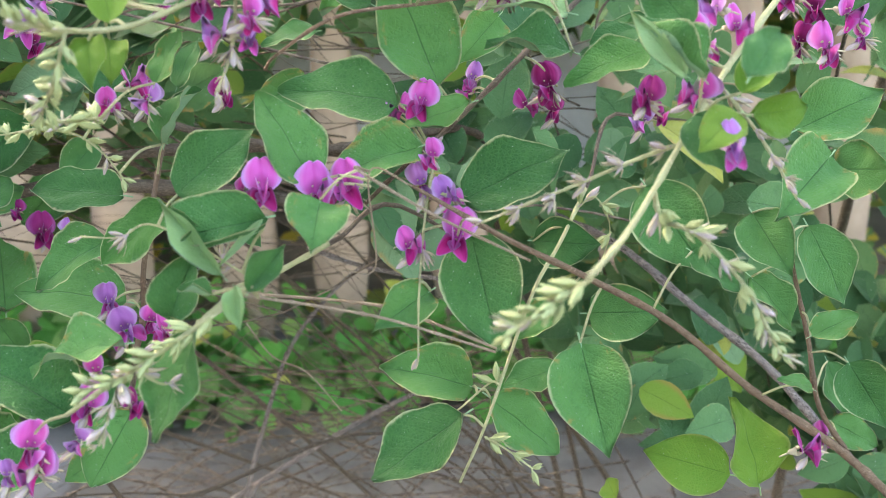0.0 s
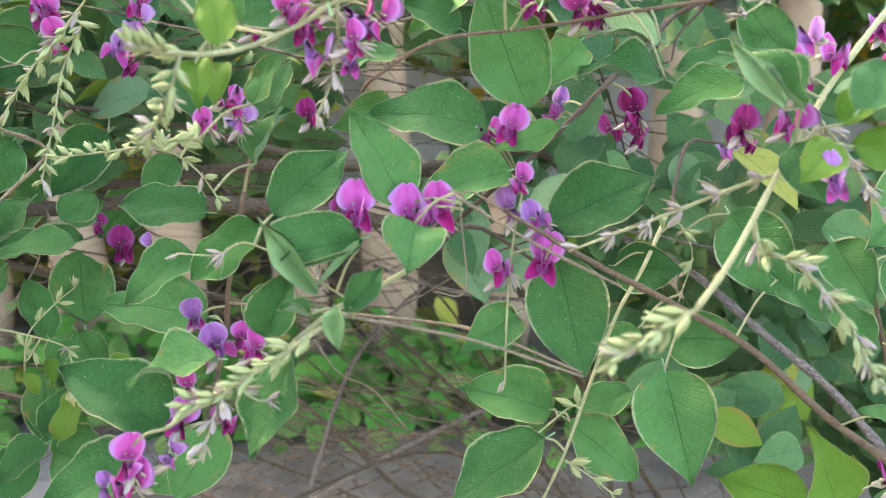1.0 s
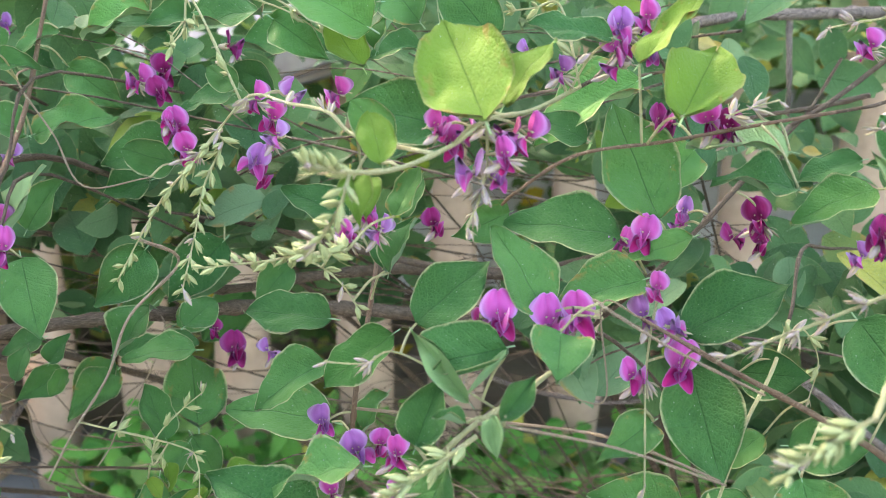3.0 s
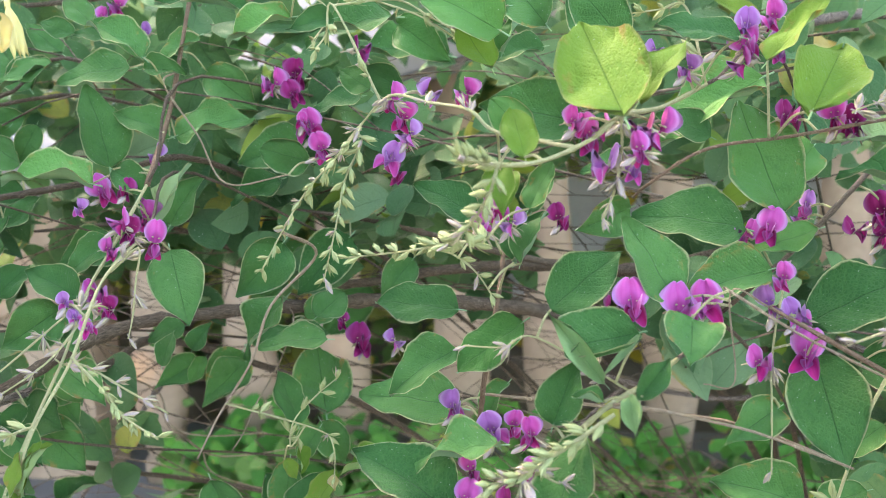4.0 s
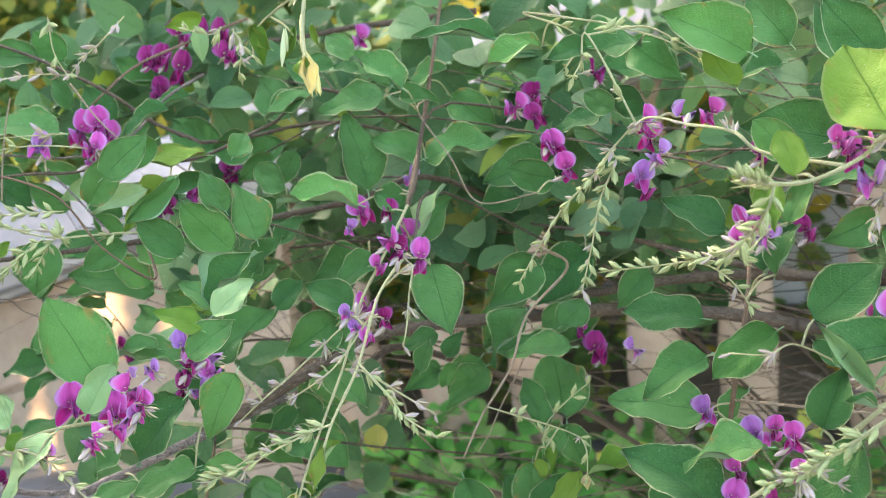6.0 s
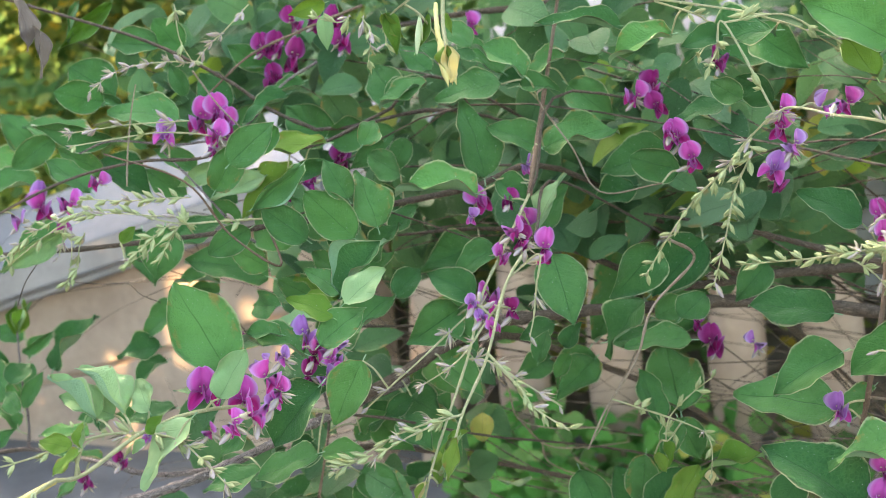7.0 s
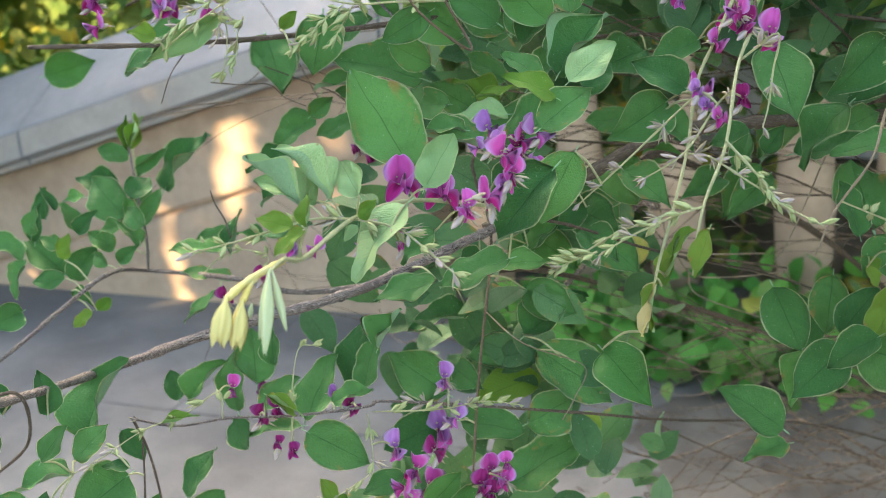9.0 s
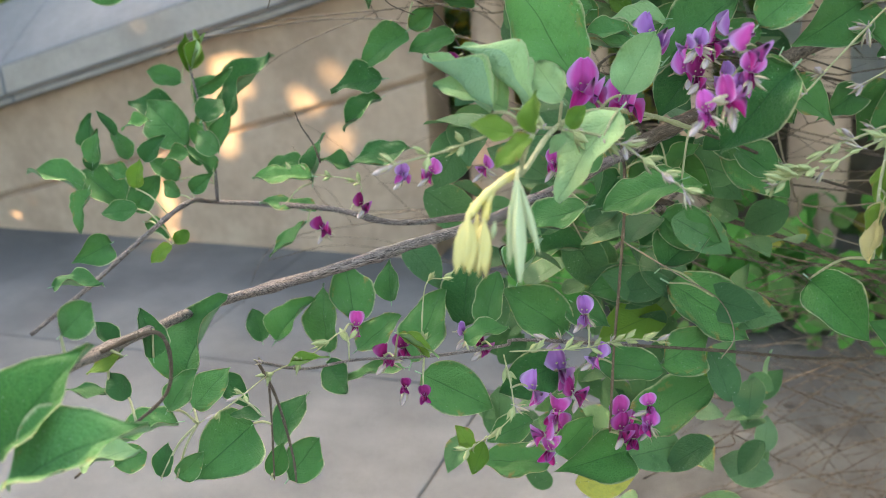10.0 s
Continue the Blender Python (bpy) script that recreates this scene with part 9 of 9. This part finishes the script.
# ---- masses of leaves ----
def scatter(name, label, category, count, place, size, mats, seed, facing=(0, -0.6, 0.8), spread=0.7, ratio=0.62, fine=False):
    """Many small folded leaves in one mesh; place(rng) gives each one's spot."""
    r = np.random.default_rng(seed)
    prof = ((0.0, 0.0), (0.2, 0.36), (0.45, 0.5), (0.72, 0.34), (1.0, 0.0))
    if fine:
        prof = ((0.0, 0.03), (0.05, 0.2), (0.14, 0.35), (0.27, 0.46), (0.42, 0.5), (0.58, 0.46), (0.73, 0.35), (0.87, 0.18), (1.0, 0.0))
    verts, faces, slots, uvs = [], [], [], []
    for i in range(count):
        p, s = Vector(place(r)), size * r.uniform(0.6, 1.25)
        nrm = (Vector(facing) + Vector(r.normal(0, spread, 3))).normalized()
        x = Vector(r.normal(0, 1, 3))
        x = (x - nrm * x.dot(nrm)).normalized()
        y = nrm.cross(x)
        n0 = len(verts)
        for u, w in prof:
            for sgn in (-1, 0, 1):
                verts.append(p + x * (u - 0.5) * s + y * sgn * w * s * ratio + nrm * (abs(sgn) * w * 0.18 - 0.25 * (u - 0.4) ** 2) * s)
                uvs.append((u, 0.5 + 0.5 * sgn * (0.98 if w else 0)))
        k = int(r.integers(0, 100))
        for a in range(len(prof) - 1):
            for b in range(2):
                q = n0 + a * 3 + b
                faces.append((q, q + 3, q + 4, q + 1))
                slots.append(next(j for j, (share, _) in enumerate(mats) if k < share))
    me = mesh_from(name, verts, faces, uvs, True, slots)
    for _, mt in mats:
        me.materials.append(mt)
    ob = new(name, me)
    return tagged(ob, label, category, kind="stuff")


DEEP = leaf_material("inner leaf", (0.034, 0.112, 0.040), (0.105, 0.235, 0.085), RIM, 0.18, 0.5, True, 0.015)
DEEP_UNDER = leaf_material("inner leaf underside", (0.10, 0.21, 0.09), (0.19, 0.33, 0.16), RIM, 0.22, 0.5, True)
HEDGE = leaf_material("hedge leaf", (0.05, 0.13, 0.03), (0.15, 0.28, 0.07), (0.10, 0.2, 0.06), 0.2, 0.5, True, 0.06)
IVY = leaf_material("ground cover leaf", (0.045, 0.20, 0.035), (0.11, 0.34, 0.06), (0.2, 0.36, 0.12), 0.25, 0.5, True)
# Olive brightened to hold warm sunlight on the hedge; yellow leaves add to it.
OLIVE_LIT = leaf_material("olive hedge leaf in sunlit tone", (0.17, 0.25, 0.05), (0.34, 0.37, 0.09), (0.2, 0.26, 0.08), 0.3, 0.5, True, 0.10)
YELLOWED = leaf_material("yellowed leaf", (0.50, 0.36, 0.03), (0.62, 0.46, 0.06), (0.5, 0.4, 0.1), 0.3)


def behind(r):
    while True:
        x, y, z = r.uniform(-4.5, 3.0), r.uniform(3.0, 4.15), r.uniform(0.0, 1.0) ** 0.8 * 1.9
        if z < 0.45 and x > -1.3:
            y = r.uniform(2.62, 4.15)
        # Gaps kept clear so the white panel shows through as bright spots.
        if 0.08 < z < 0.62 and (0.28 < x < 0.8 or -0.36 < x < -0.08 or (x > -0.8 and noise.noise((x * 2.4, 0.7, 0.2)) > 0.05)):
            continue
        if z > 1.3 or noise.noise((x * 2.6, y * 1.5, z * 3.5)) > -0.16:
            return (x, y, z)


scatter("hedge_foliage", "dense dark green hedge leaves, some yellow or sunlit olive", "hedge", 26000, behind, 0.085, ((62, HEDGE), (69, YELLOWED), (100, OLIVE_LIT)), 3)


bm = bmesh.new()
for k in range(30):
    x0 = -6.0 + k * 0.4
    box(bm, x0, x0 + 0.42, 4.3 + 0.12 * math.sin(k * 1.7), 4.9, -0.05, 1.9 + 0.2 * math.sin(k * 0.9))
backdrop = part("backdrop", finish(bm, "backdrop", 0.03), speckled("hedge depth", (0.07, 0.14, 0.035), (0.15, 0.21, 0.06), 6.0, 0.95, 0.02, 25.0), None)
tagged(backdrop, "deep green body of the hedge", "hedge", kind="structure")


# White panel added to imitate bright sunlit ground beyond the balustrade.
bm = bmesh.new()
box(bm, -1.0, 4.0, 4.16, 4.26, -0.05, 0.75)
low_wall = part("low_wall", finish(bm, "low_wall", 0.01), speckled("white for sunlit ground", (0.55, 0.55, 0.53), (0.64, 0.63, 0.60), 3.0, 0.9, 0.003, 40.0), None)
tagged(low_wall, "pale panel added as sunlit ground glimpsed through the hedge", "wall", kind="structure")


def low(r):
    x = r.uniform(-1.0, 1.3)
    return (x, 2.26 - abs(r.normal(0, 0.12)), abs(r.normal(0.04, 0.07)) + 0.02)


scatter("ground_cover", "light green creeping plants at the foot of the balustrade", "ground cover", 1750, low, 0.062, ((70, IVY), (100, HEDGE)), 5, (0, -0.6, 0.8), 0.6, 0.75)


OPENINGS = ((0.118, 0.882, 0.035), (-0.068, 0.874, 0.055), (0.0, 0.90, 0.03))


def inside(r):
    """Spots in the shrub's depth, denser high up and to its right, with gaps."""
    while True:
        x, y = r.uniform(-0.95, 0.85), r.uniform(0.64, 1.10)
        floor_z = 0.82 - 0.8 * min(max(x + 0.03, 0.0), 0.4) - 0.12 * (y - 0.85)
        if x < -0.52:
            floor_z += 0.45 * min(1.0, (-0.52 - x) / 0.3)
        z = floor_z + 0.05 * noise.noise((x * 9, y * 3, 5.0)) + abs(r.normal(0, 0.19))
        if any((x - a) ** 2 + (z - b + 0.18 * (y - 0.85)) ** 2 < c * c for a, b, c in OPENINGS):
            continue
        if z < 1.6 and noise.noise((x * 7, y * 5, z * 9)) > 0.06:
            return (x, y, z)


scatter("shrub_foliage", "shaded oval leaves deep inside the flowering shrub", "shrub leaves", 4300, inside, 0.043, ((86, DEEP), (97, DEEP_UNDER), (100, YOUNG)), 9, (0, -0.7, 0.7), 0.55, 0.62, True)


def depth(r):
    """Spots further back, where the shrub grows against the coping."""
    while True:
        x, y = r.uniform(-0.85, 1.1), r.uniform(1.15, 1.95)
        z = 0.92 + 0.1 * (y - 1.15) + abs(r.normal(0, 0.2))
        if z < 1.6 and noise.noise((x * 5, y * 5, z * 6)) > -0.04:
            return (x, y, z)


scatter("shrub_depth", "shaded oval leaves at the back of the flowering shrub", "shrub leaves", 2000, depth, 0.05, ((90, DEEP), (98, DEEP_UNDER), (100, YOUNG)), 10, (0, -0.7, 0.7), 0.55, 0.62)


def hanging(r):
    """Spots in the foliage that hangs below the long grey branch."""
    while True:
        x, y, z = r.uniform(-0.53, -0.34), r.uniform(0.50, 0.68), r.uniform(0.56, 0.84)
        if noise.noise((x * 16, y * 16, z * 16)) > -0.05:
            return (x, y, z)


scatter("hanging_foliage", "shaded oval leaves hanging below the grey branch", "shrub leaves", 150, hanging, 0.036, ((88, DEEP), (97, DEEP_UNDER), (100, YOUNG)), 15, (0, -0.7, 0.7), 0.6, 0.62, True)

LITTER = leaf_material("leaf litter", (0.075, 0.06, 0.045), (0.15, 0.12, 0.085), (0.15, 0.12, 0.09), 0.1, 0.5, True)
scatter("leaf_litter", "small dry brown leaves fallen on the darkened ground", "leaf litter", 380, lambda r: (r.uniform(-0.7, 1.6), r.uniform(1.0, 2.26), r.uniform(0.024, 0.036)), 0.022, ((100, LITTER),), 41, (0, 0, 1), 0.25, 0.5)

twig_rng = random.Random(31)
verts, faces = [], []
for k in range(150):
    r0 = twig_rng.uniform(0.0006, 0.0015)
    a = Vector((twig_rng.uniform(0.05, 0.7), twig_rng.uniform(1.0, 1.5), twig_rng.uniform(0.03, 0.62)))
    run = Vector((-twig_rng.uniform(0.25, 0.9), twig_rng.uniform(-0.22, 0.3), twig_rng.uniform(-0.15, 0.25)))
    if k >= 36:
        a = Vector((twig_rng.uniform(-0.15, 0.28), twig_rng.uniform(0.92, 1.3), twig_rng.uniform(0.2, 0.5)))
        run = Vector((-twig_rng.uniform(0.15, 0.45), twig_rng.uniform(-0.1, 0.12), twig_rng.uniform(-0.16, 0.14)))
    if k >= 84:
        a = Vector((twig_rng.uniform(-0.35, 0.2), twig_rng.uniform(0.62, 0.85), twig_rng.uniform(0.80, 1.08)))
        run = Vector((-twig_rng.uniform(0.2, 0.6), twig_rng.uniform(-0.03, 0.12), twig_rng.uniform(-0.08, 0.12)))
        r0 = twig_rng.uniform(0.0004, 0.0012)
    if k >= 104:
        a = Vector((twig_rng.uniform(-0.5, 0.3), twig_rng.uniform(0.72, 1.0), twig_rng.uniform(0.60, 0.88)))
        r0 = twig_rng.uniform(0.0004, 0.0010)
    if a.z < 0.3:
        run.z = abs(run.z) * 0.6
    line = [a + run * f + Vector((0, twig_rng.uniform(-0.03, 0.03), twig_rng.uniform(-0.035, 0.035) - 0.06 * f * f)) for f in (0, 0.3, 0.6, 0.85, 1.0)]
    forks = [(line, r0)]
    for f in range(2):
        base = line[1 + f]
        out = run.normalized() * twig_rng.uniform(0.06, 0.2) + Vector((0, twig_rng.uniform(-0.08, 0.08), twig_rng.uniform(-0.1, 0.12)))
        forks.append(([base, base + out * 0.5 + Vector((0, 0, 0.012)), base + out], r0 * 0.6))
    for pts, r in forks:
        if min(p.z for p in pts) < 0.015 or min(p.y for p in pts) < (0.8 if k < 84 else 0.54):
            continue
        me = tube("twig", pts, r, r * 0.5, 5, 4, 0.3, 0.1)
        n0 = len(verts)
        verts += [v.co.copy() for v in me.vertices]
        faces += [tuple(n0 + i for i in f.vertices) for f in me.polygons]
        bpy.data.meshes.remove(me)
me = mesh_from("bare_twigs", verts, faces, [(v.x, (v.y + v.z) * 40) for v in verts])
me.materials.append(BARK)
tagged(new("bare_twigs", me), "tangle of thin bare brown twigs under the flowering shrub", "twigs", kind="stuff")


def crown(r):
    """An unseen top for the shrub, added above and to the right to shade the ground."""
    while True:
        x, y, z = r.uniform(-0.2, 1.7), r.uniform(0.7, 1.8), r.uniform(1.42, 2.05)
        if noise.noise((x * 5, y * 5, z * 6)) > -0.1:
            return (x, y, z)


scatter("shrub_crown", "unseen oval green leaves added overhead to shade the ground", "shrub leaves", 2600, crown, 0.06, ((100, DEEP),), 12, (0, -0.3, 0.9), 0.45)

# ---- an unseen wall, added to shade the shrub ----
PLASTER = speckled("plaster", (0.50, 0.47, 0.42), (0.58, 0.55, 0.50), 2.0, 0.9, 0.002, 60.0)
bm = bmesh.new()
box(bm, -3.45, -3.2, -9.0, -1.25, -0.05, 3.0)
wall = part("wall_west", finish(bm, "wall_west"), PLASTER, None)
tagged(wall, "plain pale wall added out of view to shade the shrub", "wall", kind="structure")


# Sun patches wanted on the panel, kept free of the added screen's leaves.
GAPS = ((-1.77, 0.465, 0.072, 0.075), (-1.81, 0.36, 0.052, 0.12), (-2.035, 0.10, 0.05, 0.16), (-1.60, 0.39, 0.045, 0.06), (-1.50, 0.46, 0.045, 0.04), (-1.51, 0.30, 0.05, 0.05))


def dapple(r):
    """Spots in an added, unseen leaf screen, with a few gaps that the low sun shines through onto the stone."""
    while True:
        p = Vector((-3.3 + r.uniform(-0.25, 0.25), r.uniform(-1.3, 2.9), r.uniform(0.0, 2.8)))
        if p.y < 0.35 and p.z > 1.25 and noise.noise((p.y * 2.4, p.z * 2.4, 3.0)) > 0.5:
            continue
        if p.y > 0.5 and p.z > 1.75:
            continue
        q = p - toward * ((p.y - 2.3) / toward.y)
        ragged = 1.0 + 0.9 * noise.noise((q.x * 14, q.z * 14, 1.0))
        if not any(((q.x - x) / w) ** 2 + ((q.z - z) / h) ** 2 < 0.85 * ragged for x, z, w, h in GAPS):
            return p


scatter("side_bush", "unseen leaf screen added to dapple sun on the stone", "bush", 34000, dapple, 0.08, ((100, HEDGE),), 21)
